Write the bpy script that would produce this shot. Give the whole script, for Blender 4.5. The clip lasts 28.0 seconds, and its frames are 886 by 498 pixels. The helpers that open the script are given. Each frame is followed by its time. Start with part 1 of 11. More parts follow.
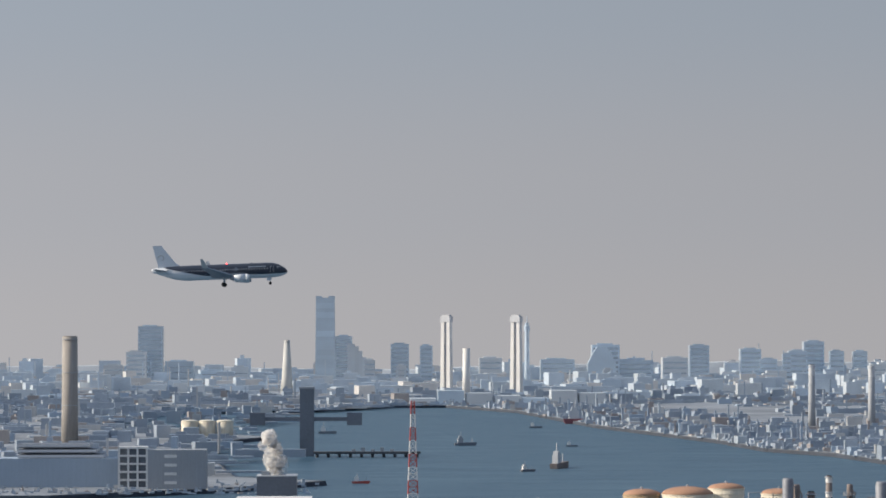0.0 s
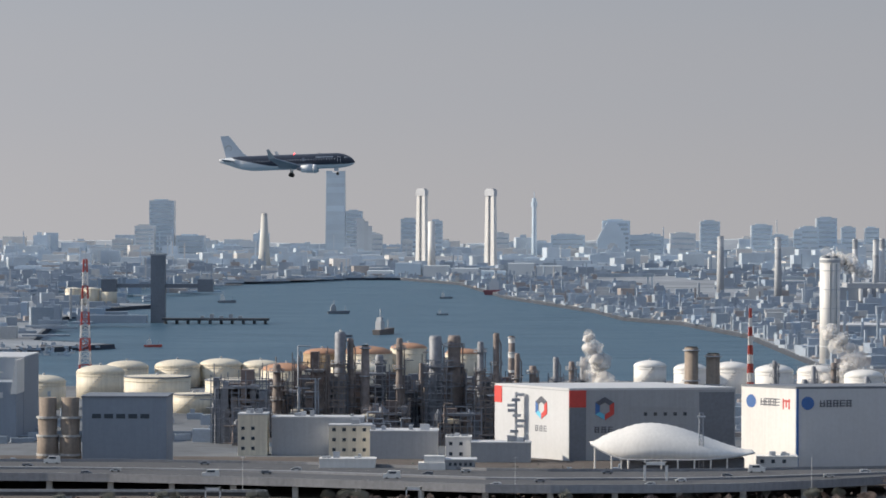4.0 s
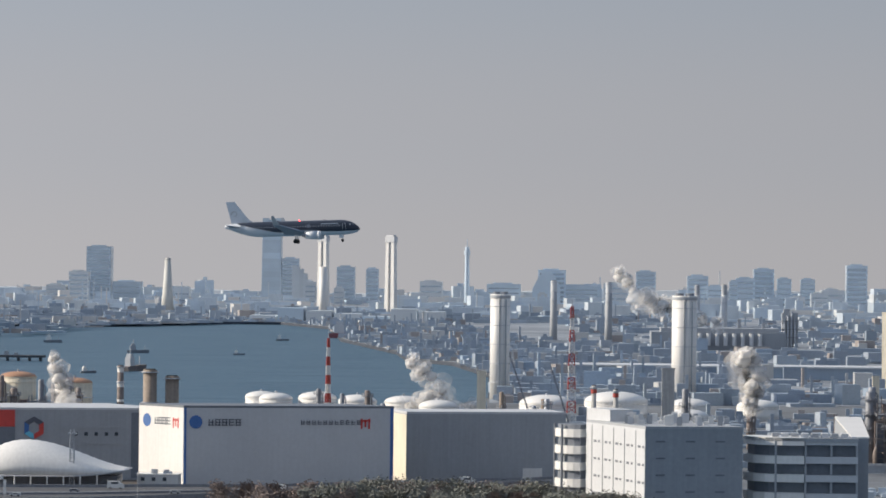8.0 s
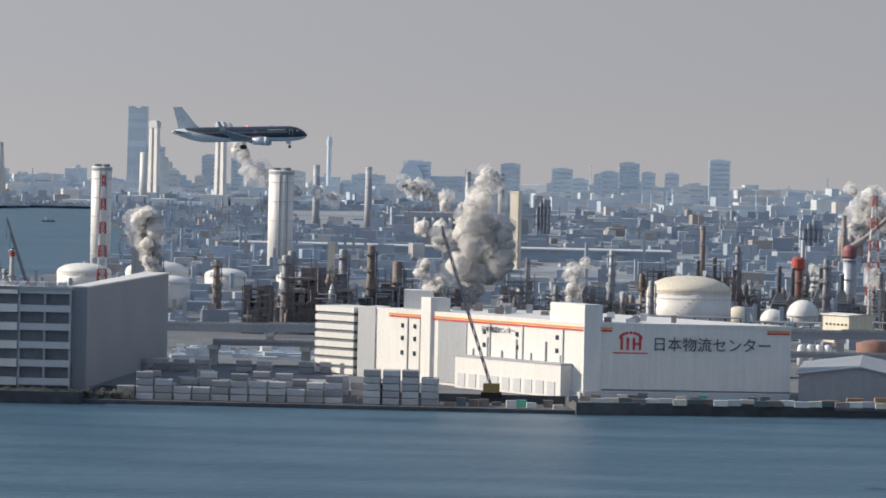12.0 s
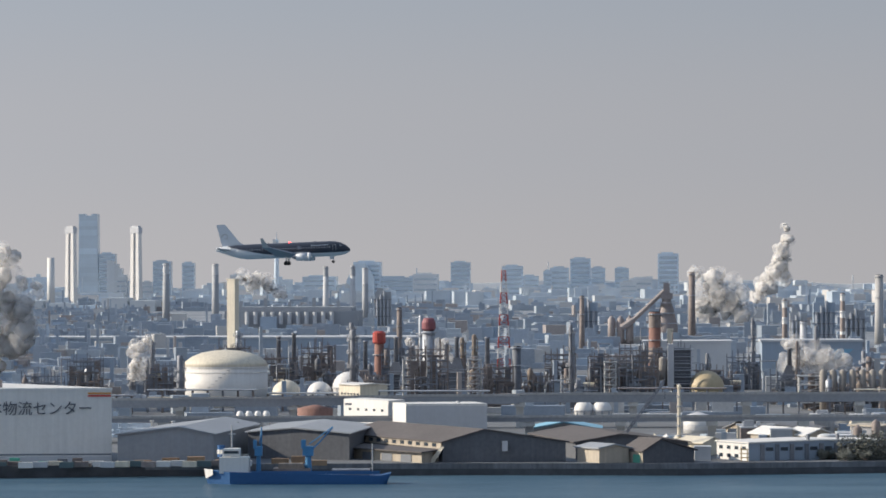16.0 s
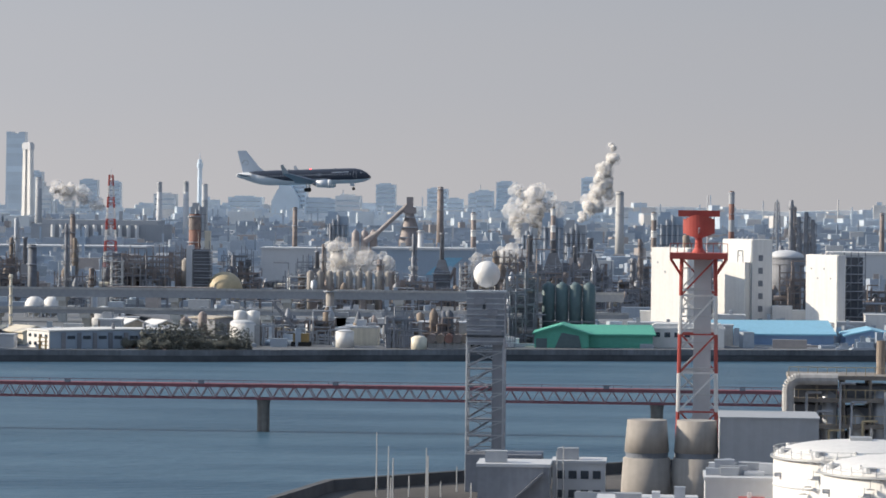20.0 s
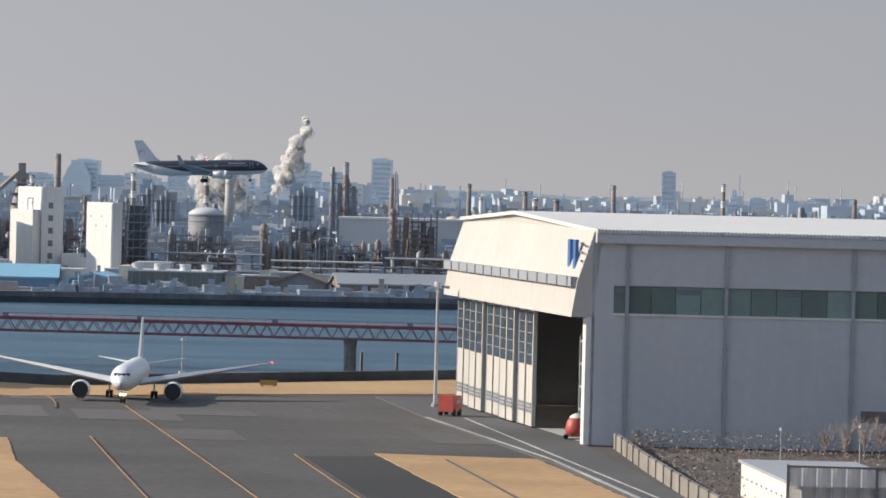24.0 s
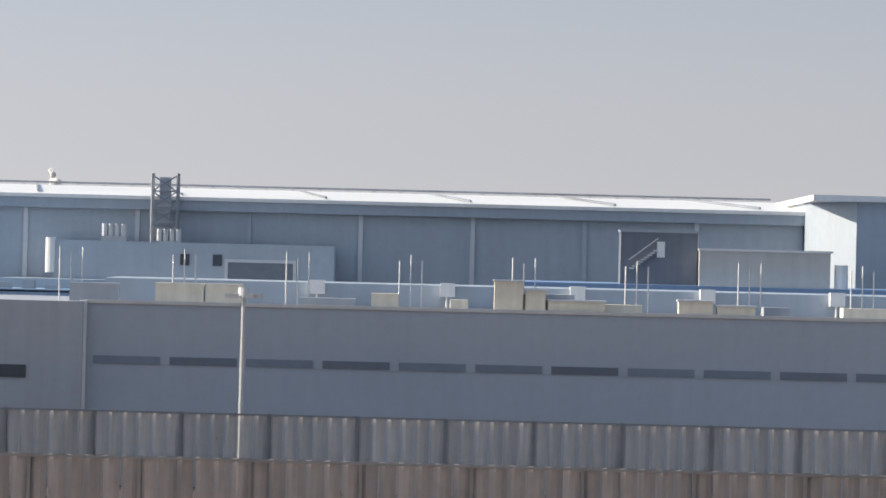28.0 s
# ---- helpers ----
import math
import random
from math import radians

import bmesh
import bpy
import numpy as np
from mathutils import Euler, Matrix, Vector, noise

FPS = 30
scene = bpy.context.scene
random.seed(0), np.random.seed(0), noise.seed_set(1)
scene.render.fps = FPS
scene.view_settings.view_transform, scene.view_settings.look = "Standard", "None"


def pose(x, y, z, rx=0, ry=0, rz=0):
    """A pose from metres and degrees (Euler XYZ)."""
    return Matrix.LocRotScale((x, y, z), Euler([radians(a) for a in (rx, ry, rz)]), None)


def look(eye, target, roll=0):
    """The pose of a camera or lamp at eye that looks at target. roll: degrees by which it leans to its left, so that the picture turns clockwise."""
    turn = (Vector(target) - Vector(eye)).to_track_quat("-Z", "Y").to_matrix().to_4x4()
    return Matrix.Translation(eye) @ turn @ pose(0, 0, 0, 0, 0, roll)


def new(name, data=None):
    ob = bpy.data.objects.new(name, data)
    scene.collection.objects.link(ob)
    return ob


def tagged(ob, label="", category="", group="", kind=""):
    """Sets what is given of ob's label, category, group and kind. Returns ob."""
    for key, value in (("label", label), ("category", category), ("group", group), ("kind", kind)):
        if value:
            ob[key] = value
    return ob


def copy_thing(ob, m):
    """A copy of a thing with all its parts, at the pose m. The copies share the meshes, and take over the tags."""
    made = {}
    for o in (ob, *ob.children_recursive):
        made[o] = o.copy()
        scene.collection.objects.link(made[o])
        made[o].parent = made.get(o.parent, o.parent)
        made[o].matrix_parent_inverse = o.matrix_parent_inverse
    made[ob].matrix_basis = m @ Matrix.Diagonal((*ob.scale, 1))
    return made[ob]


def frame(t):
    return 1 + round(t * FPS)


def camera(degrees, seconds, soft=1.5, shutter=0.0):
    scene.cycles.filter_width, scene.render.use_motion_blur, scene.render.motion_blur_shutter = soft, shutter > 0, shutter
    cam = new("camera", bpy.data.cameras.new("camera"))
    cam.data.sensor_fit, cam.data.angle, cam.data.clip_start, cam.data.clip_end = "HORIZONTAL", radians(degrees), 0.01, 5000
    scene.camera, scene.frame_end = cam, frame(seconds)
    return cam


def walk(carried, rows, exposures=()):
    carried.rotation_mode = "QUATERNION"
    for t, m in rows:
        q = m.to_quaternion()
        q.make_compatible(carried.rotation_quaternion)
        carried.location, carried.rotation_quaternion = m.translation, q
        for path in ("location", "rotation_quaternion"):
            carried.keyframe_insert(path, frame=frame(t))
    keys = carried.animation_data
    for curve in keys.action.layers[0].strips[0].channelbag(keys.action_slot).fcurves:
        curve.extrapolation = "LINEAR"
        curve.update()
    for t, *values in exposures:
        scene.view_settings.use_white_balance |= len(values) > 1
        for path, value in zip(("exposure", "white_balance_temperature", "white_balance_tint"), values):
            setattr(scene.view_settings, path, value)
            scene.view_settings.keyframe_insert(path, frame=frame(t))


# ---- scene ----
cam = camera(13.999, 28.0, soft=1.7)


def stand(t, yaw, pitch, roll):
    """The camera on its straight, slowly sinking line beside the runway."""
    return (t, pose(37.0 * t, 0.0, 25.0 + 1.75 * (25.0 - t), 90 + pitch, roll, yaw))


walk(cam, [
    stand(0.0, -1.087, 1.217, 0.054),
    stand(0.5, -0.022, 0.350, -0.123),
    stand(1.0, 0.135, -0.186, -0.039),
    stand(1.5, 0.224, -0.402, -0.245),
    stand(2.0, 0.055, -0.054, -0.413),
    stand(2.5, 0.620, -0.134, -0.500),
    stand(4.5, 1.006, -0.793, -0.127),
    stand(5.0, 0.842, -0.893, -0.096),
    stand(5.5, 1.135, -1.286, -0.073),
    stand(6.0, 1.726, -1.744, -0.228),
    stand(6.5, 1.657, -1.587, -0.560),
    stand(7.0, 1.088, -0.332, -0.499),
    stand(7.5, 1.367, 0.065, -0.558),
    stand(8.0, 1.908, 0.191, -0.596),
    stand(8.5, 2.300, 0.094, -0.646),
    stand(9.0, 2.335, -0.147, -0.864),
    stand(9.5, 1.906, -0.410, -1.022),
    stand(10.0, 1.549, -0.727, -1.101),
    stand(10.5, 1.405, -1.159, -1.348),
    stand(11.0, 1.357, -1.501, -1.398),
    stand(11.5, 1.441, -1.667, -1.420),
    stand(13.5, 2.620, -0.029, -0.532),
    stand(14.0, 2.667, -0.262, -0.354),
    stand(14.5, 2.811, -0.296, -0.200),
    stand(15.0, 2.668, 0.006, -0.037),
    stand(15.5, 2.960, 0.170, -0.014),
    stand(16.0, 2.812, 0.260, 0.139),
    stand(16.5, 2.528, -0.015, 0.123),
    stand(17.0, 2.507, -0.798, 0.002),
    stand(17.5, 2.915, -1.539, -0.154),
    stand(18.0, 3.187, -1.895, -0.282),
    stand(18.5, 3.398, -1.404, -0.488),
    stand(19.0, 3.584, -0.194, -0.601),
    stand(19.5, 3.352, 0.429, -0.591),
    stand(20.0, 3.543, -0.876, -0.573),
    stand(20.5, 3.774, -0.991, -0.692),
    stand(21.0, 3.046, -0.705, -0.784),
    stand(21.5, 2.580, -0.492, -0.840),
    stand(23.5, 2.399, -0.563, -1.447),
    stand(24.0, 2.154, -1.030, -1.438),
    stand(24.5, 2.277, -1.626, -1.394),
    stand(25.0, 2.355, -1.878, -1.356),
    stand(25.5, 2.485, -2.079, -1.050),
    stand(26.0, 2.612, -1.579, -0.720),
    stand(26.5, 2.589, -0.491, -0.900),
    stand(27.0, 2.628, -0.143, -1.100),
    stand(27.5, 2.483, 0.027, -1.200),
    stand(28.0, 1.601, 0.075, -1.430),
], exposures=[(0.0, 0.25), (7.5, 0.29), (9.0, 0.23), (11.0, 0.25), (14.0, 0.23), (16.0, 0.31), (17.0, 0.37), (18.0, 0.61), (19.0, 0.59), (20.0, 0.43), (21.0, 0.41), (24.0, 0.33), (25.0, 0.51), (25.6, 0.74), (26.2, 0.88), (26.9, 0.74), (28.0, 0.71)])

# ---- light ----
SUN_FROM = Vector((-0.93, 0.02, 0.45)).normalized()
world = bpy.data.worlds.new("hazy_winter_sky")
scene.world = world
world.use_nodes = True
wn, wl = world.node_tree.nodes, world.node_tree.links
sky = wn.new("ShaderNodeTexSky")
sky.sky_type, sky.sun_disc = "NISHITA", False
sky.sun_elevation = math.asin(SUN_FROM.z)
sky.sun_rotation = math.atan2(SUN_FROM.x, SUN_FROM.y)
sky.air_density, sky.dust_density, sky.ozone_density = 1.0, 1.5, 2.0
soften = wn.new("ShaderNodeHueSaturation")
soften.inputs["Saturation"].default_value = 0.26
# thick haze: the pale band low over the horizon reaches higher up
where = wn.new("ShaderNodeTexCoord")
lift = wn.new("ShaderNodeVectorMath")
lift.operation, lift.inputs[1].default_value = "ADD", (0.0, 0.0, 0.75)
unit = wn.new("ShaderNodeVectorMath")
unit.operation = "NORMALIZE"
wl.new(where.outputs["Generated"], lift.inputs[0])
wl.new(lift.outputs["Vector"], unit.inputs[0])
wl.new(unit.outputs["Vector"], sky.inputs["Vector"])
wl.new(sky.outputs["Color"], soften.inputs["Color"])
# haze warms the horizon; the open sky above it is bluer and brighter
split = wn.new("ShaderNodeSeparateXYZ")
wl.new(where.outputs["Generated"], split.inputs["Vector"])
rise = wn.new("ShaderNodeValToRGB")
rise.color_ramp.interpolation = "EASE"
for place, tone in ((0.0, (0.526, 0.484, 0.446)), (0.035, (0.495, 0.472, 0.450)), (0.095, (0.426, 0.450, 0.463)), (0.16, (0.40, 0.435, 0.46)), (0.42, (0.36, 0.435, 0.53)), (1.0, (0.48, 0.59, 0.73))):
    e = rise.color_ramp.elements.new(place) if 0 < place < 1 else rise.color_ramp.elements[int(place) * -1]
    e.color = (*tone, 1)
wl.new(split.outputs["Z"], rise.inputs["Fac"])
tint = wn.new("ShaderNodeMix")
tint.data_type, tint.blend_type = "RGBA", "MULTIPLY"
tint.inputs["Factor"].default_value = 1.0
wl.new(soften.outputs["Color"], tint.inputs[6])
wl.new(rise.outputs["Color"], tint.inputs[7])
wl.new(tint.outputs[2], wn["Background"].inputs["Color"])
wn["Background"].inputs["Strength"].default_value = 0.318

sun = new("sun", bpy.data.lights.new("sun", "SUN"))
sun.data.energy, sun.data.angle, sun.data.color = 4.3, radians(0.6), (1.0, 0.875, 0.71)
sun.matrix_world = look(SUN_FROM * 500, (0, 0, 0))


# ---- materials ----
def mat(name, rgb, rough=0.7, metal=0.0, vary=0.12, coarse=0.06, fine=1.3, bump=0.0, island=0.0, piece=0.0, streak=0.0):
    """A painted or worn surface: two scales of mottling, optional streaks, relief and change from piece to piece."""
    m = bpy.data.materials.new(name)
    m.use_nodes = True
    n, l = m.node_tree.nodes, m.node_tree.links
    b = n["Principled BSDF"]
    b.inputs["Roughness"].default_value, b.inputs["Metallic"].default_value = rough, metal
    geo = n.new("ShaderNodeNewGeometry")
    facs = []
    for scale, detail in ((coarse, 4), (fine, 3)):
        t = n.new("ShaderNodeTexNoise")
        t.inputs["Scale"].default_value, t.inputs["Detail"].default_value = scale, detail
        l.new(geo.outputs["Position"], t.inputs["Vector"])
        facs.append(t.outputs["Fac"])
    if streak:
        mp = n.new("ShaderNodeMapping")
        mp.inputs["Scale"].default_value = (1.6, 1.6, 0.08)
        l.new(geo.outputs["Position"], mp.inputs["Vector"])
        t = n.new("ShaderNodeTexNoise")
        t.inputs["Scale"].default_value, t.inputs["Detail"].default_value = 1.0, 4
        l.new(mp.outputs["Vector"], t.inputs["Vector"])
        facs.append(t.outputs["Fac"])
    value = None
    for k, (fac, weight) in enumerate(zip(facs, (vary, vary * 0.7, streak))):
        r = n.new("ShaderNodeMapRange")
        r.inputs["From Min"].default_value, r.inputs["From Max"].default_value = 0.3, 0.7
        r.inputs["To Min"].default_value, r.inputs["To Max"].default_value = 1 - weight, 1 + weight * 0.6
        l.new(fac, r.inputs["Value"])
        if value is None:
            value = r.outputs["Result"]
        else:
            mul = n.new("ShaderNodeMath")
            mul.operation = "MULTIPLY"
            l.new(value, mul.inputs[0]), l.new(r.outputs["Result"], mul.inputs[1])
            value = mul.outputs["Value"]
    for amount, socket in ((island, geo.outputs["Random Per Island"]), (piece, None)):
        if amount:
            if socket is None:
                socket = n.new("ShaderNodeObjectInfo").outputs["Random"]
            r = n.new("ShaderNodeMapRange")
            r.inputs["To Min"].default_value, r.inputs["To Max"].default_value = 1 - amount, 1 + amount
            l.new(socket, r.inputs["Value"])
            mul = n.new("ShaderNodeMath")
            mul.operation = "MULTIPLY"
            l.new(value, mul.inputs[0]), l.new(r.outputs["Result"], mul.inputs[1])
            value = mul.outputs["Value"]
    hsv = n.new("ShaderNodeHueSaturation")
    hsv.inputs["Color"].default_value = (*rgb, 1)
    l.new(value, hsv.inputs["Value"])
    l.new(hsv.outputs["Color"], b.inputs["Base Color"])
    if bump:
        bp = n.new("ShaderNodeBump")
        bp.inputs["Strength"].default_value, bp.inputs["Distance"].default_value = bump, 0.1
        l.new(facs[1], bp.inputs["Height"])
        l.new(bp.outputs["Normal"], b.inputs["Normal"])
    return m


def ramp_mat(name, colours, rough=0.8, coarse=0.05, metal=0.0):
    """A material whose colour is drawn for each loose block of a mesh."""
    m = mat(name, (0.5, 0.5, 0.5), rough, metal, coarse=coarse)
    n, l = m.node_tree.nodes, m.node_tree.links
    geo = n.new("ShaderNodeNewGeometry")
    ramp = n.new("ShaderNodeValToRGB")
    ramp.color_ramp.interpolation = "CONSTANT"
    els = ramp.color_ramp.elements
    while len(els) < len(colours):
        els.new(0.5)
    for k, c in enumerate(colours):
        els[k].position = k / len(colours)
        els[k].color = (*c, 1)
    l.new(geo.outputs["Random Per Island"], ramp.inputs["Fac"])
    hsv = [x for x in n if x.bl_idname == "ShaderNodeHueSaturation"][0]
    l.new(ramp.outputs["Color"], hsv.inputs["Color"])
    return m


HANGARCREAM = mat("warm_off_white_hangar_sheet", (0.53, 0.51, 0.48), 0.6, vary=0.05, streak=0.06)
WORKSHOPGREY = mat("flat_grey_workshop_panel", (0.365, 0.40, 0.455), 0.65, vary=0.05, streak=0.03)
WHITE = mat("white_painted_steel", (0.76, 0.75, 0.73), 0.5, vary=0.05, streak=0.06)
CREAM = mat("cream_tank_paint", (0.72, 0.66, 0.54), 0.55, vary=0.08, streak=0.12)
ORANGE_ROOF = mat("rusty_orange_roof", (0.44, 0.25, 0.16), 0.75, vary=0.2)
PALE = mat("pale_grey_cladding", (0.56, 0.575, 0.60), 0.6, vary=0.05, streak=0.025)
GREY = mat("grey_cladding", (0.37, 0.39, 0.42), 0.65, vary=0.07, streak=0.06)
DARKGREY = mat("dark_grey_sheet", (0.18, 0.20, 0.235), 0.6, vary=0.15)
BLUEGREY = mat("blue_grey_cladding", (0.34, 0.415, 0.505), 0.6, vary=0.05, streak=0.04)
HANGARBLUE = mat("blue_grey_hangar_sheet", (0.37, 0.42, 0.475), 0.6, vary=0.06, streak=0.05)
# darker blue-grey carries the shade of the works' front walls
SHADESHEET = mat("shade_blue_works_sheet", (0.25, 0.295, 0.36), 0.6, vary=0.06, streak=0.05)
BLUE = mat("blue_panel", (0.22, 0.34, 0.53), 0.5, vary=0.06)
BLUEROOF = mat("light_blue_roof", (0.25, 0.50, 0.66), 0.6, vary=0.1)
GREENROOF = mat("green_roof", (0.10, 0.40, 0.30), 0.6, vary=0.1)
TEAL = mat("dull_teal_paint", (0.10, 0.15, 0.165), 0.6, vary=0.12)
CONCRETE = mat("weathered_concrete", (0.45, 0.45, 0.45), 0.85, vary=0.14, streak=0.15, bump=0.2)
PALECON = mat("pale_concrete", (0.58, 0.58, 0.56), 0.8, vary=0.08, streak=0.06)
BROWNCON = mat("brown_stained_concrete", (0.29, 0.24, 0.20), 0.85, vary=0.2, streak=0.2)
# rust colour raised and greyed for haze over the refinery
RUST = mat("rusty_steel", (0.285, 0.245, 0.232), 0.75, 0.2, vary=0.3, fine=0.8)
STEEL = mat("dull_steel", (0.42, 0.45, 0.50), 0.5, 0.4, vary=0.15)
GALV = mat("galvanised_steel", (0.55, 0.56, 0.57), 0.45, 0.5, vary=0.1)
# dark steel lightened and blued to imitate haze over the refinery
DARKSTEEL = mat("haze_lifted_dark_steel", (0.27, 0.285, 0.32), 0.6, 0.3, vary=0.25, fine=0.8)
WORKSDARK = mat("sooty_blue_black_plant", (0.165, 0.18, 0.21), 0.7, 0.2, vary=0.25, fine=0.8)
SILOCON = mat("grey_brown_silo_concrete", (0.35, 0.325, 0.30), 0.85, vary=0.12, streak=0.12)
SHEDGREY = mat("shaded_shed_cladding", (0.26, 0.27, 0.295), 0.7, vary=0.15, streak=0.12)
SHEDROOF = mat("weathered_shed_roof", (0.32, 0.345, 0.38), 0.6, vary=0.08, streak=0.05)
BRICKSTACK = mat("faded_brick_red_chimney", (0.27, 0.15, 0.125), 0.8, vary=0.15, streak=0.15)
RED = mat("signal_red_paint", (0.44, 0.075, 0.06), 0.5, vary=0.1)
PINKSTEEL = mat("faded_pink_truss_web", (0.46, 0.31, 0.32), 0.6, vary=0.15)
BRICKRED = mat("faded_red_truss_paint", (0.27, 0.095, 0.11), 0.6, vary=0.15)
YELLOW = mat("yellow_paint", (0.36, 0.25, 0.10), 0.6, vary=0.15)
GOLD = mat("ochre_sphere_paint", (0.52, 0.43, 0.28), 0.55, vary=0.12)
SHIPBLUE = mat("ship_blue_paint", (0.03, 0.12, 0.30), 0.5, vary=0.1)
GLASS = mat("dark_window_glass", (0.055, 0.07, 0.09), 0.15, vary=0.1)
GREENGLASS = mat("green_tinted_glazing", (0.17, 0.24, 0.23), 0.2, vary=0.1, piece=0.45)
ASPHALT = mat("worn_asphalt", (0.088, 0.083, 0.080), 0.9, vary=0.3, coarse=0.045, bump=0.1)
ROADGREY = mat("road_concrete", (0.32, 0.34, 0.37), 0.85, vary=0.12)
ROADDARK = mat("dark_service_road", (0.10, 0.10, 0.105), 0.9, vary=0.15)
LINE = mat("worn_road_marking_white", (0.40, 0.395, 0.385), 0.8, vary=0.3, fine=0.8)
LINEORANGE = mat("faded_taxiway_line_orange", (0.31, 0.19, 0.115), 0.7)
DRYGRASS = mat("dry_winter_grass", (0.47, 0.30, 0.155), 0.95, vary=0.16, coarse=0.07, fine=0.9, bump=0.3)
EARTH = mat("industrial_ground", (0.15, 0.165, 0.185), 0.95, vary=0.25, coarse=0.02, fine=0.2)
QUAY = mat("dark_quay_wall", (0.095, 0.10, 0.11), 0.9, vary=0.3, fine=0.5)
SAND = mat("tan_embankment", (0.42, 0.31, 0.20), 0.95, vary=0.15)
BARK = mat("bare_twigs", (0.33, 0.27, 0.25), 0.9, vary=0.2)
LEAF = mat("dark_evergreen_leaves", (0.16, 0.168, 0.15), 0.9, vary=0.15, fine=0.4, island=0.12)
LEAFRED = mat("reddish_winter_foliage", (0.20, 0.16, 0.145), 0.9, vary=0.15, fine=0.4, island=0.12)
VERGE = mat("brown_winter_verge", (0.115, 0.098, 0.088), 0.95, vary=0.3, coarse=0.05, fine=0.5)
ROADMID = mat("worn_grey_carriageway", (0.085, 0.09, 0.10), 0.9, vary=0.14, coarse=0.04)


def see_through(m, share, scale):
    """Lets part of the light straight through: drifting steam, or sheet pierced with holes too fine to see."""
    n, l = m.node_tree.nodes, m.node_tree.links
    t, mx = n.new("ShaderNodeBsdfTransparent"), n.new("ShaderNodeMixShader")
    mx.inputs["Fac"].default_value = share
    if scale:
        geo, tex, r = n.new("ShaderNodeNewGeometry"), n.new("ShaderNodeTexNoise"), n.new("ShaderNodeMapRange")
        tex.inputs["Scale"].default_value, tex.inputs["Detail"].default_value = scale, 4
        r.inputs["From Min"].default_value, r.inputs["From Max"].default_value = 0.35, 0.65
        r.inputs["To Min"].default_value, r.inputs["To Max"].default_value = max(0, share - 0.3), min(0.97, share + 0.3)
        l.new(geo.outputs["Position"], tex.inputs["Vector"]), l.new(tex.outputs["Fac"], r.inputs["Value"]), l.new(r.outputs["Result"], mx.inputs["Fac"])
    l.new(n["Material Output"].inputs["Surface"].links[0].from_socket, mx.inputs[1]), l.new(t.outputs["BSDF"], mx.inputs[2])
    l.new(mx.outputs["Shader"], n["Material Output"].inputs["Surface"])


STEAM = mat("steam", (0.93, 0.92, 0.91), 1.0, vary=0.02)
_n, _l = STEAM.node_tree.nodes, STEAM.node_tree.links
# droplets scatter the light many times over, so that a billow hardly turns dark away from the sun
_g, _s, _o, _u = _n.new("ShaderNodeNewGeometry"), _n.new("ShaderNodeVectorMath"), _n.new("ShaderNodeVectorMath"), _n.new("ShaderNodeVectorMath")
_s.operation, _o.operation, _u.operation = "SCALE", "ADD", "NORMALIZE"
_s.inputs["Scale"].default_value, _o.inputs[1].default_value = 0.55, (-0.42, -0.22, 0.34)
_l.new(_g.outputs["Normal"], _s.inputs[0]), _l.new(_s.outputs["Vector"], _o.inputs[0]), _l.new(_o.outputs["Vector"], _u.inputs[0])
_df, _tr, _mx = _n.new("ShaderNodeBsdfDiffuse"), _n.new("ShaderNodeBsdfTranslucent"), _n.new("ShaderNodeMixShader")
_df.inputs["Color"].default_value = _tr.inputs["Color"].default_value = (0.93, 0.92, 0.91, 1)
_mx.inputs["Fac"].default_value = 0.5
_l.new(_u.outputs["Vector"], _df.inputs["Normal"])
_l.new(_df.outputs["BSDF"], _mx.inputs[1]), _l.new(_tr.outputs["BSDF"], _mx.inputs[2]), _l.new(_mx.outputs["Shader"], _n["Material Output"].inputs["Surface"])
STEAMCORE = STEAM.copy()
STEAMCORE.name = "dense_steam"
STEAMTHIN = STEAM.copy()
STEAMTHIN.name = "thin_steam"
see_through(STEAM, 0.82, 0.12)
see_through(STEAMTHIN, 0.93, 0.12)
see_through(STEAMCORE, 0.0, 0.2)
# black raised towards navy: haze put into the jet's base colour
JET = mat("haze_lifted_black_paint", (0.034, 0.042, 0.064), 0.35, vary=0.1)
AIRWHITE = mat("aircraft_white_paint", (0.70, 0.73, 0.77), 0.4, vary=0.04)
AIRGREY = mat("aircraft_grey_paint", (0.27, 0.30, 0.35), 0.4, vary=0.06)
TYRE = mat("black_rubber", (0.02, 0.02, 0.02), 0.8)
SIGNBLUE = mat("sign_blue", (0.06, 0.16, 0.42), 0.5)
SIGNCYAN = mat("sign_light_blue", (0.15, 0.55, 0.75), 0.5)
SIGNDARK = mat("sign_dark_grey", (0.10, 0.11, 0.14), 0.5)
SIGNRED = mat("sign_red", (0.62, 0.07, 0.06), 0.5)
SIGNORANGE = mat("sign_orange", (0.75, 0.36, 0.08), 0.5)
BEACON = mat("red_beacon_glass", (0.6, 0.02, 0.02), 0.3)
_b = BEACON.node_tree.nodes["Principled BSDF"]
_b.inputs["Emission Color"].default_value, _b.inputs["Emission Strength"].default_value = (1, 0.05, 0.05, 1), 6.0
# pale blue and sky-mirroring metal stand for haze over the far city
SKYA = mat("far_tower_haze_blue", (0.64, 0.74, 0.83), 0.28, 0.62, vary=0.05, piece=0.12)
SKYB = mat("far_tower_haze_pale", (0.70, 0.73, 0.75), 0.4, 0.45, vary=0.05, piece=0.12)
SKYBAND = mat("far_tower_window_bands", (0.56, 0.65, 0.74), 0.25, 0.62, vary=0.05)
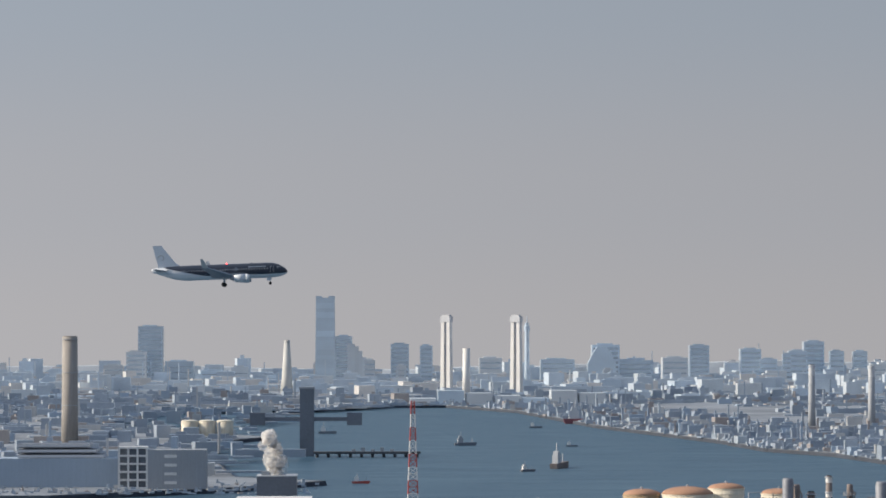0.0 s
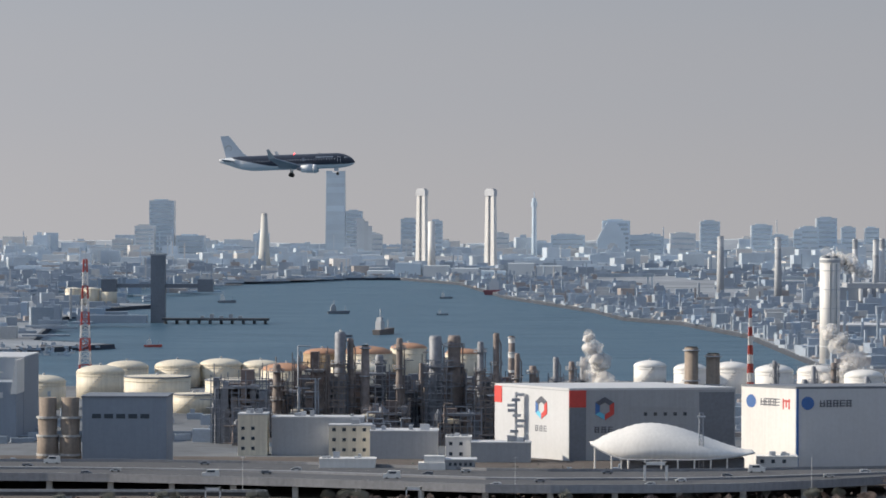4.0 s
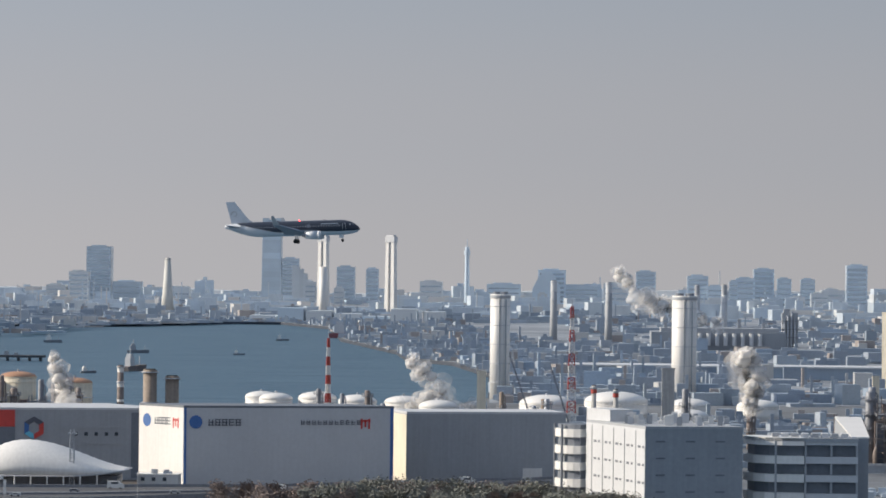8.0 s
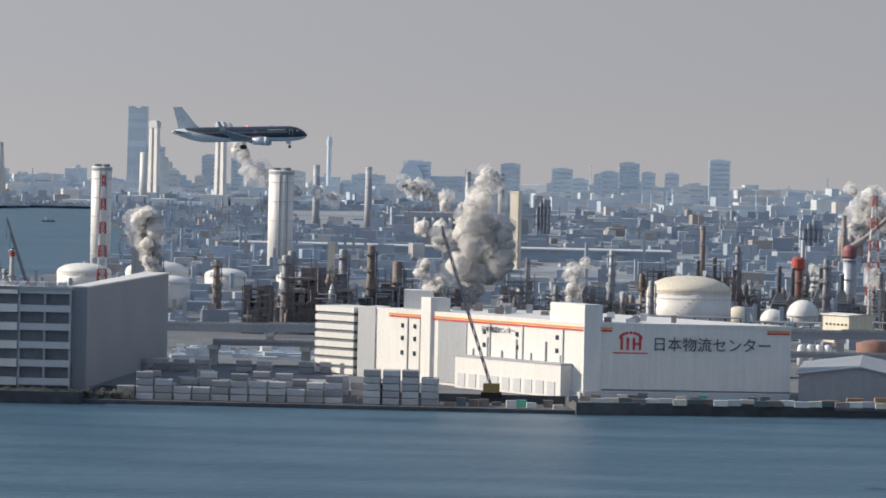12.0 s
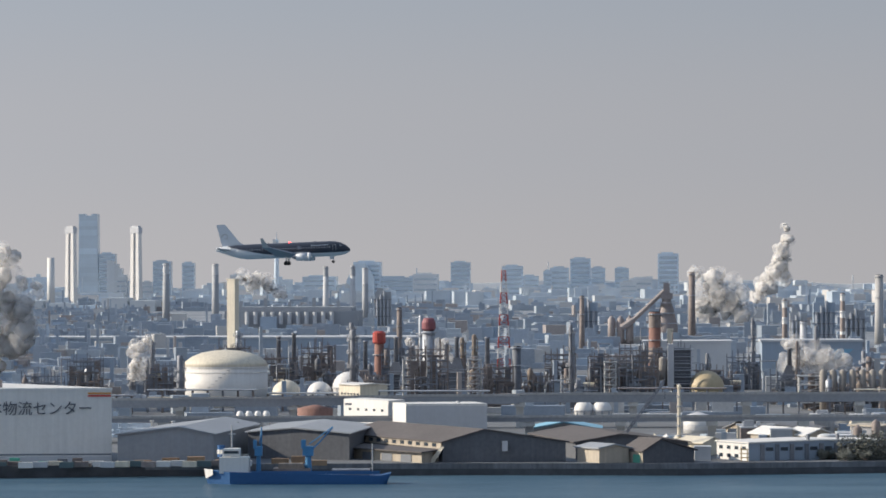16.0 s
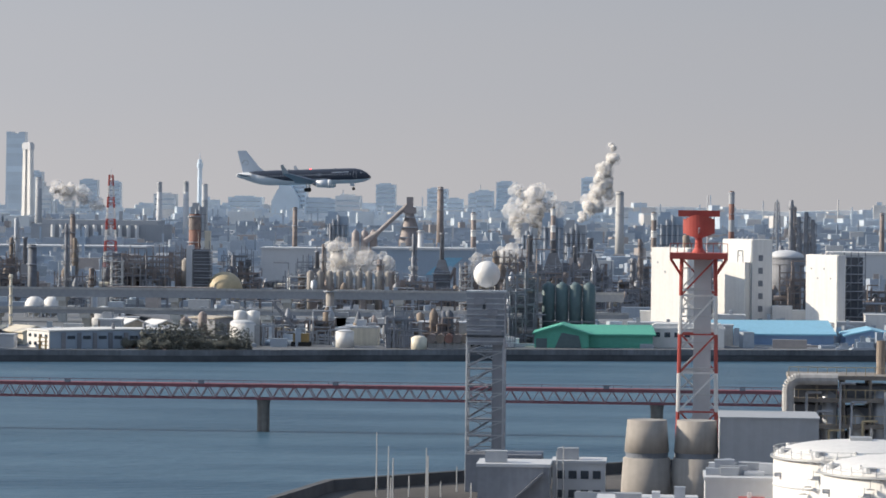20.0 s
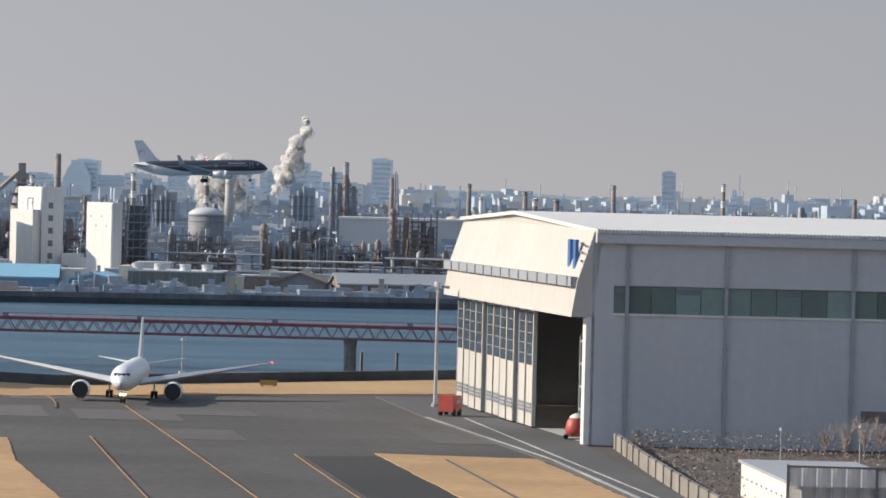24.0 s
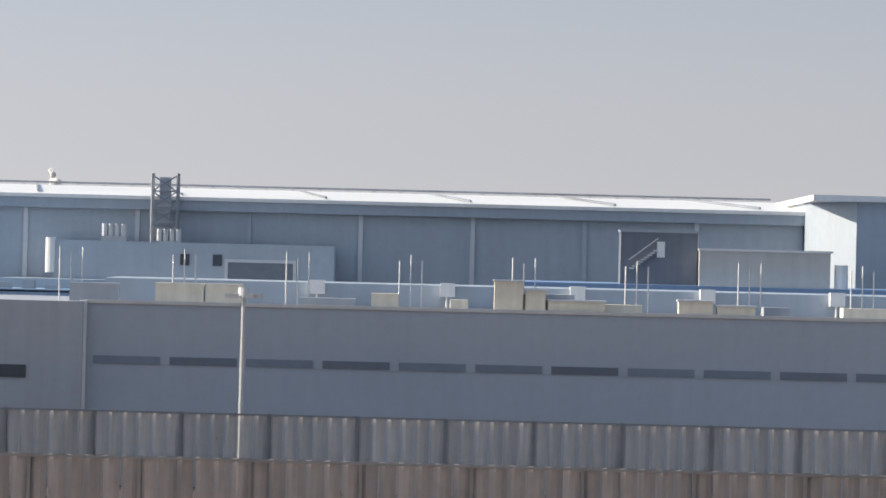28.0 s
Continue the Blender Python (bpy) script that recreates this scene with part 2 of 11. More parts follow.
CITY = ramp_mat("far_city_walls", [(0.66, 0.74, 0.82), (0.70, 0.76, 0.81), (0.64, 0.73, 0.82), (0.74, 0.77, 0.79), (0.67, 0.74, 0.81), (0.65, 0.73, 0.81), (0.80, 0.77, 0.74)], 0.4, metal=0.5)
# close blue-greys and metal sheen take the place of haze over the works
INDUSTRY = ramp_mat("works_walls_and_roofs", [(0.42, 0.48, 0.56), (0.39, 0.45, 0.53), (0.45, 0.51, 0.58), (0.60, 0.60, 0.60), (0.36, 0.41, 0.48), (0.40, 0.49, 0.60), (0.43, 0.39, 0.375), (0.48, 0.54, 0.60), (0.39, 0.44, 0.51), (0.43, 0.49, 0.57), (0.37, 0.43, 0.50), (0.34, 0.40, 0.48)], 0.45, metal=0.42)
# ground colour lightened and blued for haze between ground and blocks
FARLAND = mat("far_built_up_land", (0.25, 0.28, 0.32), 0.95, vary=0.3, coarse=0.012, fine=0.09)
# haze is put into the ridge's pale blue-grey
HILL = mat("haze_blue_wooded_hills", (0.48, 0.52, 0.56), 1.0, vary=0.12, coarse=0.01)


def water_material():
    m = bpy.data.materials.new("bay_water")
    m.use_nodes = True
    n, l = m.node_tree.nodes, m.node_tree.links
    b = n["Principled BSDF"]
    b.inputs["Roughness"].default_value = 0.38
    b.inputs["IOR"].default_value = 1.20
    geo = n.new("ShaderNodeNewGeometry")

    def noise_at(sx, sy, scale, detail=4):
        mp = n.new("ShaderNodeMapping")
        mp.inputs["Scale"].default_value = (sx, sy, 1)
        l.new(geo.outputs["Position"], mp.inputs["Vector"])
        t = n.new("ShaderNodeTexNoise")
        t.inputs["Scale"].default_value, t.inputs["Detail"].default_value = scale, detail
        l.new(mp.outputs["Vector"], t.inputs["Vector"])
        return t.outputs["Fac"]

    bands = noise_at(0.014, 0.06, 1.0, 6)
    ramp = n.new("ShaderNodeValToRGB")
    ramp.color_ramp.elements[0].position, ramp.color_ramp.elements[1].position = 0.35, 0.70
    ramp.color_ramp.elements[0].color = (0.040, 0.090, 0.140, 1)
    ramp.color_ramp.elements[1].color = (0.085, 0.155, 0.215, 1)
    l.new(bands, ramp.inputs["Fac"])
    l.new(ramp.outputs["Color"], b.inputs["Base Color"])
    bp = n.new("ShaderNodeBump")
    bp.inputs["Strength"].default_value, bp.inputs["Distance"].default_value = 0.9, 0.6
    l.new(noise_at(0.22, 0.5, 1.0, 8), bp.inputs["Height"])
    l.new(bp.outputs["Normal"], b.inputs["Normal"])
    return m


WATER = water_material()


# ---- mesh helpers ----
class G:
    """Collects plain shapes for one mesh."""

    def __init__(self):
        self.v, self.f = [], []

    def add(self, verts, faces):
        k = len(self.v)
        self.v += [tuple(p) for p in verts]
        self.f += [tuple(i + k for i in f) for f in faces]
        return self

    def box(self, x0, x1, y0, y1, z0, z1):
        return self.prism([(x0, y0), (x1, y0), (x1, y1), (x0, y1)], z0, z1)

    def prism(self, poly, z0, z1):
        n = len(poly)
        a = [(x, y, z0) for x, y in poly] + [(x, y, z1) for x, y in poly]
        f = [tuple(range(n - 1, -1, -1)), tuple(range(n, 2 * n))]
        f += [(i, (i + 1) % n, n + (i + 1) % n, n + i) for i in range(n)]
        return self.add(a, f)

    def side(self, poly, y0, y1):
        """A profile in x and z, drawn out along y."""
        n = len(poly)
        a = [(x, y0, z) for x, z in poly] + [(x, y1, z) for x, z in poly]
        f = [tuple(range(n)), tuple(range(2 * n - 1, n - 1, -1))]
        f += [(i + 1 if i + 1 < n else 0, i, n + i, n + (i + 1) % n) for i in range(n)]
        return self.add(a, f)

    def turned(self, x, y, profile, n=16):
        """Rings of (radius, z) round a standing axis, closed at both ends."""
        a, f = [], []
        for r, z in profile:
            a += [(x + r * math.cos(2 * math.pi * i / n), y + r * math.sin(2 * math.pi * i / n), z) for i in range(n)]
        for k in range(len(profile) - 1):
            f += [(k * n + i, k * n + (i + 1) % n, (k + 1) * n + (i + 1) % n, (k + 1) * n + i) for i in range(n)]
        f += [tuple(range(n - 1, -1, -1)), tuple(range((len(profile) - 1) * n, len(profile) * n))]
        return self.add(a, f)

    def cyl(self, x, y, z0, z1, r, r1=None, n=16):
        return self.turned(x, y, [(r, z0), (r if r1 is None else r1, z1)], n)

    def dome(self, x, y, z, r, h, n=24, rings=5):
        return self.turned(x, y, [(r * math.cos(math.pi / 2 * k / rings) + 0.01, z + h * math.sin(math.pi / 2 * k / rings)) for k in range(rings + 1)], n)

    def ball(self, x, y, z, r, n=16):
        return self.turned(x, y, [(r * math.sin(math.pi * (k + 0.02) / (n // 2 + 0.04)) + 0.001, z - r * math.cos(math.pi * (k + 0.02) / (n // 2 + 0.04))) for k in range(n // 2 + 1)], n)

    def rod(self, p, q, r, n=6, r1=None):
        p, q = Vector(p), Vector(q)
        d = (q - p).normalized()
        u = d.orthogonal().normalized()
        w = d.cross(u)
        a = []
        for c, rr in ((p, r), (q, r if r1 is None else r1)):
            a += [c + (u * math.cos(2 * math.pi * i / n) + w * math.sin(2 * math.pi * i / n)) * rr for i in range(n)]
        f = [(i, (i + 1) % n, n + (i + 1) % n, n + i) for i in range(n)]
        return self.add(a, f + [tuple(range(n - 1, -1, -1)), tuple(range(n, 2 * n))])

    def loft(self, rings, cap=True):
        n = len(rings[0])
        a, f = [p for r in rings for p in r], []
        for k in range(len(rings) - 1):
            f += [(k * n + i, k * n + (i + 1) % n, (k + 1) * n + (i + 1) % n, (k + 1) * n + i) for i in range(n)]
        if cap:
            f += [tuple(range(n - 1, -1, -1)), tuple(range((len(rings) - 1) * n, len(rings) * n))]
        return self.add(a, f)

    def scaled(self, s):
        self.v = [(x * s, y * s, z * s) for x, y, z in self.v]
        return self

    def mesh(self, name, material, smooth=False):
        me = bpy.data.meshes.new(name)
        me.from_pydata(self.v, [], self.f)
        me.materials.append(material)
        if smooth:
            for p in me.polygons:
                p.use_smooth = len(p.vertices) == 4
        me.update()
        return me


def thing(name, x, y, z=0.0, rz=0.0, label="", category="", group="", kind=""):
    ob = new(name)
    ob.matrix_basis = pose(x, y, z, 0, 0, rz)
    return tagged(ob, label, category, group, kind)


def part(name, g, material, parent, label="", smooth=False):
    ob = new(name, g.mesh(name, material, smooth) if isinstance(g, G) else g)
    ob.parent = parent
    return tagged(ob, label)


def solo(name, g, material, x, y, z=0.0, rz=0.0, label="", category="", group="", kind="", smooth=False):
    ob = new(name, g.mesh(name, material, smooth))
    ob.matrix_basis = pose(x, y, z, 0, 0, rz)
    return tagged(ob, label, category, group, kind)


# ---- water and land ----
water = solo("water", G().box(-3500, 3800, -900, 4990, -6, 0), WATER, 0, 0, label="blue-grey rippled bay water under hazy sky", category="water", kind="structure")

LAND = [(-900, 690), (60, 693), (185, 711), (237, 719), (256, 697), (290, 694), (330, 679), (356, 680), (357.8, 700.2), (448.2, 702.2), (450.2, 684.5), (500, 696), (563, 701),
        (603, 700), (650, 710.5), (707, 731), (778, 748), (864, 770), (1100, 850), (1600, 1020), (3600, 1500), (3600, 4985), (-3300, 4985),
        (-3300, 1424), (-128, 1424), (-60, 1490), (-21, 1556), (-62, 1600), (-88, 1900), (-92, 2080), (-62, 2180), (-110, 2260), (-190, 2420), (-175, 2800), (-58, 2850), (0, 3010), (60, 3020), (112, 2840),
        (148, 2417), (200, 2100), (212, 1959), (239, 1887), (262, 1700), (268, 1400), (245, 1250), (60, 1215), (-40, 1175), (-300, 1150), (-900, 1150)]
ground = solo("ground", G().prism(LAND, -5, 2.0), EARTH, 0, 0, label="flat grey-brown industrial land along the bay", category="ground", kind="structure")
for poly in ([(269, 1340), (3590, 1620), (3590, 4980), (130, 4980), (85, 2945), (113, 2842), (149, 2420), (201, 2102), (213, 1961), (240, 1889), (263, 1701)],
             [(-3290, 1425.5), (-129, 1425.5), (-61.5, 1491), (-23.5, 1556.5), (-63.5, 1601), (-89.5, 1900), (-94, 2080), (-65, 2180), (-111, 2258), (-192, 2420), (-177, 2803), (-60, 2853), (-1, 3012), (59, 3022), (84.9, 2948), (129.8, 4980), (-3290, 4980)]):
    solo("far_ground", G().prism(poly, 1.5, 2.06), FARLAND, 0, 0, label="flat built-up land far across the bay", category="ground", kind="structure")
WETSTONE = mat("dark_wet_revetment_stone", (0.045, 0.055, 0.075), 0.9, vary=0.3, fine=0.3)
beach = G()
for (xa, ya), (xb, yb) in zip(LAND[24:44], LAND[25:45]):
    d = Vector((yb - ya, xa - xb)).normalized() * 0.7
    beach.add([(xa - d.x * 0.1, ya - d.y * 0.1, 2.07), (xb - d.x * 0.1, yb - d.y * 0.1, 2.07), (xb + d.x, yb + d.y, -0.4), (xa + d.x, ya + d.y, -0.4), (xa, ya, -1), (xb, yb, -1)], [(0, 3, 2, 1), (3, 4, 5, 2), (0, 1, 5, 4)])
solo("shore_slope", beach, WETSTONE, 0, 0, label="steep dark stone revetment round the bay", category="revetment", kind="structure")
# low cargo quay before the distribution centre
solo("cargo_quay", G().prism([(356, 682.5), (450, 685), (448, 702), (358, 700)], -4, 0.75), QUAY, 0, 0, label="low dark concrete cargo quay at the water", category="quay", kind="structure")
QUAYFACE = mat("weathered_quay_face", (0.19, 0.195, 0.21), 0.9, vary=0.3, streak=0.2, fine=0.4)
quay = G()
for (xa, ya), (xb, yb) in zip(LAND[:20], LAND[1:21]):
    quay.prism([(xa, ya - 0.8), (xb, yb - 0.8), (xb, yb - 0.05), (xa, ya - 0.05)], -4, 2.35)
for (xa, ya), (xb, yb) in zip(LAND[11:19], LAND[12:20]):
    solo("quay_coping", G().prism([(xa, ya - 0.9), (xb, yb - 0.9), (xb, yb - 0.81), (xa, ya - 0.81)], 1.25, 2.36), QUAYFACE, 0, 0, label="weathered grey concrete face along the quay's top", category="quay wall", kind="structure")
solo("quay_wall", quay, QUAY, 0, 0, label="dark stained concrete quay wall at the waterline", category="quay wall", kind="structure")

AIRPORT = [(699, 60), (702, 345), (706, 371), (718, 385), (745, 410), (806, 421), (822, 409), (830, 405), (855, 425), (875, 441), (1100, 560), (2200, 1000), (2200, -700), (-600, -700), (-600, 60)]
solo("airport_ground", G().prism(AIRPORT, -5, 2.9), ASPHALT, 0, 0, label="dark worn asphalt of the airport apron and taxiways", category="ground", kind="structure")
shore = G()
for (xa, ya), (xb, yb) in zip(AIRPORT[:12], AIRPORT[1:13]):
    d = Vector((xb - xa, yb - ya)).normalized() * 0.9
    shore.prism([(xa, ya), (xb, yb), (xb - d.y, yb + d.x), (xa - d.y, ya + d.x)], -4, 4.1)
solo("seawall", shore, QUAY, 0, 0, label="dark concrete seawall round the airport", category="seawall", kind="structure")


# ---- aircraft ----
def ring(x, z, ry, rz, n=48):
    return [(x, ry * math.cos(2 * math.pi * (i + 0.5) / n), z + rz * math.sin(2 * math.pi * (i + 0.5) / n)) for i in range(n)]


def body_rings(length, radius, nose_drop):
    """Rings of a jet's fuselage, nose at +x, in metres."""
    h = length / 2
    out = []
    for fx, fr, fz in ((-1.0, 0.16, 0.46), (-0.985, 0.24, 0.45), (-0.94, 0.34, 0.42), (-0.86, 0.51, 0.33), (-0.77, 0.70, 0.21), (-0.66, 0.88, 0.09), (-0.54, 0.98, 0.015), (-0.45, 1.0, 0.0),
                       (-0.2, 1.0, 0), (0.1, 1.0, 0), (0.4, 1.0, 0), (0.70, 1.0, 0.0), (0.78, 0.97, -0.01), (0.86, 0.84, -0.06), (0.92, 0.64, -0.14), (0.965, 0.42, -0.21), (0.99, 0.20, -0.25), (1.0, 0.05, -0.26)):
        out.append(ring(fx * h, fz * radius + (nose_drop if fx > 0.8 else 0), fr * radius, fr * radius))
    return out


def split_body(length, radius, limit):
    """The fuselage skin in two meshes that meet along the paint line z = limit(x)."""
    rings = body_rings(length, radius, 0.0)
    fine = []
    for a, b in zip(rings, rings[1:]):
        for s in range(5):
            fine.append([tuple(Vector(p).lerp(Vector(q), s / 5)) for p, q in zip(a, b)])
    fine.append(rings[-1])
    up, low = [], []
    for r in fine:
        x = r[0][0]
        zs = [p[2] for p in r]
        c, rad = (max(zs) + min(zs)) / 2, (max(zs) - min(zs)) / 2 * 1.002
        phi = math.asin(max(-0.999, min(0.999, (limit(x) - c) / rad)))
        for out, a0, a1 in ((up, phi, math.pi - phi), (low, math.pi - phi, 2 * math.pi + phi)):
            out.append([(x, rad * math.cos(a0 + (a1 - a0) * i / 24), c + rad * math.sin(a0 + (a1 - a0) * i / 24)) for i in range(25)])
    made = []
    for rows in (up, low):
        n = 25
        made.append(G().add([p for r in rows for p in r], [(k * n + i, k * n + i + 1, (k + 1) * n + i + 1, (k + 1) * n + i) for k in range(len(rows) - 1) for i in range(n - 1)]))
    return made


def wing(root, tip, chord_root, chord_tip, thick, sweep_tip, side, dihedral):
    """A tapered wing from y = root to y = tip; the root's leading edge at x = 0."""
    rings = []
    for f in (0.0, 0.34, 1.0):
        y = root + (tip - root) * f
        c = chord_root + (chord_tip - chord_root) * (f ** 0.75)
        le = -sweep_tip * f
        z = dihedral * f
        t = thick * (1 - 0.72 * f)
        rings.append([(le, side * y, z), (le - 0.15 * c, side * y, z + t * 0.9), (le - 0.5 * c, side * y, z + t * 0.8), (le - c, side * y, z), (le - 0.5 * c, side * y, z - t * 0.4), (le - 0.12 * c, side * y, z - t * 0.5)])
    return G().loft(rings)


def jet_engine(x, y, z, r, length):
    g = G()
    g.rod((x - length * 0.5, y, z), (x + length * 0.28, y, z), r * 0.78, 16, r)
    g.rod((x + length * 0.28, y, z), (x + length * 0.5, y, z), r, 16, r * 0.86)
    return g


def gear(x, y, top, bottom, wheel, count):
    leg = G().rod((x, y, top), (x, y, bottom + wheel), wheel * 0.22, 8)
    leg.rod((x + wheel * 1.5, y, top), (x, y, bottom + wheel * 1.6), wheel * 0.12, 6)
    tyres = []
    for k in range(count):
        dy = (k % 2 - 0.5) * wheel * 1.15
        dx = (k // 2 - (count // 2 - 1) / 2) * wheel * 2.2
        tyres.append(G().rod((x + dx, y + dy - wheel * 0.3, bottom + wheel), (x + dx, y + dy + wheel * 0.3, bottom + wheel), wheel, 14))
    return leg, tyres


def paint_line(x):
    """Height of the line between the black and the white paint, from tail to nose."""
    keys = ((-19.0, 2.6), (-15.9, 2.1), (-14.5, 1.35), (-11.2, 0.55), (-8.6, -0.07), (-5.0, -0.83), (-2.4, -1.08), (7.9, -1.0), (13.0, -1.06), (17.0, -0.98), (19.0, -0.75))
    for (a, p), (b, q) in zip(keys, keys[1:]):
        if x <= b:
            return p + (q - p) * (x - a) / (b - a)
    return -0.6


def narrowbody():
    s = 0.543
    jet = thing("passenger_jet", 0, 0, label="black and white twin-engine passenger jet on final approach, wheels down", category="airplane")
    up, low = split_body(37.57, 2.1, paint_line)
    part("upper_fuselage", up.scaled(s), JET, jet, "glossy black upper fuselage", True)
    part("belly", low.scaled(s), AIRWHITE, jet, "white belly and tail cone", True)
    fin = G().loft([[(-10.3, -0.2, 1.7), (-10.3, 0.2, 1.7), (-16.8, 0.2, 1.3), (-16.8, -0.2, 1.3)], [(-12.1, -0.18, 2.9), (-12.1, 0.18, 2.9), (-17.1, 0.18, 2.7), (-17.1, -0.18, 2.7)], [(-15.9, -0.1, 7.85), (-15.9, 0.1, 7.85), (-18.3, 0.1, 7.85), (-18.3, -0.1, 7.85)]])
    fin_ob = part("tail_fin", fin.scaled(s), AIRWHITE, jet, "white tail fin with a grey swirl")
    mark = G()
    for k in range(22):
        a, b = 0.25 * k, 0.25 * (k + 1)
        ra, rb = 1.25 - 0.045 * k, 1.25 - 0.045 * (k + 1)
        wa = 0.32 - 0.008 * k
        q = [(-15.9 - r * math.cos(u), 4.2 + 1.1 * r * math.sin(u)) for r, u in ((ra, a), (rb, b), (rb - wa, b), (ra - wa, a))]
        mark.side(q, -0.2, -0.16)
    part("tail_mark", mark.scaled(s), GALV, fin_ob, "pale grey swirl")
    for side in (-1, 1):
        tp = wing(0.7, 5.6, 3.5, 1.2, 0.24, 3.0, side, 0.6)
        tp.v = [(x - 14.0, y, z + 0.62) for x, y, z in tp.v]
        part("tailplane", tp.scaled(s), AIRGREY, jet)
        w = wing(1.6, 16.6, 7.2, 1.7, 0.75, 7.6, side, 2.6)
        w.v = [(x + 5.0, y, z - 1.65) for x, y, z in w.v]
        wing_ob = part("wing", w.scaled(s), AIRGREY, jet, "grey swept wing")
        lets = G().loft([[(-2.2, side * 16.5, 0.85), (-2.2, side * 16.62, 0.85), (-4.0, side * 16.62, 0.9), (-4.0, side * 16.5, 0.9)],
                         [(-3.8, side * 17.2, 3.4), (-3.8, side * 17.32, 3.4), (-4.5, side * 17.32, 3.4), (-4.5, side * 17.2, 3.4)]])
        part("winglet", lets.scaled(s), GALV, wing_ob, "pale upturned winglet")
        eng = part("engine", jet_engine(6.2, side * 5.75, -2.02, 1.2, 4.2).scaled(s), AIRWHITE, jet, "white engine nacelle", True)
        part("intake_lip", G().rod((8.28, side * 5.75, -2.02), (8.42, side * 5.75, -2.02), 1.05, 16, 0.95).scaled(s), GALV, eng)
        part("exhaust_cone", G().rod((3.0, side * 5.75, -2.02), (4.15, side * 5.75, -2.02), 0.35, 12, 0.7).scaled(s), DARKSTEEL, eng)
        part("pylon", G().box(3.2, 7.2, side * 5.75 - 0.15, side * 5.75 + 0.15, -1.0, -0.6).scaled(s), AIRGREY, eng)
        leg, tyres = gear(1.1, side * 3.8, -1.2, -4.2, 0.62, 2)
        lg = part("main_gear", leg.scaled(s), GALV, jet)
        for t in tyres:
            part("wheel", t.scaled(s), TYRE, lg)
    leg, tyres = gear(13.9, 0, -1.6, -4.05, 0.42, 2)
    lg = part("nose_gear", leg.scaled(s), GALV, jet)
    part("gear_door", G().box(13.0, 14.2, -0.62, -0.56, -2.9, -1.7).scaled(s), AIRWHITE, lg)
    for t in tyres:
        part("wheel", t.scaled(s), TYRE, lg)
    pane = G().box(-0.12, 0.12, -0.03, 0.03, -0.17, 0.17).scaled(s).mesh("cabin_window", GALV)
    for k in range(36):
        x = 13.2 - k * 0.72
        if abs(x - 4.6) > 0.6:
            ob = part("cabin_window", pane, GALV, jet)
            ob.location = (x * s, -2.045 * s, 0.48 * s)
    bar = G().box(-0.16, 0.16, -0.03, 0.03, -0.16, 0.16).scaled(s).mesh("name_bar", AIRWHITE)
    for k in range(11):
        ob = part("name_bar", bar, AIRWHITE, jet)
        ob.location = ((12.6 - k * 0.44) * s, -1.83 * s, 1.06 * s)
    for x, y0 in ((14.5, -2.075), (-14.0, -1.72)):
        edge = G().box(x - 0.45, x - 0.37, y0, y0 + 0.3, -0.55, 1.1).box(x + 0.37, x + 0.45, y0, y0 + 0.3, -0.55, 1.1).box(x - 0.45, x + 0.45, y0 + 0.25, y0 + 0.5, 1.03, 1.12)
        part("door", edge.scaled(s), GALV, jet, "pale outline of a cabin door")
    part("door", G().box(4.25, 4.95, -2.12, -1.95, 0.1, 1.0).scaled(s), AIRGREY, jet, "grey overwing exit")
    for k in range(3):
        part("cockpit_window", G().box(15.95 + k * 0.42, 16.3 + k * 0.42, -1.62 + k * 0.3, -1.2 + k * 0.3, 0.55 - k * 0.08, 1.0 - k * 0.1).scaled(s), GALV, jet, "pale cockpit pane")
    part("beacon", G().ball(2.0, 0, 2.2, 0.2, 8).scaled(s), BEACON, jet, "small red anti-collision beacon")
    for x in (9.0, -4.0):
        part("antenna", G().box(x - 0.15, x + 0.15, -0.03, 0.03, 2.0, 2.3).scaled(s), JET, jet)
    return jet


INTAKE = mat("black_engine_intake", (0.03, 0.03, 0.035), 0.5, vary=0.1)
TAXILIGHT = mat("lit_taxi_light", (0.9, 0.85, 0.7), 0.3)
TAXILIGHT.node_tree.nodes["Principled BSDF"].inputs["Emission Color"].default_value = (1.0, 0.9, 0.6, 1)
TAXILIGHT.node_tree.nodes["Principled BSDF"].inputs["Emission Strength"].default_value = 4.0


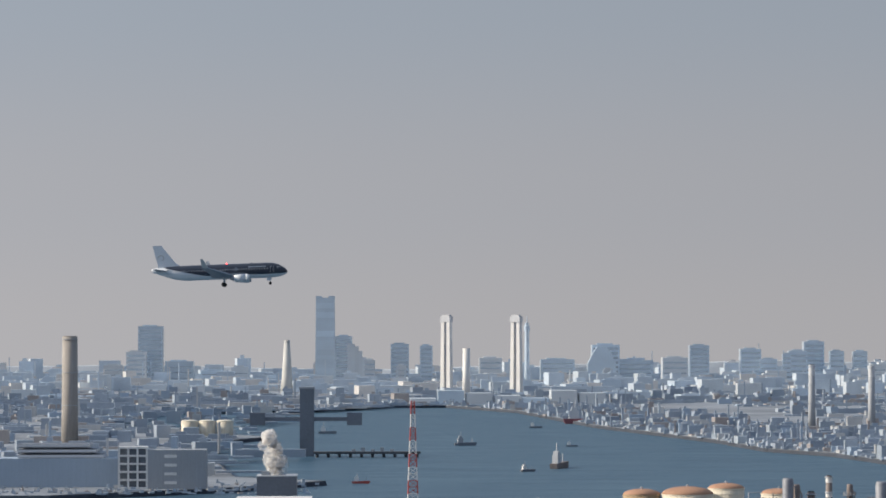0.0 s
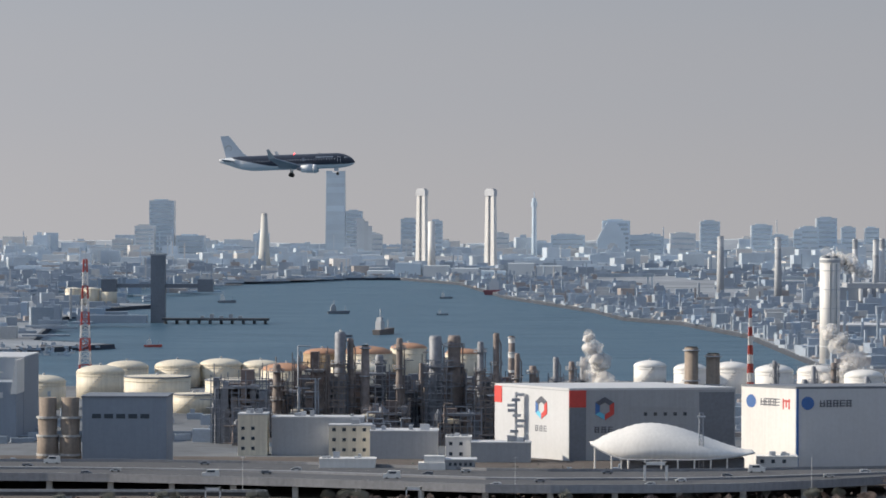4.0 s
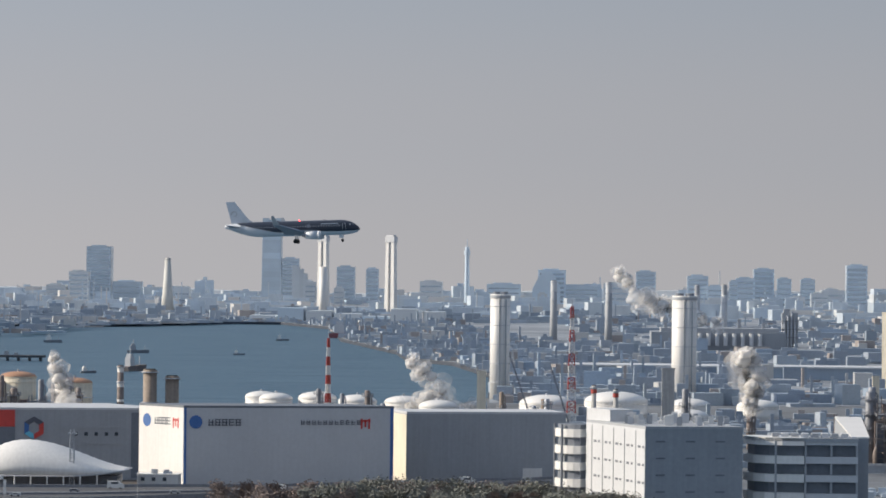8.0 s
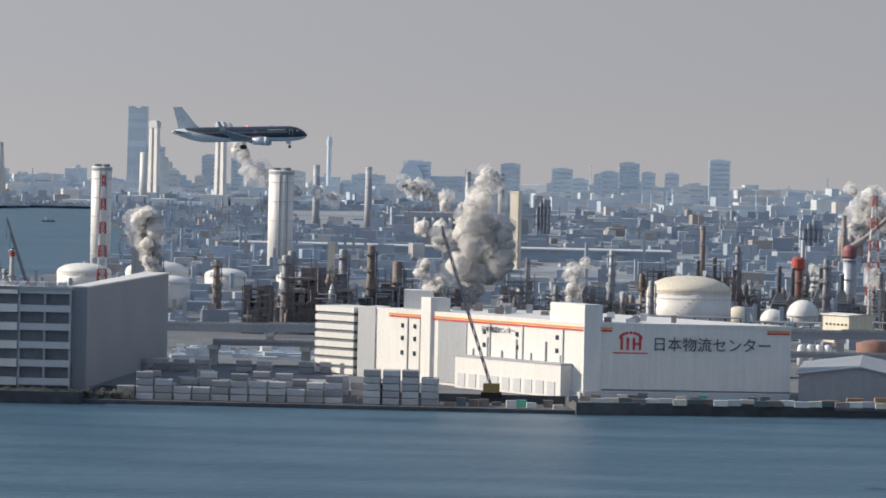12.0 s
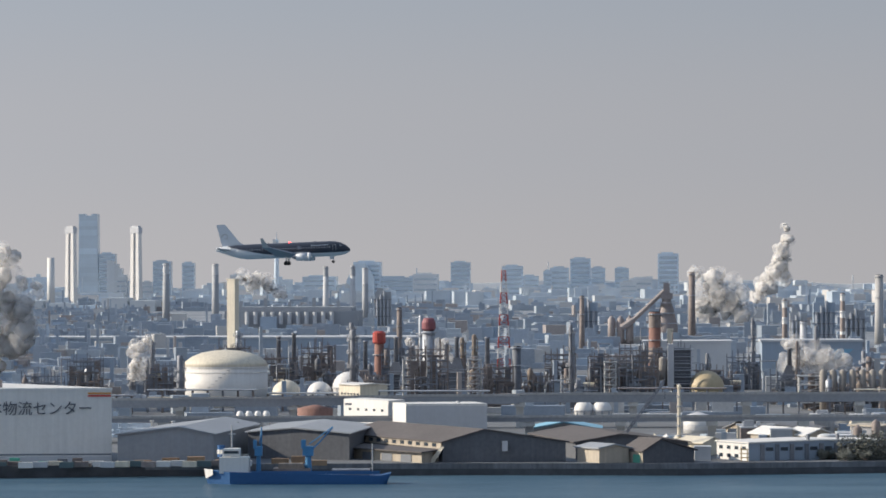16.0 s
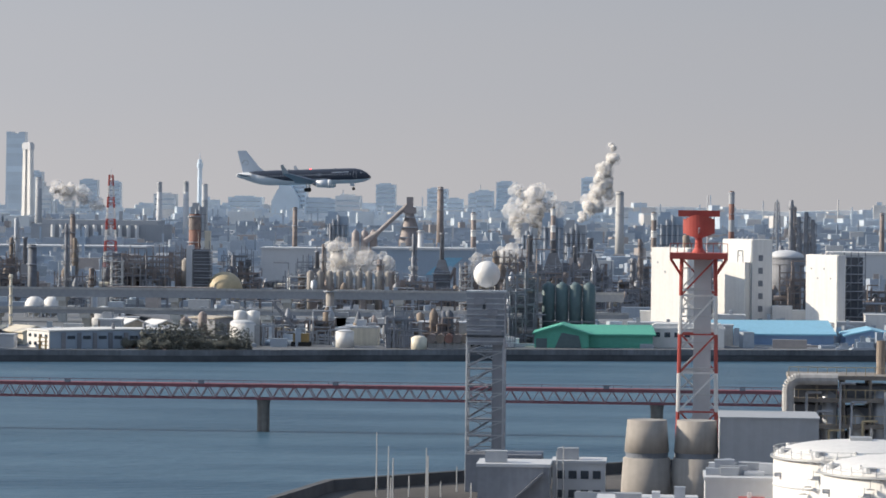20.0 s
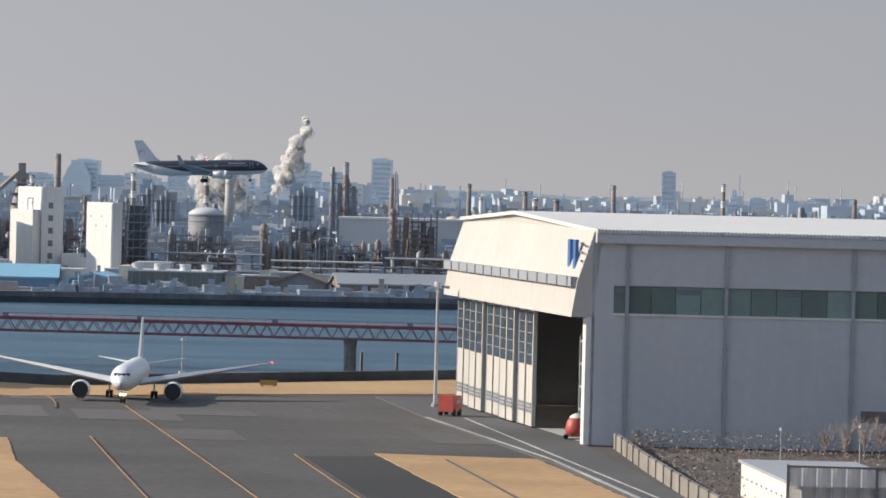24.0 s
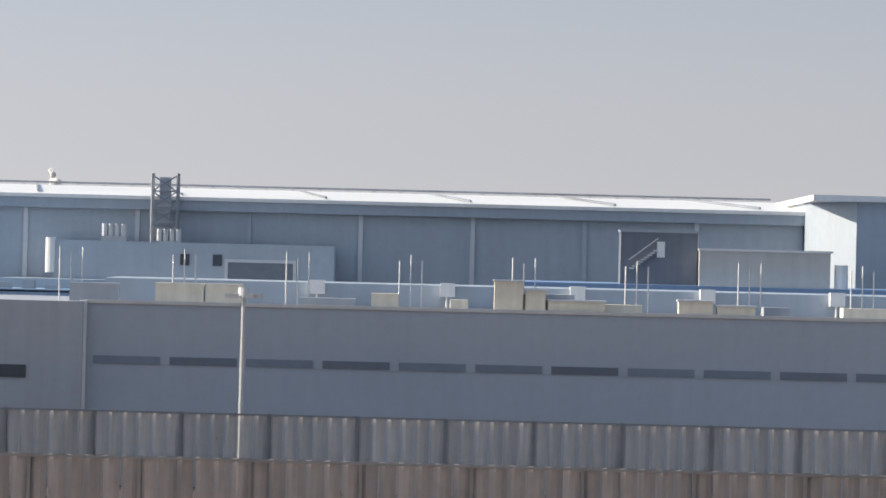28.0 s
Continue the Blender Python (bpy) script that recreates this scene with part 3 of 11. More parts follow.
def widebody():
    s = 0.49
    jet = thing("taxiing_airliner", 840.6, 385.5, 3.0, -88, label="white twin-engine airliner standing nose-on on the taxiway", category="airplane")
    up, low = split_body(52.0, 2.9, lambda x: -3.5)
    lift = 5.3
    up.v = [(x, y, z + lift) for x, y, z in up.v]
    part("fuselage", up.scaled(s), AIRWHITE, jet, "white rounded fuselage", True)
    fin = G().loft([[(-17.0, -0.3, 7.6), (-17.0, 0.3, 7.6), (-24.6, 0.3, 8.0), (-24.6, -0.3, 8.0)], [(-23.4, -0.12, 16.8), (-23.4, 0.12, 16.8), (-26.0, 0.12, 16.8), (-26.0, -0.12, 16.8)]])
    part("tail_fin", fin.scaled(s), AIRWHITE, jet, "white tail fin seen edge-on")
    for side in (-1, 1):
        tp = wing(1.2, 9.8, 5.4, 2.0, 0.4, 6.0, side, 1.2)
        tp.v = [(x - 18.5, y, z + lift + 1.2) for x, y, z in tp.v]
        part("tailplane", tp.scaled(s), AIRWHITE, jet)
        w = wing(2.4, 30.2, 11.0, 2.0, 1.1, 17.0, side, 4.2)
        w.v = [(x + 8.0, y, z + lift - 1.7) for x, y, z in w.v]
        wo = part("wing", w.scaled(s), PALE, jet, "long upswept pale wing")
        part("wing_light", G().ball(-9.6, side * 30.1, lift + 2.6, 0.25, 8).scaled(s), BEACON if side > 0 else AIRWHITE, wo)
        eng = part("engine", jet_engine(9.5, side * 10.0, lift - 3.0, 2.1, 6.4).scaled(s), AIRWHITE, jet, "white round engine nacelle", True)
        part("fan", G().rod((12.6, side * 10.0, lift - 3.0), (12.85, side * 10.0, lift - 3.0), 1.78, 18).scaled(s), INTAKE, eng, "dark engine intake fan")
        leg, tyres = gear(-1.0, side * 4.9, lift - 2.0, 0.0, 0.75, 4)
        lg = part("main_gear", leg.scaled(s), GALV, jet)
        for t in tyres:
            part("wheel", t.scaled(s), TYRE, lg)
    leg, tyres = gear(20.5, 0, lift - 2.2, 0.0, 0.6, 2)
    lg = part("nose_gear", leg.scaled(s), GALV, jet)
    part("taxi_light", G().box(20.9, 21.2, -0.7, 0.7, lift - 3.6, lift - 3.2).scaled(s), TAXILIGHT, lg, "glowing taxi light bar")
    for t in tyres:
        part("wheel", t.scaled(s), TYRE, lg)
    for k in range(4):
        y = (k - 1.5) * 0.85
        part("cockpit_window", G().box(23.0 - abs(k - 1.5) * 0.5, 24.9 - abs(k - 1.5) * 0.55, y - 0.37, y + 0.37, lift + 0.75, lift + 1.3).scaled(s), GLASS, jet, "dark cockpit pane")
    return jet


jet = narrowbody()
widebody()
ASPHALTB = mat("newer_grey_asphalt", (0.118, 0.112, 0.107), 0.9, vary=0.2, coarse=0.05)


# ---- airport: paving ----
def ragged(poly, seed):
    """The polygon with its edges broken up, as dry grass creeps over paving."""
    rnd, out = random.Random(seed), []
    for (xa, ya), (xb, yb) in zip(poly, poly[1:] + poly[:1]):
        n = max(1, int(math.hypot(xb - xa, yb - ya) / 1.3))
        for k in range(n):
            j = 0.0 if k == 0 else 0.05
            out.append((xa + (xb - xa) * k / n + rnd.gauss(0, j), ya + (yb - ya) * k / n + rnd.gauss(0, j * 1.6)))
    return out


def paving(name, poly, material, z, label, category):
    if material is DRYGRASS:
        poly = ragged(poly, int(z * 1000) + len(poly))
    return solo(name, G().prism(poly, z - 0.25, z), material, 0, 0, label=label, category=category, kind="structure")


ASPHALTDARK = mat("newer_dark_asphalt", (0.042, 0.042, 0.045), 0.9, vary=0.2, coarse=0.03)
paving("grass_patch", [(870.7, 316), (885, 314.5), (903.2, 222.5), (891.2, 219.4)], DRYGRASS, 2.99, "dry tan winter grass beside the service road", "grass")
paving("grass_strip", [(809, 389), (829, 384), (852, 398), (874, 408), (1000, 468), (1100, 515), (1100, 559), (875, 440.5), (855, 424.5), (830, 404.5), (812, 414)], DRYGRASS, 2.99, "dry tan grass strip along the seawall", "grass")
paving("grass_patch", [(829.3, 320), (837.2, 323), (842, 297), (851, 262), (838, 262), (832.6, 303.4)], DRYGRASS, 2.99, "dry tan grass island between taxiways", "grass")
paving("grass_patch", [(820.0, 346), (823.4, 347.3), (832.0, 303.2), (840, 262), (836, 262), (828, 301.5)], DRYGRASS, 2.985, "narrow dry tan grass wedge beside the service lane", "grass")
paving("service_lane", [(813.6, 359.7), (819.5, 352), (827.5, 301.5), (835, 262), (831, 262), (824.6, 300.5)], ROADMID, 2.98, "grey service lane by the low wall", "road")
solo("lane_wall", G().prism([(812.6, 359.7), (813.1, 359.7), (824.5, 300.5), (830.8, 262), (830.3, 262), (824.0, 300.5)], 2.8, 4.0), BROWNCON, 0, 0, label="low brown-stained concrete wall beside the lane", category="wall", kind="structure")
paving("grass_field", [(906, 217), (1120, 217), (1120, 40), (915, 40)], DRYGRASS, 2.99, "dry tan grass field between the blast fences", "grass")
paving("planted_ground", [(892.6, 330), (1080, 330), (1080, 239), (902.6, 239)], VERGE, 2.985, "bare brown-grey ground behind the blast fence", "ground")
paving("service_road", [(866, 400), (881, 400), (889.5, 331), (896.5, 281), (901, 250), (904.5, 228), (912, 120), (907, 120), (903.4, 222), (895, 265), (886.5, 310), (873, 366)], ROADDARK, 3.03, "dark grey service road beside the hangar", "road")
paving("road_edge_line", [(886.4, 312), (886.8, 312), (903.9, 222), (903.4, 222)], LINE, 3.07, "painted white road edge line", "road marking")
paving("road_edge_line", [(873.0, 366), (873.3, 366), (886.9, 312), (886.6, 312)], LINE, 3.07, "painted white road edge line", "road marking")
paving("road_edge_line", [(877.0, 366), (877.2, 366), (904.3, 230), (904.1, 230)], LINE, 3.07, "painted white road centre line", "road marking")
for xa, ya, xb, yb, xc, yc in [(831.3, 386, 834, 376, 835.2, 366), (841.7, 371.4, 855.4, 310.8, 873.5, 227), (863.9, 312.1, 871.6, 271.3, 880.8, 229.2), (844.1, 326.8, 851.5, 290, 862, 240)]:
    g = G()
    for k in range(12):
        a, b = k / 12, (k + 1) / 12
        p = [((1 - f) ** 2 * xa + 2 * f * (1 - f) * xb + f * f * xc, (1 - f) ** 2 * ya + 2 * f * (1 - f) * yb + f * f * yc) for f in (a, b)]
        g.prism([(p[0][0], p[0][1]), (p[0][0] + 0.12, p[0][1]), (p[1][0] + 0.12, p[1][1]), (p[1][0], p[1][1])], 2.98, 3.06)
    solo("taxiway_line", g, LINEORANGE, 0, 0, label="curved orange taxiway guide line", category="road marking", kind="structure")
rnd = random.Random(8)
for k in range(14):
    x, y = rnd.uniform(800, 880), rnd.uniform(270, 395)
    if 812 < x < 876 and not (868 < x and y < 330):
        w, d = rnd.uniform(4, 11), rnd.uniform(6, 22)
        solo("asphalt_patch", G().prism([(0, 0), (w, 0.5), (w - d * 0.2, d), (-d * 0.2, d - 0.5)], -0.2, 0.014 + 0.001 * k), ASPHALTB, x, y, 2.9, label="resurfaced lighter strip of apron asphalt", category="ground", kind="structure")
paving("dark_taxiway", [(864.8, 311), (871.9, 313.8), (887.7, 231.2), (889, 219), (883, 219), (881.2, 229.3)], ASPHALTDARK, 2.93, "newer darker taxiway asphalt beside the grass", "ground")
g = G().prism([(877.0, 311), (877.3, 311), (880.3, 295), (891.9, 232.4), (891.6, 232.4), (880.0, 295)], 2.8, 3.005)
solo("drain_channel", g, ROADDARK, 0, 0, label="narrow dark drain channel through the grass", category="drain", kind="structure")
solo("drain_cover", G().box(-0.6, 0.6, -0.6, 0.6, 0, 0.5), ROADDARK, 889.8, 236.5, 2.99, label="small dark drain box in the dry grass", category="drain box")
solo("taxiway_sign", G().box(-1.0, 1.0, -0.1, 0.1, 0.25, 0.85).box(-0.8, -0.6, -0.05, 0.05, 0, 0.3).box(0.6, 0.8, -0.05, 0.05, 0, 0.3), YELLOW, 853.0, 413, 2.9, label="low yellow taxiway sign on the grass strip", category="sign")


# ---- airport: hangar with open doors ----
def skew(u, v):
    """Hangar plan: u along the long wall in metres, v along the door end in metres."""
    return (u * 0.9967 - v * 0.231, u * 0.0805 + v * 0.973)


def slab(g, u0, u1, v0, v1, z0, z1):
    return g.prism([skew(u0, v0), skew(u1, v0), skew(u1, v1), skew(u0, v1)], z0, z1)


def door_hangar():
    h = thing("aircraft_hangar", 889.5, 333.0, 3.0, label="large pale grey aircraft hangar with white roof and open end doors", category="hangar")
    L, D = 49.6, 60.6
    slab_wall = G()
    slab(slab_wall, 0, L, 0, 0.5, 0, 12.2)
    slab(slab_wall, 0, L, 0, 0.5, 14.8, 19.6)
    slab(slab_wall, 0, 2.0, 0, 0.5, 12.2, 14.8)
    slab(slab_wall, 47.9, L, 0, 0.5, 12.2, 14.8)
    part("long_wall", slab_wall, PALE, h, "pale grey clad long wall")
    part("back_wall", slab(G(), 0, L, D - 0.5, D, 0, 19.6), PALE, h)
    part("end_wall", slab(G(), L - 0.5, L, 0.5, D - 0.5, 0, 19.6), PALE, h)
    # door end: overhanging visor with a sloping face
    prof = [(-1.9, 11.8), (0.2, 11.8), (0.2, 12.6), (0.9, 20.0), (0.2, 20.0), (-1.4, 15.1)]
    visor = G()
    a = [(*skew(u, 0), z) for u, z in prof] + [(*skew(u, D), z) for u, z in prof]
    n = len(prof)
    visor.add(a, [tuple(range(n)), tuple(range(2 * n - 1, n - 1, -1))] + [((i + 1) % n, i, n + i, n + (i + 1) % n) for i in range(n)])
    part("door_visor", visor, HANGARCREAM, h, "white sloping visor over the doors")
    ledge = part("visor_ledge", slab(G(), -1.95, -1.3, 0.3, D, 14.6, 15.5), SHEDROOF, h, "dark louvred ledge along the visor")
    for k in range(14):
        part("louvre", slab(G(), -2.02, -1.94, 1.6 + k * 4.2, 2.0 + k * 4.2, 14.6, 15.5), DARKGREY, ledge)
    gable = G()
    prof = [(0.3, 18.6), (D - 0.3, 18.6), (D - 0.3, 19.85), (0.55 * D, 20.85), (0.3, 19.6)]
    a = [(*skew(0.25, v), z) for v, z in prof] + [(*skew(0.9, v), z) for v, z in prof]
    gable.add(a, [tuple(range(5)), tuple(range(9, 4, -1))] + [((i + 1) % 5, i, 5 + i, 5 + (i + 1) % 5) for i in range(5)])
    part("gable_wall", gable, HANGARCREAM, h, "white gable under the roof edge")
    roof = G()
    rz = [(0, 19.6), (0.55, 20.9), (1, 19.9)]
    for (va, za), (vb, zb) in zip(rz, rz[1:]):
        p = [(*skew(0.2 if va == 0 else -0.3, va * D - (0.5 if va == 0 else 0)), za), (*skew(L + 0.5, va * D - (0.5 if va == 0 else 0)), za), (*skew(L + 0.5, vb * D), zb), (*skew(-0.3, vb * D), zb)]
        roof.add([(x, y, z) for x, y, z in p] + [(x, y, z + 0.35) for x, y, z in p], [(3, 2, 1, 0), (4, 5, 6, 7), (0, 1, 5, 4), (1, 2, 6, 5), (2, 3, 7, 6), (3, 0, 4, 7)])
    ro = part("roof", roof, WHITE, h, "sunlit white ribbed metal roof")
    rib = slab(G(), 0.0, 0.09, -0.62, 0.0, 19.5, 19.99).mesh("roof_rib", PALE)
    for k in range(150):
        o = part("roof_rib", rib, PALE, ro)
        o.location = (*skew(0.3 + k * 0.333, 0), 0)
    part("eave_fascia", slab(G(), 0.2, L + 0.3, -0.55, -0.05, 18.7, 19.55), PALE, h, "grey eave fascia")
    for u in (3.2, 12.4, 24.2, 33.6, 41.0):
        o = part("downpipe", slab(G(), u - 0.14, u + 0.14, -0.28, 0.0, 0.2, 18.7), GREY, h)
        for z in (4.6, 9.0, 16.5):
            part("pipe_bracket", slab(G(), u - 0.24, u + 0.24, -0.34, -0.02, z, z + 0.18), GREY, o)
    # band of green glazing
    edges = [2.0, 3.2, 12.4, 24.2, 33.6, 41.0, 47.9]
    for a, b in zip(edges, edges[1:]):
        m = max(1, round((b - a) / 2.3))
        for k in range(m):
            u0, u1 = a + (b - a) * k / m, a + (b - a) * (k + 1) / m
            part("window_pane", slab(G(), u0 + 0.03, u1 - 0.03, 0.12, 0.2, 12.25, 14.75), GREENGLASS, h)
            if k == m // 2:
                part("vent_light", slab(G(), u0 + 0.1, u1 - 0.1, 0.05, 0.13, 14.1, 14.55), DARKGREY, h, "dark open vent light")
    part("window_sill", slab(G(), 1.9, 48.0, -0.12, 0.1, 12.05, 12.24), WHITE, h)
    for u0, u1 in ((25.2, 31.4), (33.6, 37.2)):
        part("low_louvre", slab(G(), u0, u1, -0.08, 0.02, 2.6, 3.7), RUST, h, "brown louvre panel near the ground")
    # docking scaffold and benches just inside the open bay
    for i in range(5):
        fr = part("dock_frame", slab(G(), 3.0 + i * 3.4, 3.25 + i * 3.4, 5.0, 5.25, 0, 9.5), STEEL, h, "steel docking frame in the dark hangar")
        part("dock_post", slab(G(), 3.0 + i * 3.4, 3.25 + i * 3.4, 17.0, 17.25, 0, 9.5), STEEL, fr)
        for z in (2.2, 4.4, 6.6, 8.8):
            part("dock_plank", slab(G(), 3.0 + i * 3.4, 3.6 + i * 3.4, 5.0, 17.2, z, z + 0.2), GALV, fr)
    for i in range(4):
        part("tool_bench", slab(G(), 6.0 + i * 3.0, 8.2 + i * 3.0, 19.0, 20.4, 0, 1.1), PALE, h)
    # sliding doors, the near bay open
    for k in range(5):
        v0 = 21.5 + k * 7.7
        u = -0.2 - 0.25 * (k % 2)
        for e in range(2):
            v = v0 + 3.45 * e
            leaf = part("sliding_door", slab(G(), u - 0.4, u, v, v + 2.75, 0.2, 11.8), HANGARCREAM, h, "white sliding door leaf with dark glazing")
            for j in range(5):
                part("door_glazing", slab(G(), u - 0.47, u - 0.39, v + 0.35, v + 2.5, 6.2 + j * 1.06, 7.2 + j * 1.06), GLASS, leaf)
            for j in range(3):
                part("door_vent", slab(G(), u - 0.47, u - 0.39, v + 0.2, v + 2.6, 1.5 + j * 0.36, 1.75 + j * 0.36), DARKGREY, leaf)
            part("leaf_edge", slab(G(), u - 0.3, u - 0.05, v + 2.75, v + 3.3, 0.2, 11.8), DARKGREY, leaf)
        part("door_track_post", slab(G(), u - 0.3, u + 0.05, v0 + 6.75, v0 + 7.25, 0, 11.8), DARKGREY, h)
    for i, (v, w, z, m) in enumerate(((6.5, 2.6, 2.4, PALE), (10.0, 3.4, 1.9, WHITE), (14.5, 2.2, 3.2, GALV), (17.6, 2.0, 2.2, PALE))):
        part("dock_cart", slab(slab(G(), 5.5 + i, 7.0 + i, v, v + w, 0.5, z), 5.7 + i, 6.8 + i, v + 0.3, v + w * 0.6, z, z + 0.8), m, h, "pale service cart in the dark hangar")
    part("door_jamb", slab(G(), -0.5, 0.3, 0.0, 1.2, 0, 11.8), WHITE, h)
    for k in range(5):
        st = part("staging_frame", slab(slab(slab(G(), 5 + k * 3.2, 5.25 + k * 3.2, 4, 4.25, 0, 11.5), 5 + k * 3.2, 5.25 + k * 3.2, 12, 12.25, 0, 11.5), 5, 20, 4, 12, 2.1 * (k + 1), 2.1 * (k + 1) + 0.15), STEEL, h, "steel maintenance staging inside the hangar")
        part("guard_rail", slab(G(), 5, 20, 4, 4.1, 2.1 * (k + 1) + 0.9, 2.1 * (k + 1) + 1.0), YELLOW, st)
    part("hangar_floor", slab(G(), 0.2, L - 0.6, 0.6, D - 0.6, -0.1, 0.06), CONCRETE, h)
    # plain sign bars on the visor
    sign = G()
    slab(sign, -1.05, -0.75, 2.6, 3.6, 16.2, 18.9)
    slab(sign, -1.0, -0.7, 5.0, 6.0, 16.2, 18.9)
    sg = part("wall_sign", sign, SIGNBLUE, h, "blue block sign standing off the visor")
    fr = G()
    for z in (16.2, 17.0, 17.8, 18.6):
        fr.rod((*skew(-1.0, 0.3), z), (*skew(-0.6, 2.6), z), 0.09)
    part("sign_frame", fr, STEEL, sg)
    return h


door_hangar()


def long_hangar():
    h = thing("maintenance_hangar", 930.6, 356.5, 3.0, 0.8, label="very long blue-grey aircraft hangar with bright white roof", category="hangar")
    L = 131.0
    part("front_wall", G().box(0, L, 0, 0.6, 0, 21.3), HANGARBLUE, h, "blue-grey ribbed front wall")
    part("side_wall", G().box(0, 0.6, 0.6, 60, 0, 21.3), PALE, h)
    part("end_wall", G().box(L - 0.6, L, 0.6, 60, 0, 21.3), PALE, h)
    part("back_wall", G().box(0.6, L - 0.6, 59.4, 60, 0, 21.3), PALE, h)
    part("fascia", G().box(-0.3, L + 0.3, -0.8, 0.0, 20.4, 21.4), HANGARBLUE, h, "blue-grey eave fascia")
    roof = G().add([(-0.5, -1.0, 21.4), (L + 0.5, -1.0, 21.4), (L + 0.5, 44, 23.0), (-0.5, 44, 23.0), (-0.5, 61, 22.2), (L + 0.5, 61, 22.2),
                    (-0.5, -1.0, 21.75), (L + 0.5, -1.0, 21.75), (L + 0.5, 44, 23.35), (-0.5, 44, 23.35), (-0.5, 61, 22.55), (L + 0.5, 61, 22.55)],
                   [(0, 3, 2, 1), (3, 4, 5, 2), (6, 7, 8, 9), (9, 8, 11, 10), (0, 1, 7, 6), (1, 2, 8, 7), (2, 5, 11, 8), (5, 4, 10, 11), (4, 3, 9, 10), (3, 0, 6, 9)])
    ro = part("roof", roof, WHITE, h, "sunlit white ribbed metal roof")
    rail = G().rod((0, 43, 23.65), (L, 43, 23.65), 0.12)
    for k in range(44):
        rail.rod((k * 3.0, 43, 23.2), (k * 3.0, 43, 23.7), 0.06, 4)
    part("ridge_rail", rail, DARKSTEEL, ro, "dark safety rail along the ridge")
    for k in range(9):
        part("roof_cable_run", G().rod((6 + k * 14.5, 42.5, 23.38), (11 + k * 14.5, 4, 22.1), 0.13, 5), DARKSTEEL, ro)
    rib = G().box(0, 0.1, -0.86, -0.78, 20.4, 21.4).mesh("fascia_rib", HANGARBLUE)
    for k in range(214):
        part("fascia_rib", rib, PALE, h).location = (k * 0.61, 0, 0)
    for k in range(12):
        x = 9.5 + k * 11.1
        part("wall_rib", G().box(x - 0.22, x + 0.22, -0.25, 0.0, 0, 20.4), PALE if k % 3 else HANGARBLUE, h)
    return h


long_hangar()


def third_hangar():
    h = thing("distant_hangar", 1065.5, 342, 3.0, label="blue-grey hangar with a sunlit pale gable end", category="hangar")
    part("wall", G().box(0, 70, 0, 55, 0, 22.6), HANGARBLUE, h)
    part("gable", G().prism([(-3.8, 8), (-0.02, 0), (-0.02, 54), (-3.8, 54)], 13, 22.6), HANGARBLUE, h, "sunlit pale gable end")
    part("roof", G().side([(-4.2, 22.62), (71, 22.62), (71, 22.9), (-4.2, 23.2)], -0.8, 56), WHITE, h, "white metal roof")
    return h


third_hangar()


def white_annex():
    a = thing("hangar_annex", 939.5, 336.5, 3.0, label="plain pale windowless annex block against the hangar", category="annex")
    # shade on the set-back link block is put into its darker cladding
    part("link_block", G().box(0, 5.6, 2.5, 18, 0, 11.6), HANGARBLUE, a, "link block in a darker shaded grey")
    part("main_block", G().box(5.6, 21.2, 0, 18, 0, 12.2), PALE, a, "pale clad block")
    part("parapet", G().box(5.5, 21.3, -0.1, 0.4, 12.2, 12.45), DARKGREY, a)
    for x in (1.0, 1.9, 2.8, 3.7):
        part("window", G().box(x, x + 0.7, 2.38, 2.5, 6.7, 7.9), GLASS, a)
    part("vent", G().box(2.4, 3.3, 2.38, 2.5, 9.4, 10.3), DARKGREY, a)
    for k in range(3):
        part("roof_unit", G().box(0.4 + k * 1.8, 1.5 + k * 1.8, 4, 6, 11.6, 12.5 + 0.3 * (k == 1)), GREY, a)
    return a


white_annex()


OFFICEBLUE = mat("pale_blue_office_panel", (0.27, 0.39, 0.55), 0.5, vary=0.06, streak=0.04)
OFFICEGLASS = mat("blue_office_glass", (0.11, 0.17, 0.27), 0.25, vary=0.15, piece=0.35)


def blue_office():
    b = thing("hangar_office", 961.0, 335.0, 3.0, label="four-storey office with blue spandrel bands and ribbon windows", category="office building")
    part("core", G().box(0.3, 31.5, 0.6, 20, 0, 12.2), BLUE, b, "dark blue recessed wall")
    for k, z in enumerate((0.0, 3.2, 6.3, 9.4, 11.2)):
        part("spandrel", G().box(0, 31.8, 0, 0.6, z + (0.5 if k else 0), z + (1.9 if k < 4 else 1.2)), OFFICEBLUE, b, "bright blue spandrel panel")
    for z in (2.0, 5.2, 8.3):
        for k in range(9):
            x = 0.4 + k * 3.5
            part("ribbon_window", G().box(x, x + 3.2, 0.3, 0.4, z, z + 1.65), OFFICEGLASS, b)
            if k % 3 != 0:
                part("blind", G().box(x + 0.2, x + 2.2, 0.24, 0.31, z + 0.9, z + 1.5), HANGARBLUE, b)
    for x in (7.5, 20.5):
        part("mullion_frame", G().box(x, x + 0.25, -0.05, 0.3, 2.0, 9.9), PALE, b)
    part("roof_slab", G().box(0, 31.8, 0, 20, 12.25, 12.5), OFFICEBLUE, b)
    for k in range(7):
        part("roof_vent", G().box(15 + k * 2.2, 16.2 + k * 2.2, 3, 4, 12.5, 12.9 + 0.2 * (k % 3)), GREY, b)
    return b


blue_office()


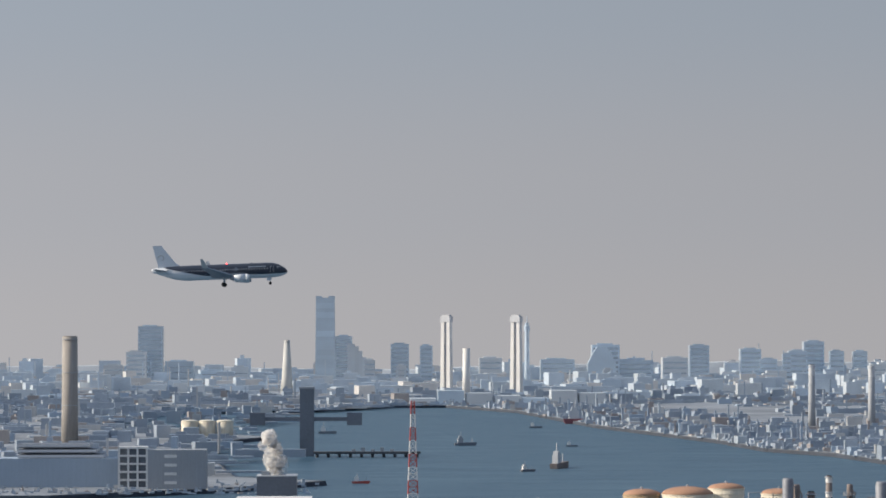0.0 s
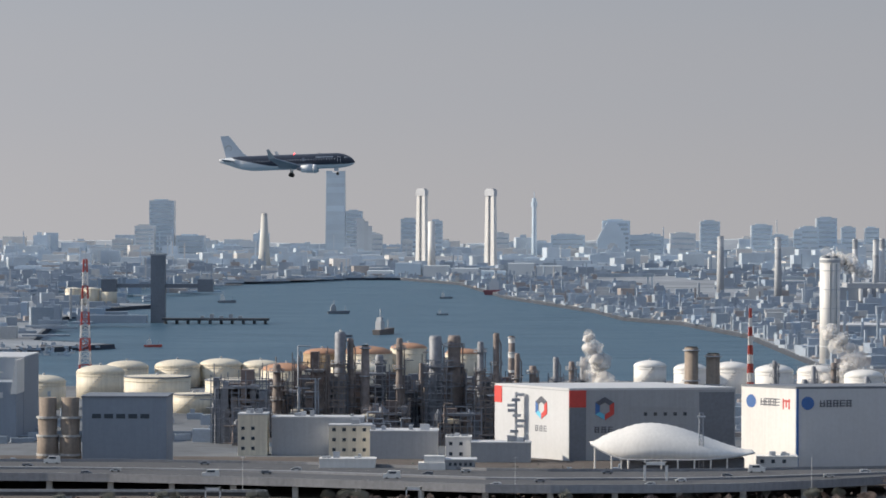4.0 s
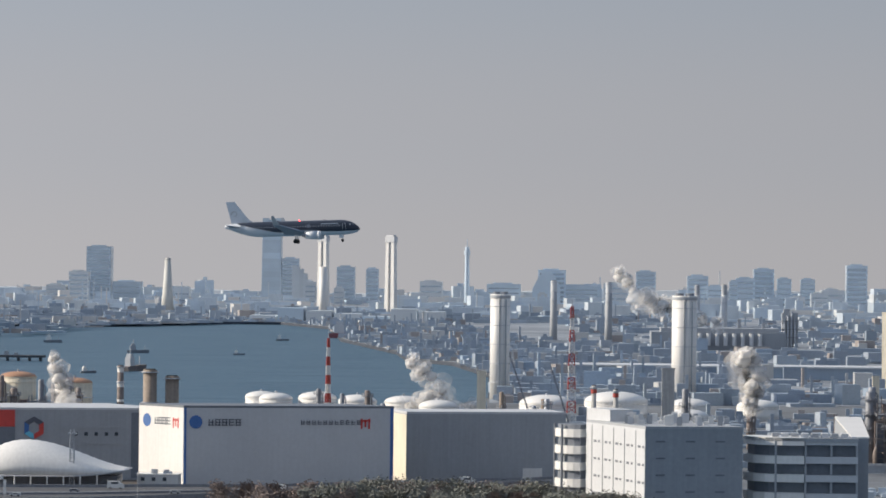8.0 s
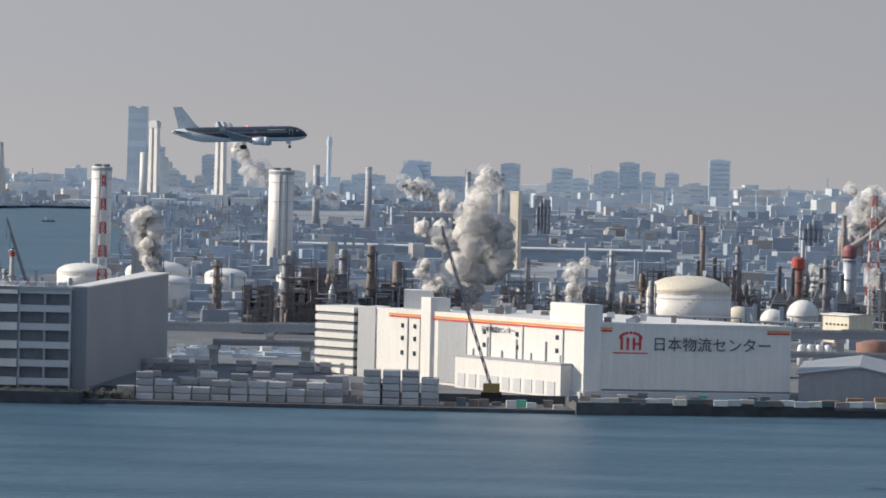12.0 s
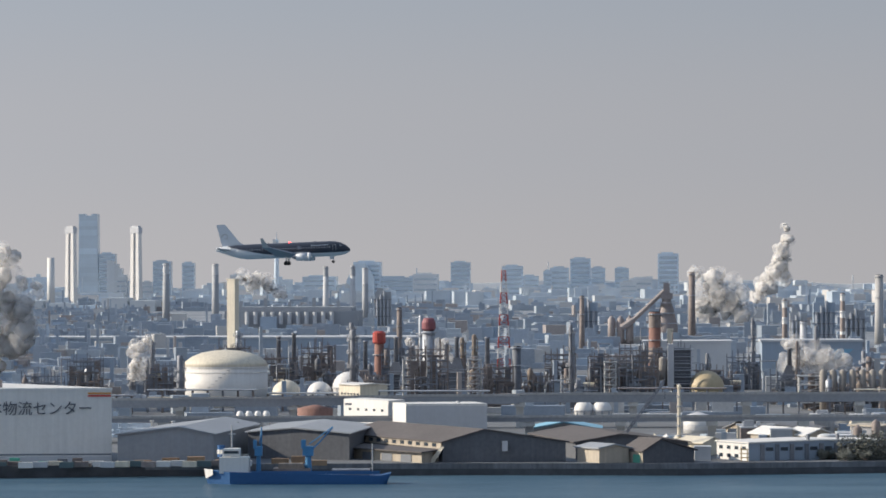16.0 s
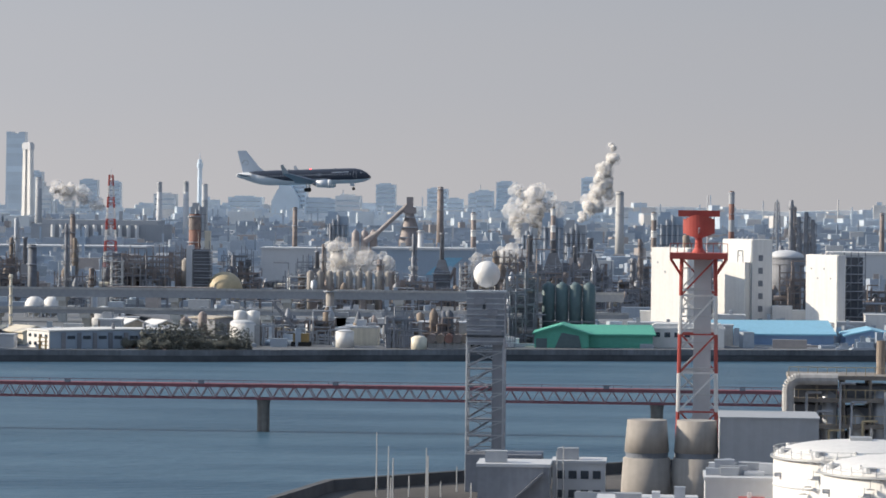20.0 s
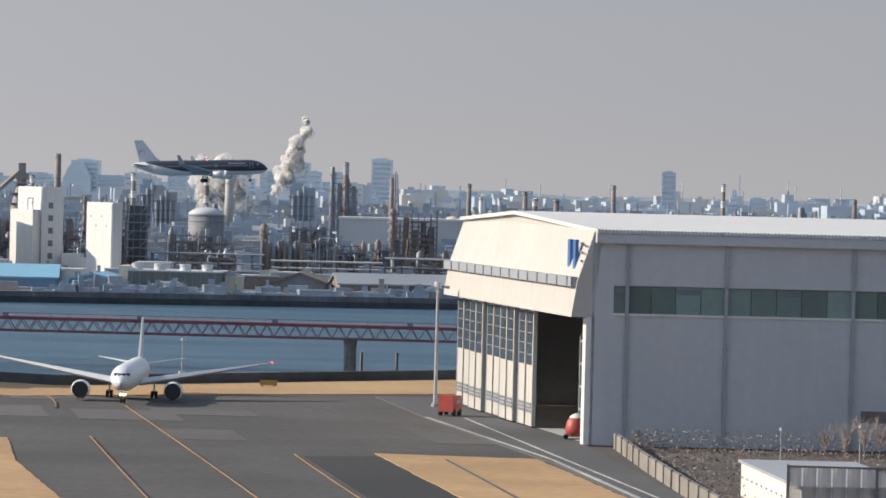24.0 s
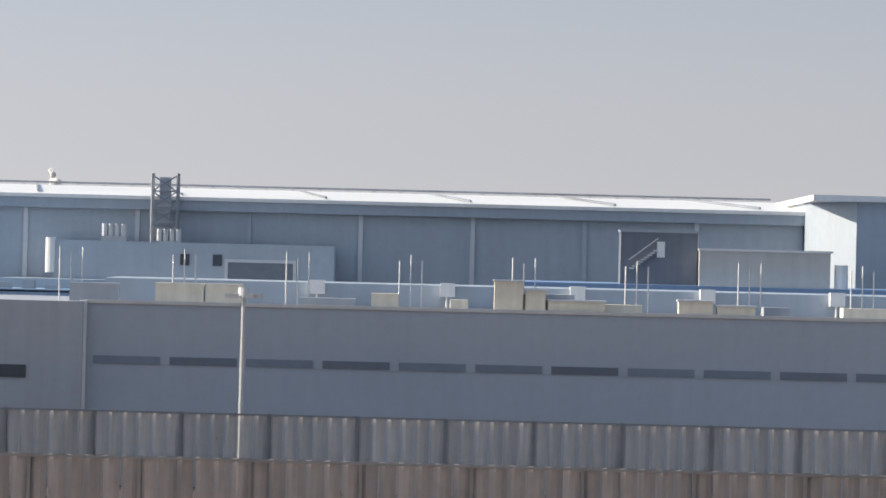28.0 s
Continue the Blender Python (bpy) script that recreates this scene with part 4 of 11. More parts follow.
def plant_box():
    p = thing("rooftop_plant_room", 951.8, 347.0, 14.6, label="white panelled plant enclosure on a raised roof deck", category="plant room")
    part("support", G().box(0.6, 1.2, 0.5, 1.1, 0, 2.1).box(16, 16.6, 0.5, 1.1, 0, 2.1).box(8.6, 9.2, 0.5, 1.1, 0, 2.1).box(1, 17, 1.5, 4, 0, 1.2), GREY, p)
    part("deck", G().box(0, 17.7, 0, 5, 2.1, 2.45), PALE, p)
    for x0, x1, m in ((5.0, 8.7, WHITE), (8.8, 12.2, WHITE), (12.6, 17.3, PALE)):
        part("panel", G().box(x0, x1, 0.6, 1.0, 2.45, 6.1), m, p)
    part("edge_panel", G().box(4.8, 5.3, 0.3, 3.4, 2.45, 6.2), WHITE, p)
    part("edge_panel", G().box(12.2, 12.6, 0.3, 3.4, 2.45, 6.2), WHITE, p)
    st = G()
    for k in range(10):
        st.box(9.0 + k * 0.3, 9.4 + k * 0.3, 0.1, 0.5, 1.0 + k * 0.18, 1.15 + k * 0.18)
    part("stair", st, GALV, p)
    for x in (4.0, 4.4):
        part("flue", G().cyl(x, 0.4, 2.45, 3.9, 0.16, n=10), WHITE, p)


plant_box()


def roof_block():
    p = thing("rooftop_block", 988.0, 352.8, 3.0, label="long pale rooftop block with white cylinder vents", category="roof block")
    part("block", G().box(0, 27.5, 0, 3.3, 13.4, 17.2), HANGARBLUE, p, "pale blue-grey clad block")
    part("lower_block", G().box(-4.5, 30, -6, 3.2, 0, 13.4), HANGARBLUE, p)
    part("end_cylinder", G().cyl(-0.4, 0.2, 14.0, 17.4, 0.5, n=12), WHITE, p)
    for x in (12.4, 15.6):
        part("window", G().box(x, x + 0.9, -0.12, 0.0, 15.0, 16.1), GLASS, p)
    part("frame_window", G().box(17.0, 23.6, -0.2, 0.0, 13.6, 15.4), DARKGREY, p)
    part("frame", G().box(16.8, 23.8, -0.3, -0.1, 15.4, 15.7).box(16.8, 17.1, -0.3, -0.1, 13.4, 15.4).box(23.5, 23.8, -0.3, -0.1, 13.4, 15.4), PALE, p)
    for bx, z in ((4.8, 17.6), (10.2, 17.2)):
        for k in range(4):
            part("vent_cylinder", G().cyl(bx + k * 0.62, 1.0, z, z + 1.3, 0.29, n=10), GALV, p, "shiny white vent cylinder")
        part("vent_base", G().box(bx - 0.3, bx + 2.2, 0.6, 1.4, 17.2, z + 0.1), GREY, p)
    lat = G()
    for x in (9.3, 11.8):
        for y in (1.6, 3.0):
            lat.rod((x, y, 13.4), (x, y, 24.0), 0.12, 5)
    for k in range(6):
        z = 14.2 + k * 1.6
        lat.rod((9.3, 1.6, z), (11.8, 1.6, z), 0.1, 4).rod((9.3, 1.6, z), (11.8, 1.6, z + 1.6), 0.09, 4).rod((11.8, 1.6, z), (9.3, 1.6, z + 1.6), 0.09, 4).box(9.4, 11.7, 1.7, 2.9, z, z + 0.1)
    part("lattice_stair", lat, DARKSTEEL, p, "dark lattice stair tower up to the roof")
    part("duct", G().box(10.0, 11.1, 1.9, 2.7, 17.2, 23.6), STEEL, p)


roof_block()


def bolted_mast():
    m = thing("floodlight_mast", 981.7, 332.0, 3.0, label="white lattice mast with a wide top platform", category="lattice mast")
    leg = G()
    w0, w1 = 1.9, 1.35
    for sx in (-1, 1):
        for sy in (-1, 1):
            leg.rod((sx * w0, sy * w0, 0), (sx * w1, sy * w1, 20.5), 0.14, 6)
    part("leg_frame", leg, GALV, m)
    for k in range(9):
        z0, z1 = k * 2.28, (k + 1) * 2.28
        a, b = w0 + (w1 - w0) * z0 / 20.5, w0 + (w1 - w0) * z1 / 20.5
        br = G()
        for sy in (-1, 1):
            br.rod((-a, sy * a, z0), (b, sy * b, z1), 0.08, 5).rod((a, sy * a, z0), (-b, sy * b, z1), 0.08, 5).rod((-b, sy * b, z1), (b, sy * b, z1), 0.08, 5)
        for sx in (-1, 1):
            br.rod((sx * a, -a, z0), (sx * b, b, z1), 0.08, 5)
        tagged(part("brace", br, GALV, m), kind="stuff")
    part("ladder_shaft", G().box(-0.28, 0.28, -0.3, 0.3, 0, 21), BLUEGREY, m, "blue-grey ladder shaft")
    part("bracket", G().turned(0, 0, [(1.2, 20.4), (3.2, 21.3)], 8), GALV, m)
    part("platform", G().box(-3.45, 3.45, -1.6, 1.6, 21.3, 21.7), GALV, m)
    rl = G()
    for k in range(12):
        x = -3.4 + k * 0.618
        rl.rod((x, -1.55, 21.7), (x, -1.55, 22.8), 0.05, 4)
    rl.rod((-3.4, -1.55, 22.8), (3.4, -1.55, 22.8), 0.05, 4)
    part("railing", rl, GALV, m)
    for k in range(6):
        part("floodlight", G().box(-3.2 + k * 1.2, -2.4 + k * 1.2, -1.9, -1.6, 21.9, 22.5), WHITE, m)
    part("aerial", G().rod((0.1, 0, 21.7), (0.1, 0, 24.6), 0.06, 5).ball(0.1, 0, 24.5, 0.16, 8), STEEL, m)
    part("base_block", G().box(-3.2, 6.0, -3, 3, 0, 2.6), PALE, m, "low white base building")


bolted_mast()


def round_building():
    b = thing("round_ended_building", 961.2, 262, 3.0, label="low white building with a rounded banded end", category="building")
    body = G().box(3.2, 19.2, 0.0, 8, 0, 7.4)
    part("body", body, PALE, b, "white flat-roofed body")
    # end made whiter than the body to show sun on it
    part("rounded_end", G().cyl(3.2, 4.0, 0, 7.6, 3.98, n=32), WHITE, b, "rounded end in a whiter sunlit tone")
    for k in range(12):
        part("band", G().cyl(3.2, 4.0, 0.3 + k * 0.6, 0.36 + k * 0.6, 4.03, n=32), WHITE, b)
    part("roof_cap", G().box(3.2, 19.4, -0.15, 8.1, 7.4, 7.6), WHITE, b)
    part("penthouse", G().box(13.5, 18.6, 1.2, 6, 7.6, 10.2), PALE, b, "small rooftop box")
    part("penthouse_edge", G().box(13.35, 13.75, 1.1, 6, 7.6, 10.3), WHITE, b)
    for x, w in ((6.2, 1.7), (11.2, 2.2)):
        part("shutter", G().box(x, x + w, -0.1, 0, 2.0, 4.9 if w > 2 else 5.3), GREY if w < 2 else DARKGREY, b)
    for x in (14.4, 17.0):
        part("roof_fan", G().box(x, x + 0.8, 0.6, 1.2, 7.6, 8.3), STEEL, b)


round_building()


RIBBON = mat("blue_grey_ribbon_glass", (0.15, 0.18, 0.225), 0.35, vary=0.1, piece=0.3)


def long_grey_block():
    b = thing("long_workshop", 995.5, 250.5, 3.0, 2.4, label="long grey workshop with a thin ribbon of windows", category="workshop")
    part("front_left", G().box(0, 8.5, 0, 24, 0, 12.8), GREY, b, "grey clad front block")
    part("long_wall", G().box(8.5, 84, 0.9, 24, 0, 12.7), WORKSHOPGREY, b, "long plain grey wall")
    part("corner_post", G().box(8.2, 8.7, 0.3, 0.95, 0, 12.9), WHITE, b)
    part("side_lower", G().box(-3.4, -0.02, 2, 17, 0, 8.6), GREY, b, "grey lower wing")
    part("side_upper", G().box(-1.3, -0.02, 1.0, 8, 8.6, 12.8), GREY, b)
    part("coping", G().box(8.5, 84, 0.8, 1.2, 12.7, 12.95), GALV, b)
    part("blue_mark", G().box(-1.38, -1.3, 3.0, 4.5, 10.6, 11.7), SIGNBLUE, b, "small blue square panel")
    part("front_window", G().box(2.6, 4.6, -0.08, 0, 7.4, 8.3), GLASS, b)
    for k in range(14):
        x = 9.2 + k * 5.35
        part("ribbon_window", G().box(x, x + 4.7, 0.82, 0.9, 8.5, 9.05), RIBBON, b)
    rnd = random.Random(5)
    for k in range(14):
        x = 6 + k * 5.4 + rnd.random() * 2
        w = 1.2 + rnd.random() * 3
        part("roof_unit", G().box(x, x + w, 3, 5, 12.7, 13.3 + rnd.random() * 1.0), CREAM if k % 3 else GREY, b, "cream rooftop unit")
    for k in range(26):
        x = 6.5 + (k // 3) * 8.0 + (k % 3) * 0.8
        part("roof_pole", G().rod((x, 3.2, 12.7), (x, 3.2, 16.6 - 0.4 * (k % 2)), 0.055, 5), GALV, b, "thin white pole")
    for x0, x1, z1 in ((37.2, 39.2, 14.9), (39.4, 40.8, 14.3), (41.0, 45.0, 13.6), (50.2, 52.6, 13.8), (52.9, 55.6, 13.5)):
        part("roof_cabinet", G().box(x0, x1, 1.6, 2.9, 12.95, z1), CREAM, b, "cream rooftop cabinet")
        part("cabinet_lid", G().box(x0 - 0.1, x1 + 0.1, 1.5, 3.0, z1, z1 + 0.12), PALE, b)
    part("lower_roof_block", G().box(9, 84, 12, 26, 12.7, 14.4), HANGARBLUE, b)
    for k in range(5):
        x = 24 + k * 9.5
        part("white_fan", G().box(x, x + 1.1, 11, 12, 13.6, 14.6).rod((x + 0.5, 11.5, 12.7), (x + 0.5, 11.5, 13.7), 0.08), WHITE, b)
    return b


long_grey_block()


TOWERDARK = mat("dark_blue_grey_lift_block", (0.155, 0.17, 0.20), 0.7, vary=0.1, streak=0.08)


def dark_tower():
    b = thing("dark_roof_tower", 1042.8, 320, 3.0, label="dark blue-grey lift tower with an outside stair", category="roof tower")
    part("block", G().box(0, 6.8, 0, 8, 0, 19.1), TOWERDARK, b, "dark blue-grey lift block")
    part("roof_edge", G().box(-0.1, 6.9, -0.1, 8, 19.1, 19.3), GREY, b)
    part("door", G().box(3.2, 3.9, -0.1, 0, 16.9, 18.3), WHITE, b)
    st = G()
    for k in range(9):
        st.box(0.8 + k * 0.26, 1.2 + k * 0.26, -0.5, -0.02, 15.8 + k * 0.2, 15.95 + k * 0.2)
    part("stair", st.rod((0.7, -0.5, 16.6), (3.3, -0.5, 18.6), 0.06, 4), GALV, b)
    part("podium", G().box(-10, 30, -4, 14, 0, 14.5), BLUE, b, "blue banded lower block")
    part("plant_box", G().box(6.9, 18.4, -2.0, 4, 14.5, 17.6), HANGARCREAM, b, "pale plant enclosure on the roof")
    part("plant_box_cap", G().box(6.8, 18.6, -2.1, 4.1, 17.6, 17.8), WHITE, b)
    part("white_cylinder", G().cyl(19.4, -1.5, 14.5, 16.6, 0.6, n=12), WHITE, b)


dark_tower()


# ---- airport: blast fences ----
def blast_fence(x0, x1, y, z0, z1, rails, bay, pitch, material, name_label):
    f = thing("blast_fence", x0, y, z0, label=name_label, category="fence")
    h = z1 - z0
    n = int((x1 - x0) / bay)
    post = G().box(-0.09, 0.09, -0.27, 0.10, 0, h + 0.06).mesh("post", POSTDARK)
    m = round(bay / pitch)
    w = bay / m
    # one folded sheet: two slopes, a flat and a fold
    sheet = G().prism([(0.02, 0.0), (w * 0.30, -0.16), (w * 0.62, -0.16), (w - 0.08, 0.0), (w - 0.08, 0.03), (w * 0.62, -0.13), (w * 0.30, -0.13), (0.02, 0.025)], 0.1, h).mesh("slat", material)
    bar = G().box(0, bay, -0.34, -0.27, -0.07, 0.07).mesh("rail", POSTDARK)
    brace = G().rod((0, 0.15, h * 0.8), (0, 2.4, 0), 0.07, 5).mesh("brace", POSTDARK)
    for k in range(n):
        part("post", post, POSTDARK, f).location = (k * bay, 0, 0)
        part("brace", brace, POSTDARK, f).location = (k * bay, 0, 0)
        for z in rails:
            part("rail", bar, POSTDARK, f).location = (k * bay, 0, z - z0)
        for q in range(m):
            part("slat", sheet, material, f).location = (k * bay + q * w, 0, 0)
    return f


FENCE = mat("pierced_grey_fence_sheet", (0.52, 0.48, 0.445), 0.6, vary=0.10, streak=0.12, piece=0.14)
FENCED = mat("pierced_brown_grey_fence_sheet", (0.325, 0.31, 0.312), 0.7, vary=0.12, streak=0.12, piece=0.12)
see_through(FENCE, 0.52, 0), see_through(FENCED, 0.38, 0)
POSTDARK = mat("dark_grey_fence_steel", (0.20, 0.21, 0.23), 0.6, 0.3, vary=0.15)
blast_fence(902.2, 1078, 237, 3.0, 8.9, (3.8, 5.9, 8.85), 5.8, 0.967, FENCE, "tall weathered grey pierced-sheet blast fence on steel posts")
blast_fence(912.4, 1078, 195, 3.0, 8.4, (5.4, 8.3), 6.0, 1.0, FENCED, "darker brown-grey pierced-sheet blast fence before the grass strip")


# ---- airport: poles, shed, truck, shrubs ----
def light_pole(x, y, z, h, heads, label="tall slim galvanised light pole with a cluster head"):
    p = thing("light_pole", x, y, z, label=label, category="light pole", group="airport light poles")
    part("shaft", G().rod((0, 0, 0), (0, 0, h), 0.22 if h > 9 else 0.07, 10, 0.13 if h > 9 else 0.04), GALV, p)
    q = 1.0 if h > 9 else 0.35
    part("head", G().cyl(0, 0, h - 0.25 * q, h + 0.45 * q, 0.42 * q, 0.36 * q, 12), PALE, p)
    for k in range(heads):
        a = math.pi * 2 * k / heads
        cx, cy = q * math.cos(a), q * math.sin(a)
        part("lamp", G().rod((0, 0, h - 0.2 * q), (cx, cy, h - 0.1 * q), 0.06 * q, 5).box(cx - 0.25 * q, cx + 0.25 * q, cy - 0.2 * q, cy + 0.2 * q, h - 0.25 * q, h + 0.05), GALV, p)
    part("footing", G().cyl(0, 0, -0.05, 0.35, 0.4, n=10), CONCRETE, p)


light_pole(921.1, 238.5, 2.9, 13.1, 6)
light_pole(968.0, 240.0, 2.9, 13.3, 6)
light_pole(1016.0, 241.0, 2.9, 13.8, 6)
light_pole(959.1, 132.0, 2.9, 11.7, 6)
light_pole(873.3, 384.0, 3.0, 12.9, 3)
for x, y in ((815.9, 407.0), (842.8, 414.6)):
    light_pole(x, y, 4.05 if x > 830 else 2.9, 4.0, 2, "short light pole by the seawall")
for k in range(11):
    x = 906 + k * 6.1
    light_pole(x, 312 - (k % 3) * 9, 2.9, 3.4 + (k % 2), 1, "short lamp post in the planted strip")


def van():
    v = thing("red_service_truck", 875.4, 369.5, 3.05, 70, label="small boxy red service truck by the hangar", category="truck")
    part("body", G().side([(-1.2, 0.45), (1.2, 0.45), (1.2, 1.7), (1.0, 2.05), (-1.2, 2.1)], -0.8, 0.8), RED, v)
    part("windscreen", G().box(1.19, 1.24, -0.65, 0.65, 1.25, 1.75), GLASS, v)
    part("side_window", G().box(-0.2, 0.9, -0.84, -0.8, 1.25, 1.75), GLASS, v)
    part("bumper", G().box(1.18, 1.3, -0.75, 0.75, 0.4, 0.65), DARKSTEEL, v)
    for x in (-0.75, 0.75):
        for y in (-0.72, 0.72):
            part("wheel", G().rod((x, y - 0.12, 0.36), (x, y + 0.12, 0.36), 0.36, 12), TYRE, v)


van()
part_van = thing("covered_engine", 888.2, 340.0, 3.05, label="red-covered engine on a trolley at the hangar door", category="engine cover")
part("cover", G().turned(0.2, 0, [(0.95, 0.35), (1.1, 0.9), (0.95, 1.7), (0.5, 2.2), (0.06, 2.4)], 18), RED, part_van, "red fabric engine cover", True)
part("white_band", G().turned(0.2, 0, [(0.75, 2.0), (0.52, 2.26), (0.1, 2.44)], 18), WHITE, part_van)
part("trolley", G().box(-1.0, 1.3, -0.8, 0.8, 0.25, 0.42), DARKSTEEL, part_van)
for x in (-0.8, 1.1):
    part("wheel", G().rod((x, -0.95, 0.24), (x, -0.75, 0.24), 0.24, 12), TYRE, part_van)

WALLGREY = mat("stained_grey_brown_wall", (0.30, 0.275, 0.25), 0.9, vary=0.22, streak=0.25, bump=0.2)
wall = G()
path = [(891.8, 331), (894.2, 305), (896.8, 281), (900.4, 252), (902.0, 240)]
for (xa, ya), (xb, yb) in zip(path, path[1:]):
    wall.prism([(xa, ya), (xa + 0.4, ya), (xb + 0.4, yb), (xb, yb)], 2.6, 4.3)
rw = solo("retaining_wall", wall, WALLGREY, 0, 0, label="low stained concrete wall along the service road", category="wall", kind="structure")
for (xa, ya), (xb, yb) in zip(path, path[1:]):
    for k in range(int((ya - yb) / 4.8)):
        f = (k + 0.5) * 4.8 / (ya - yb)
        x, y = xa + (xb - xa) * f, ya + (yb - ya) * f
        part("pilaster", G().box(x - 0.1, x + 0.12, y - 0.16, y + 0.16, 2.7, 4.45), WALLGREY, rw)


def shed(x, y, w, d, h, label):
    s = thing("equipment_shed", x, y, 2.9, label=label, category="shed")
    part("body", G().box(0, w, 0, d, 0, h), PALE, s)
    # white plate paints sunlight on the pale shed's end
    part("sunlit_end", G().box(-0.06, -0.01, 0.05, d - 0.05, 0, h), WHITE, s, "end wall in a sunlit white tone")
    part("roof", G().box(-0.25, w + 0.25, -0.25, d + 0.25, h, h + 0.25), GREY, s, "grey sheet roof")
    for k in range(int(w / 1.1)):
        part("roof_seam", G().box(0.4 + k * 1.1, 0.48 + k * 1.1, -0.2, d + 0.2, h + 0.25, h + 0.31), DARKGREY, s)
    part("door", G().box(w * 0.6, w * 0.6 + 1.2, -0.06, 0, 0, h * 0.7), GREY, s)


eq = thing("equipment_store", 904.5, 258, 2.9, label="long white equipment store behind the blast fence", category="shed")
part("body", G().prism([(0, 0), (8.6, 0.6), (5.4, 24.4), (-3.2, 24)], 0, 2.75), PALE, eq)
# long wall whitened over the pale body, as sun would
part("sunlit_wall", G().prism([(-0.06, 0), (0, 0), (-3.2, 24), (-3.26, 24)], 0, 2.75), WHITE, eq, "long wall in a whiter sunlit tone")
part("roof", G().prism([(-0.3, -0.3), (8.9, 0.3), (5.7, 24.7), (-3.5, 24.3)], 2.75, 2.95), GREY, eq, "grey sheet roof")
for k in range(12):
    f = (k + 0.5) / 12
    part("wall_vent", G().prism([(-3.2 * f - 0.14, 24 * f), (-3.2 * f - 0.06, 24 * f), (-3.2 * f - 0.13, 24 * f + 0.4), (-3.2 * f - 0.2, 24 * f + 0.4)], 1.55, 1.7), GREY, eq)
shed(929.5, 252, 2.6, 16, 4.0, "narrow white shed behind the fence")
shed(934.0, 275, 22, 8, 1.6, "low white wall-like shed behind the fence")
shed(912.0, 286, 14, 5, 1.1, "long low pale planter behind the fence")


def bare_shrub(x, y, h, seed):
    rnd = random.Random(seed)
    t = thing("bare_tree", x, y, 2.9, label="small leafless brown tree against the wall", category="tree", group="bare trees")
    part("trunk", G().rod((0, 0, 0), (0.1, 0, h * 0.4), 0.09, 6, 0.05), BARK, t)
    tw = G()
    for k in range(16):
        a, lean = rnd.random() * 6.28, rnd.uniform(0.15, 0.6)
        z0 = h * (0.12 + 0.3 * rnd.random())
        p = Vector((0.03 * math.cos(a), 0.03 * math.sin(a), z0))
        q = p + Vector((lean * math.cos(a), lean * math.sin(a), 0.75)).normalized() * h * rnd.uniform(0.35, 0.6)
        tw.rod(p, q, 0.035, 3, 0.014)
        for j in range(9):
            b = rnd.random() * 6.28
            m = p.lerp(q, 0.25 + 0.75 * rnd.random())
            e = m + Vector((0.6 * math.cos(b), 0.6 * math.sin(b), 0.35 + 0.4 * rnd.random())) * h * rnd.uniform(0.12, 0.24)
            tw.rod(m, e, 0.012, 3, 0.006)
    part("crown", tw, BARK, t)


for k in range(34):
    bare_shrub(911 + k * 1.62 + 0.6 * math.sin(k * 3.1), 329 - (k % 3) * 2.2, 3.4 + 1.6 * ((k * 7) % 5) / 5, 40 + k)

DRYSCRUB = mat("pale_dry_scrub", (0.33, 0.275, 0.25), 0.95, vary=0.2, fine=0.4, island=0.15)
rnd = random.Random(71)
g = G()
for k in range(15000):
    y = 331.0 - rnd.random() * 5.0 if k % 3 == 1 else 328 - rnd.random() * 86
    x = 893.4 + (331 - y) * 0.115 + 84 * rnd.random() ** 1.6
    c = Vector((x, y, 2.95 + rnd.random() ** 2 * (2.0 if k % 3 == 1 else 0.5 + 1.0 * max(0.0, math.sin(x * 0.4) * math.sin(y * 0.23)))))
    pts = [c + Vector((rnd.gauss(0, 1), rnd.gauss(0, 1), rnd.gauss(0, 0.7))) * 0.085 for _ in range(4)]
    g.add(pts, [(0, 1, 2), (0, 2, 3), (1, 2, 3)])
solo("scrub", g, DRYSCRUB, 0, 0, label="low dry brown scrub along the hangar wall", category="scrub", kind="stuff")


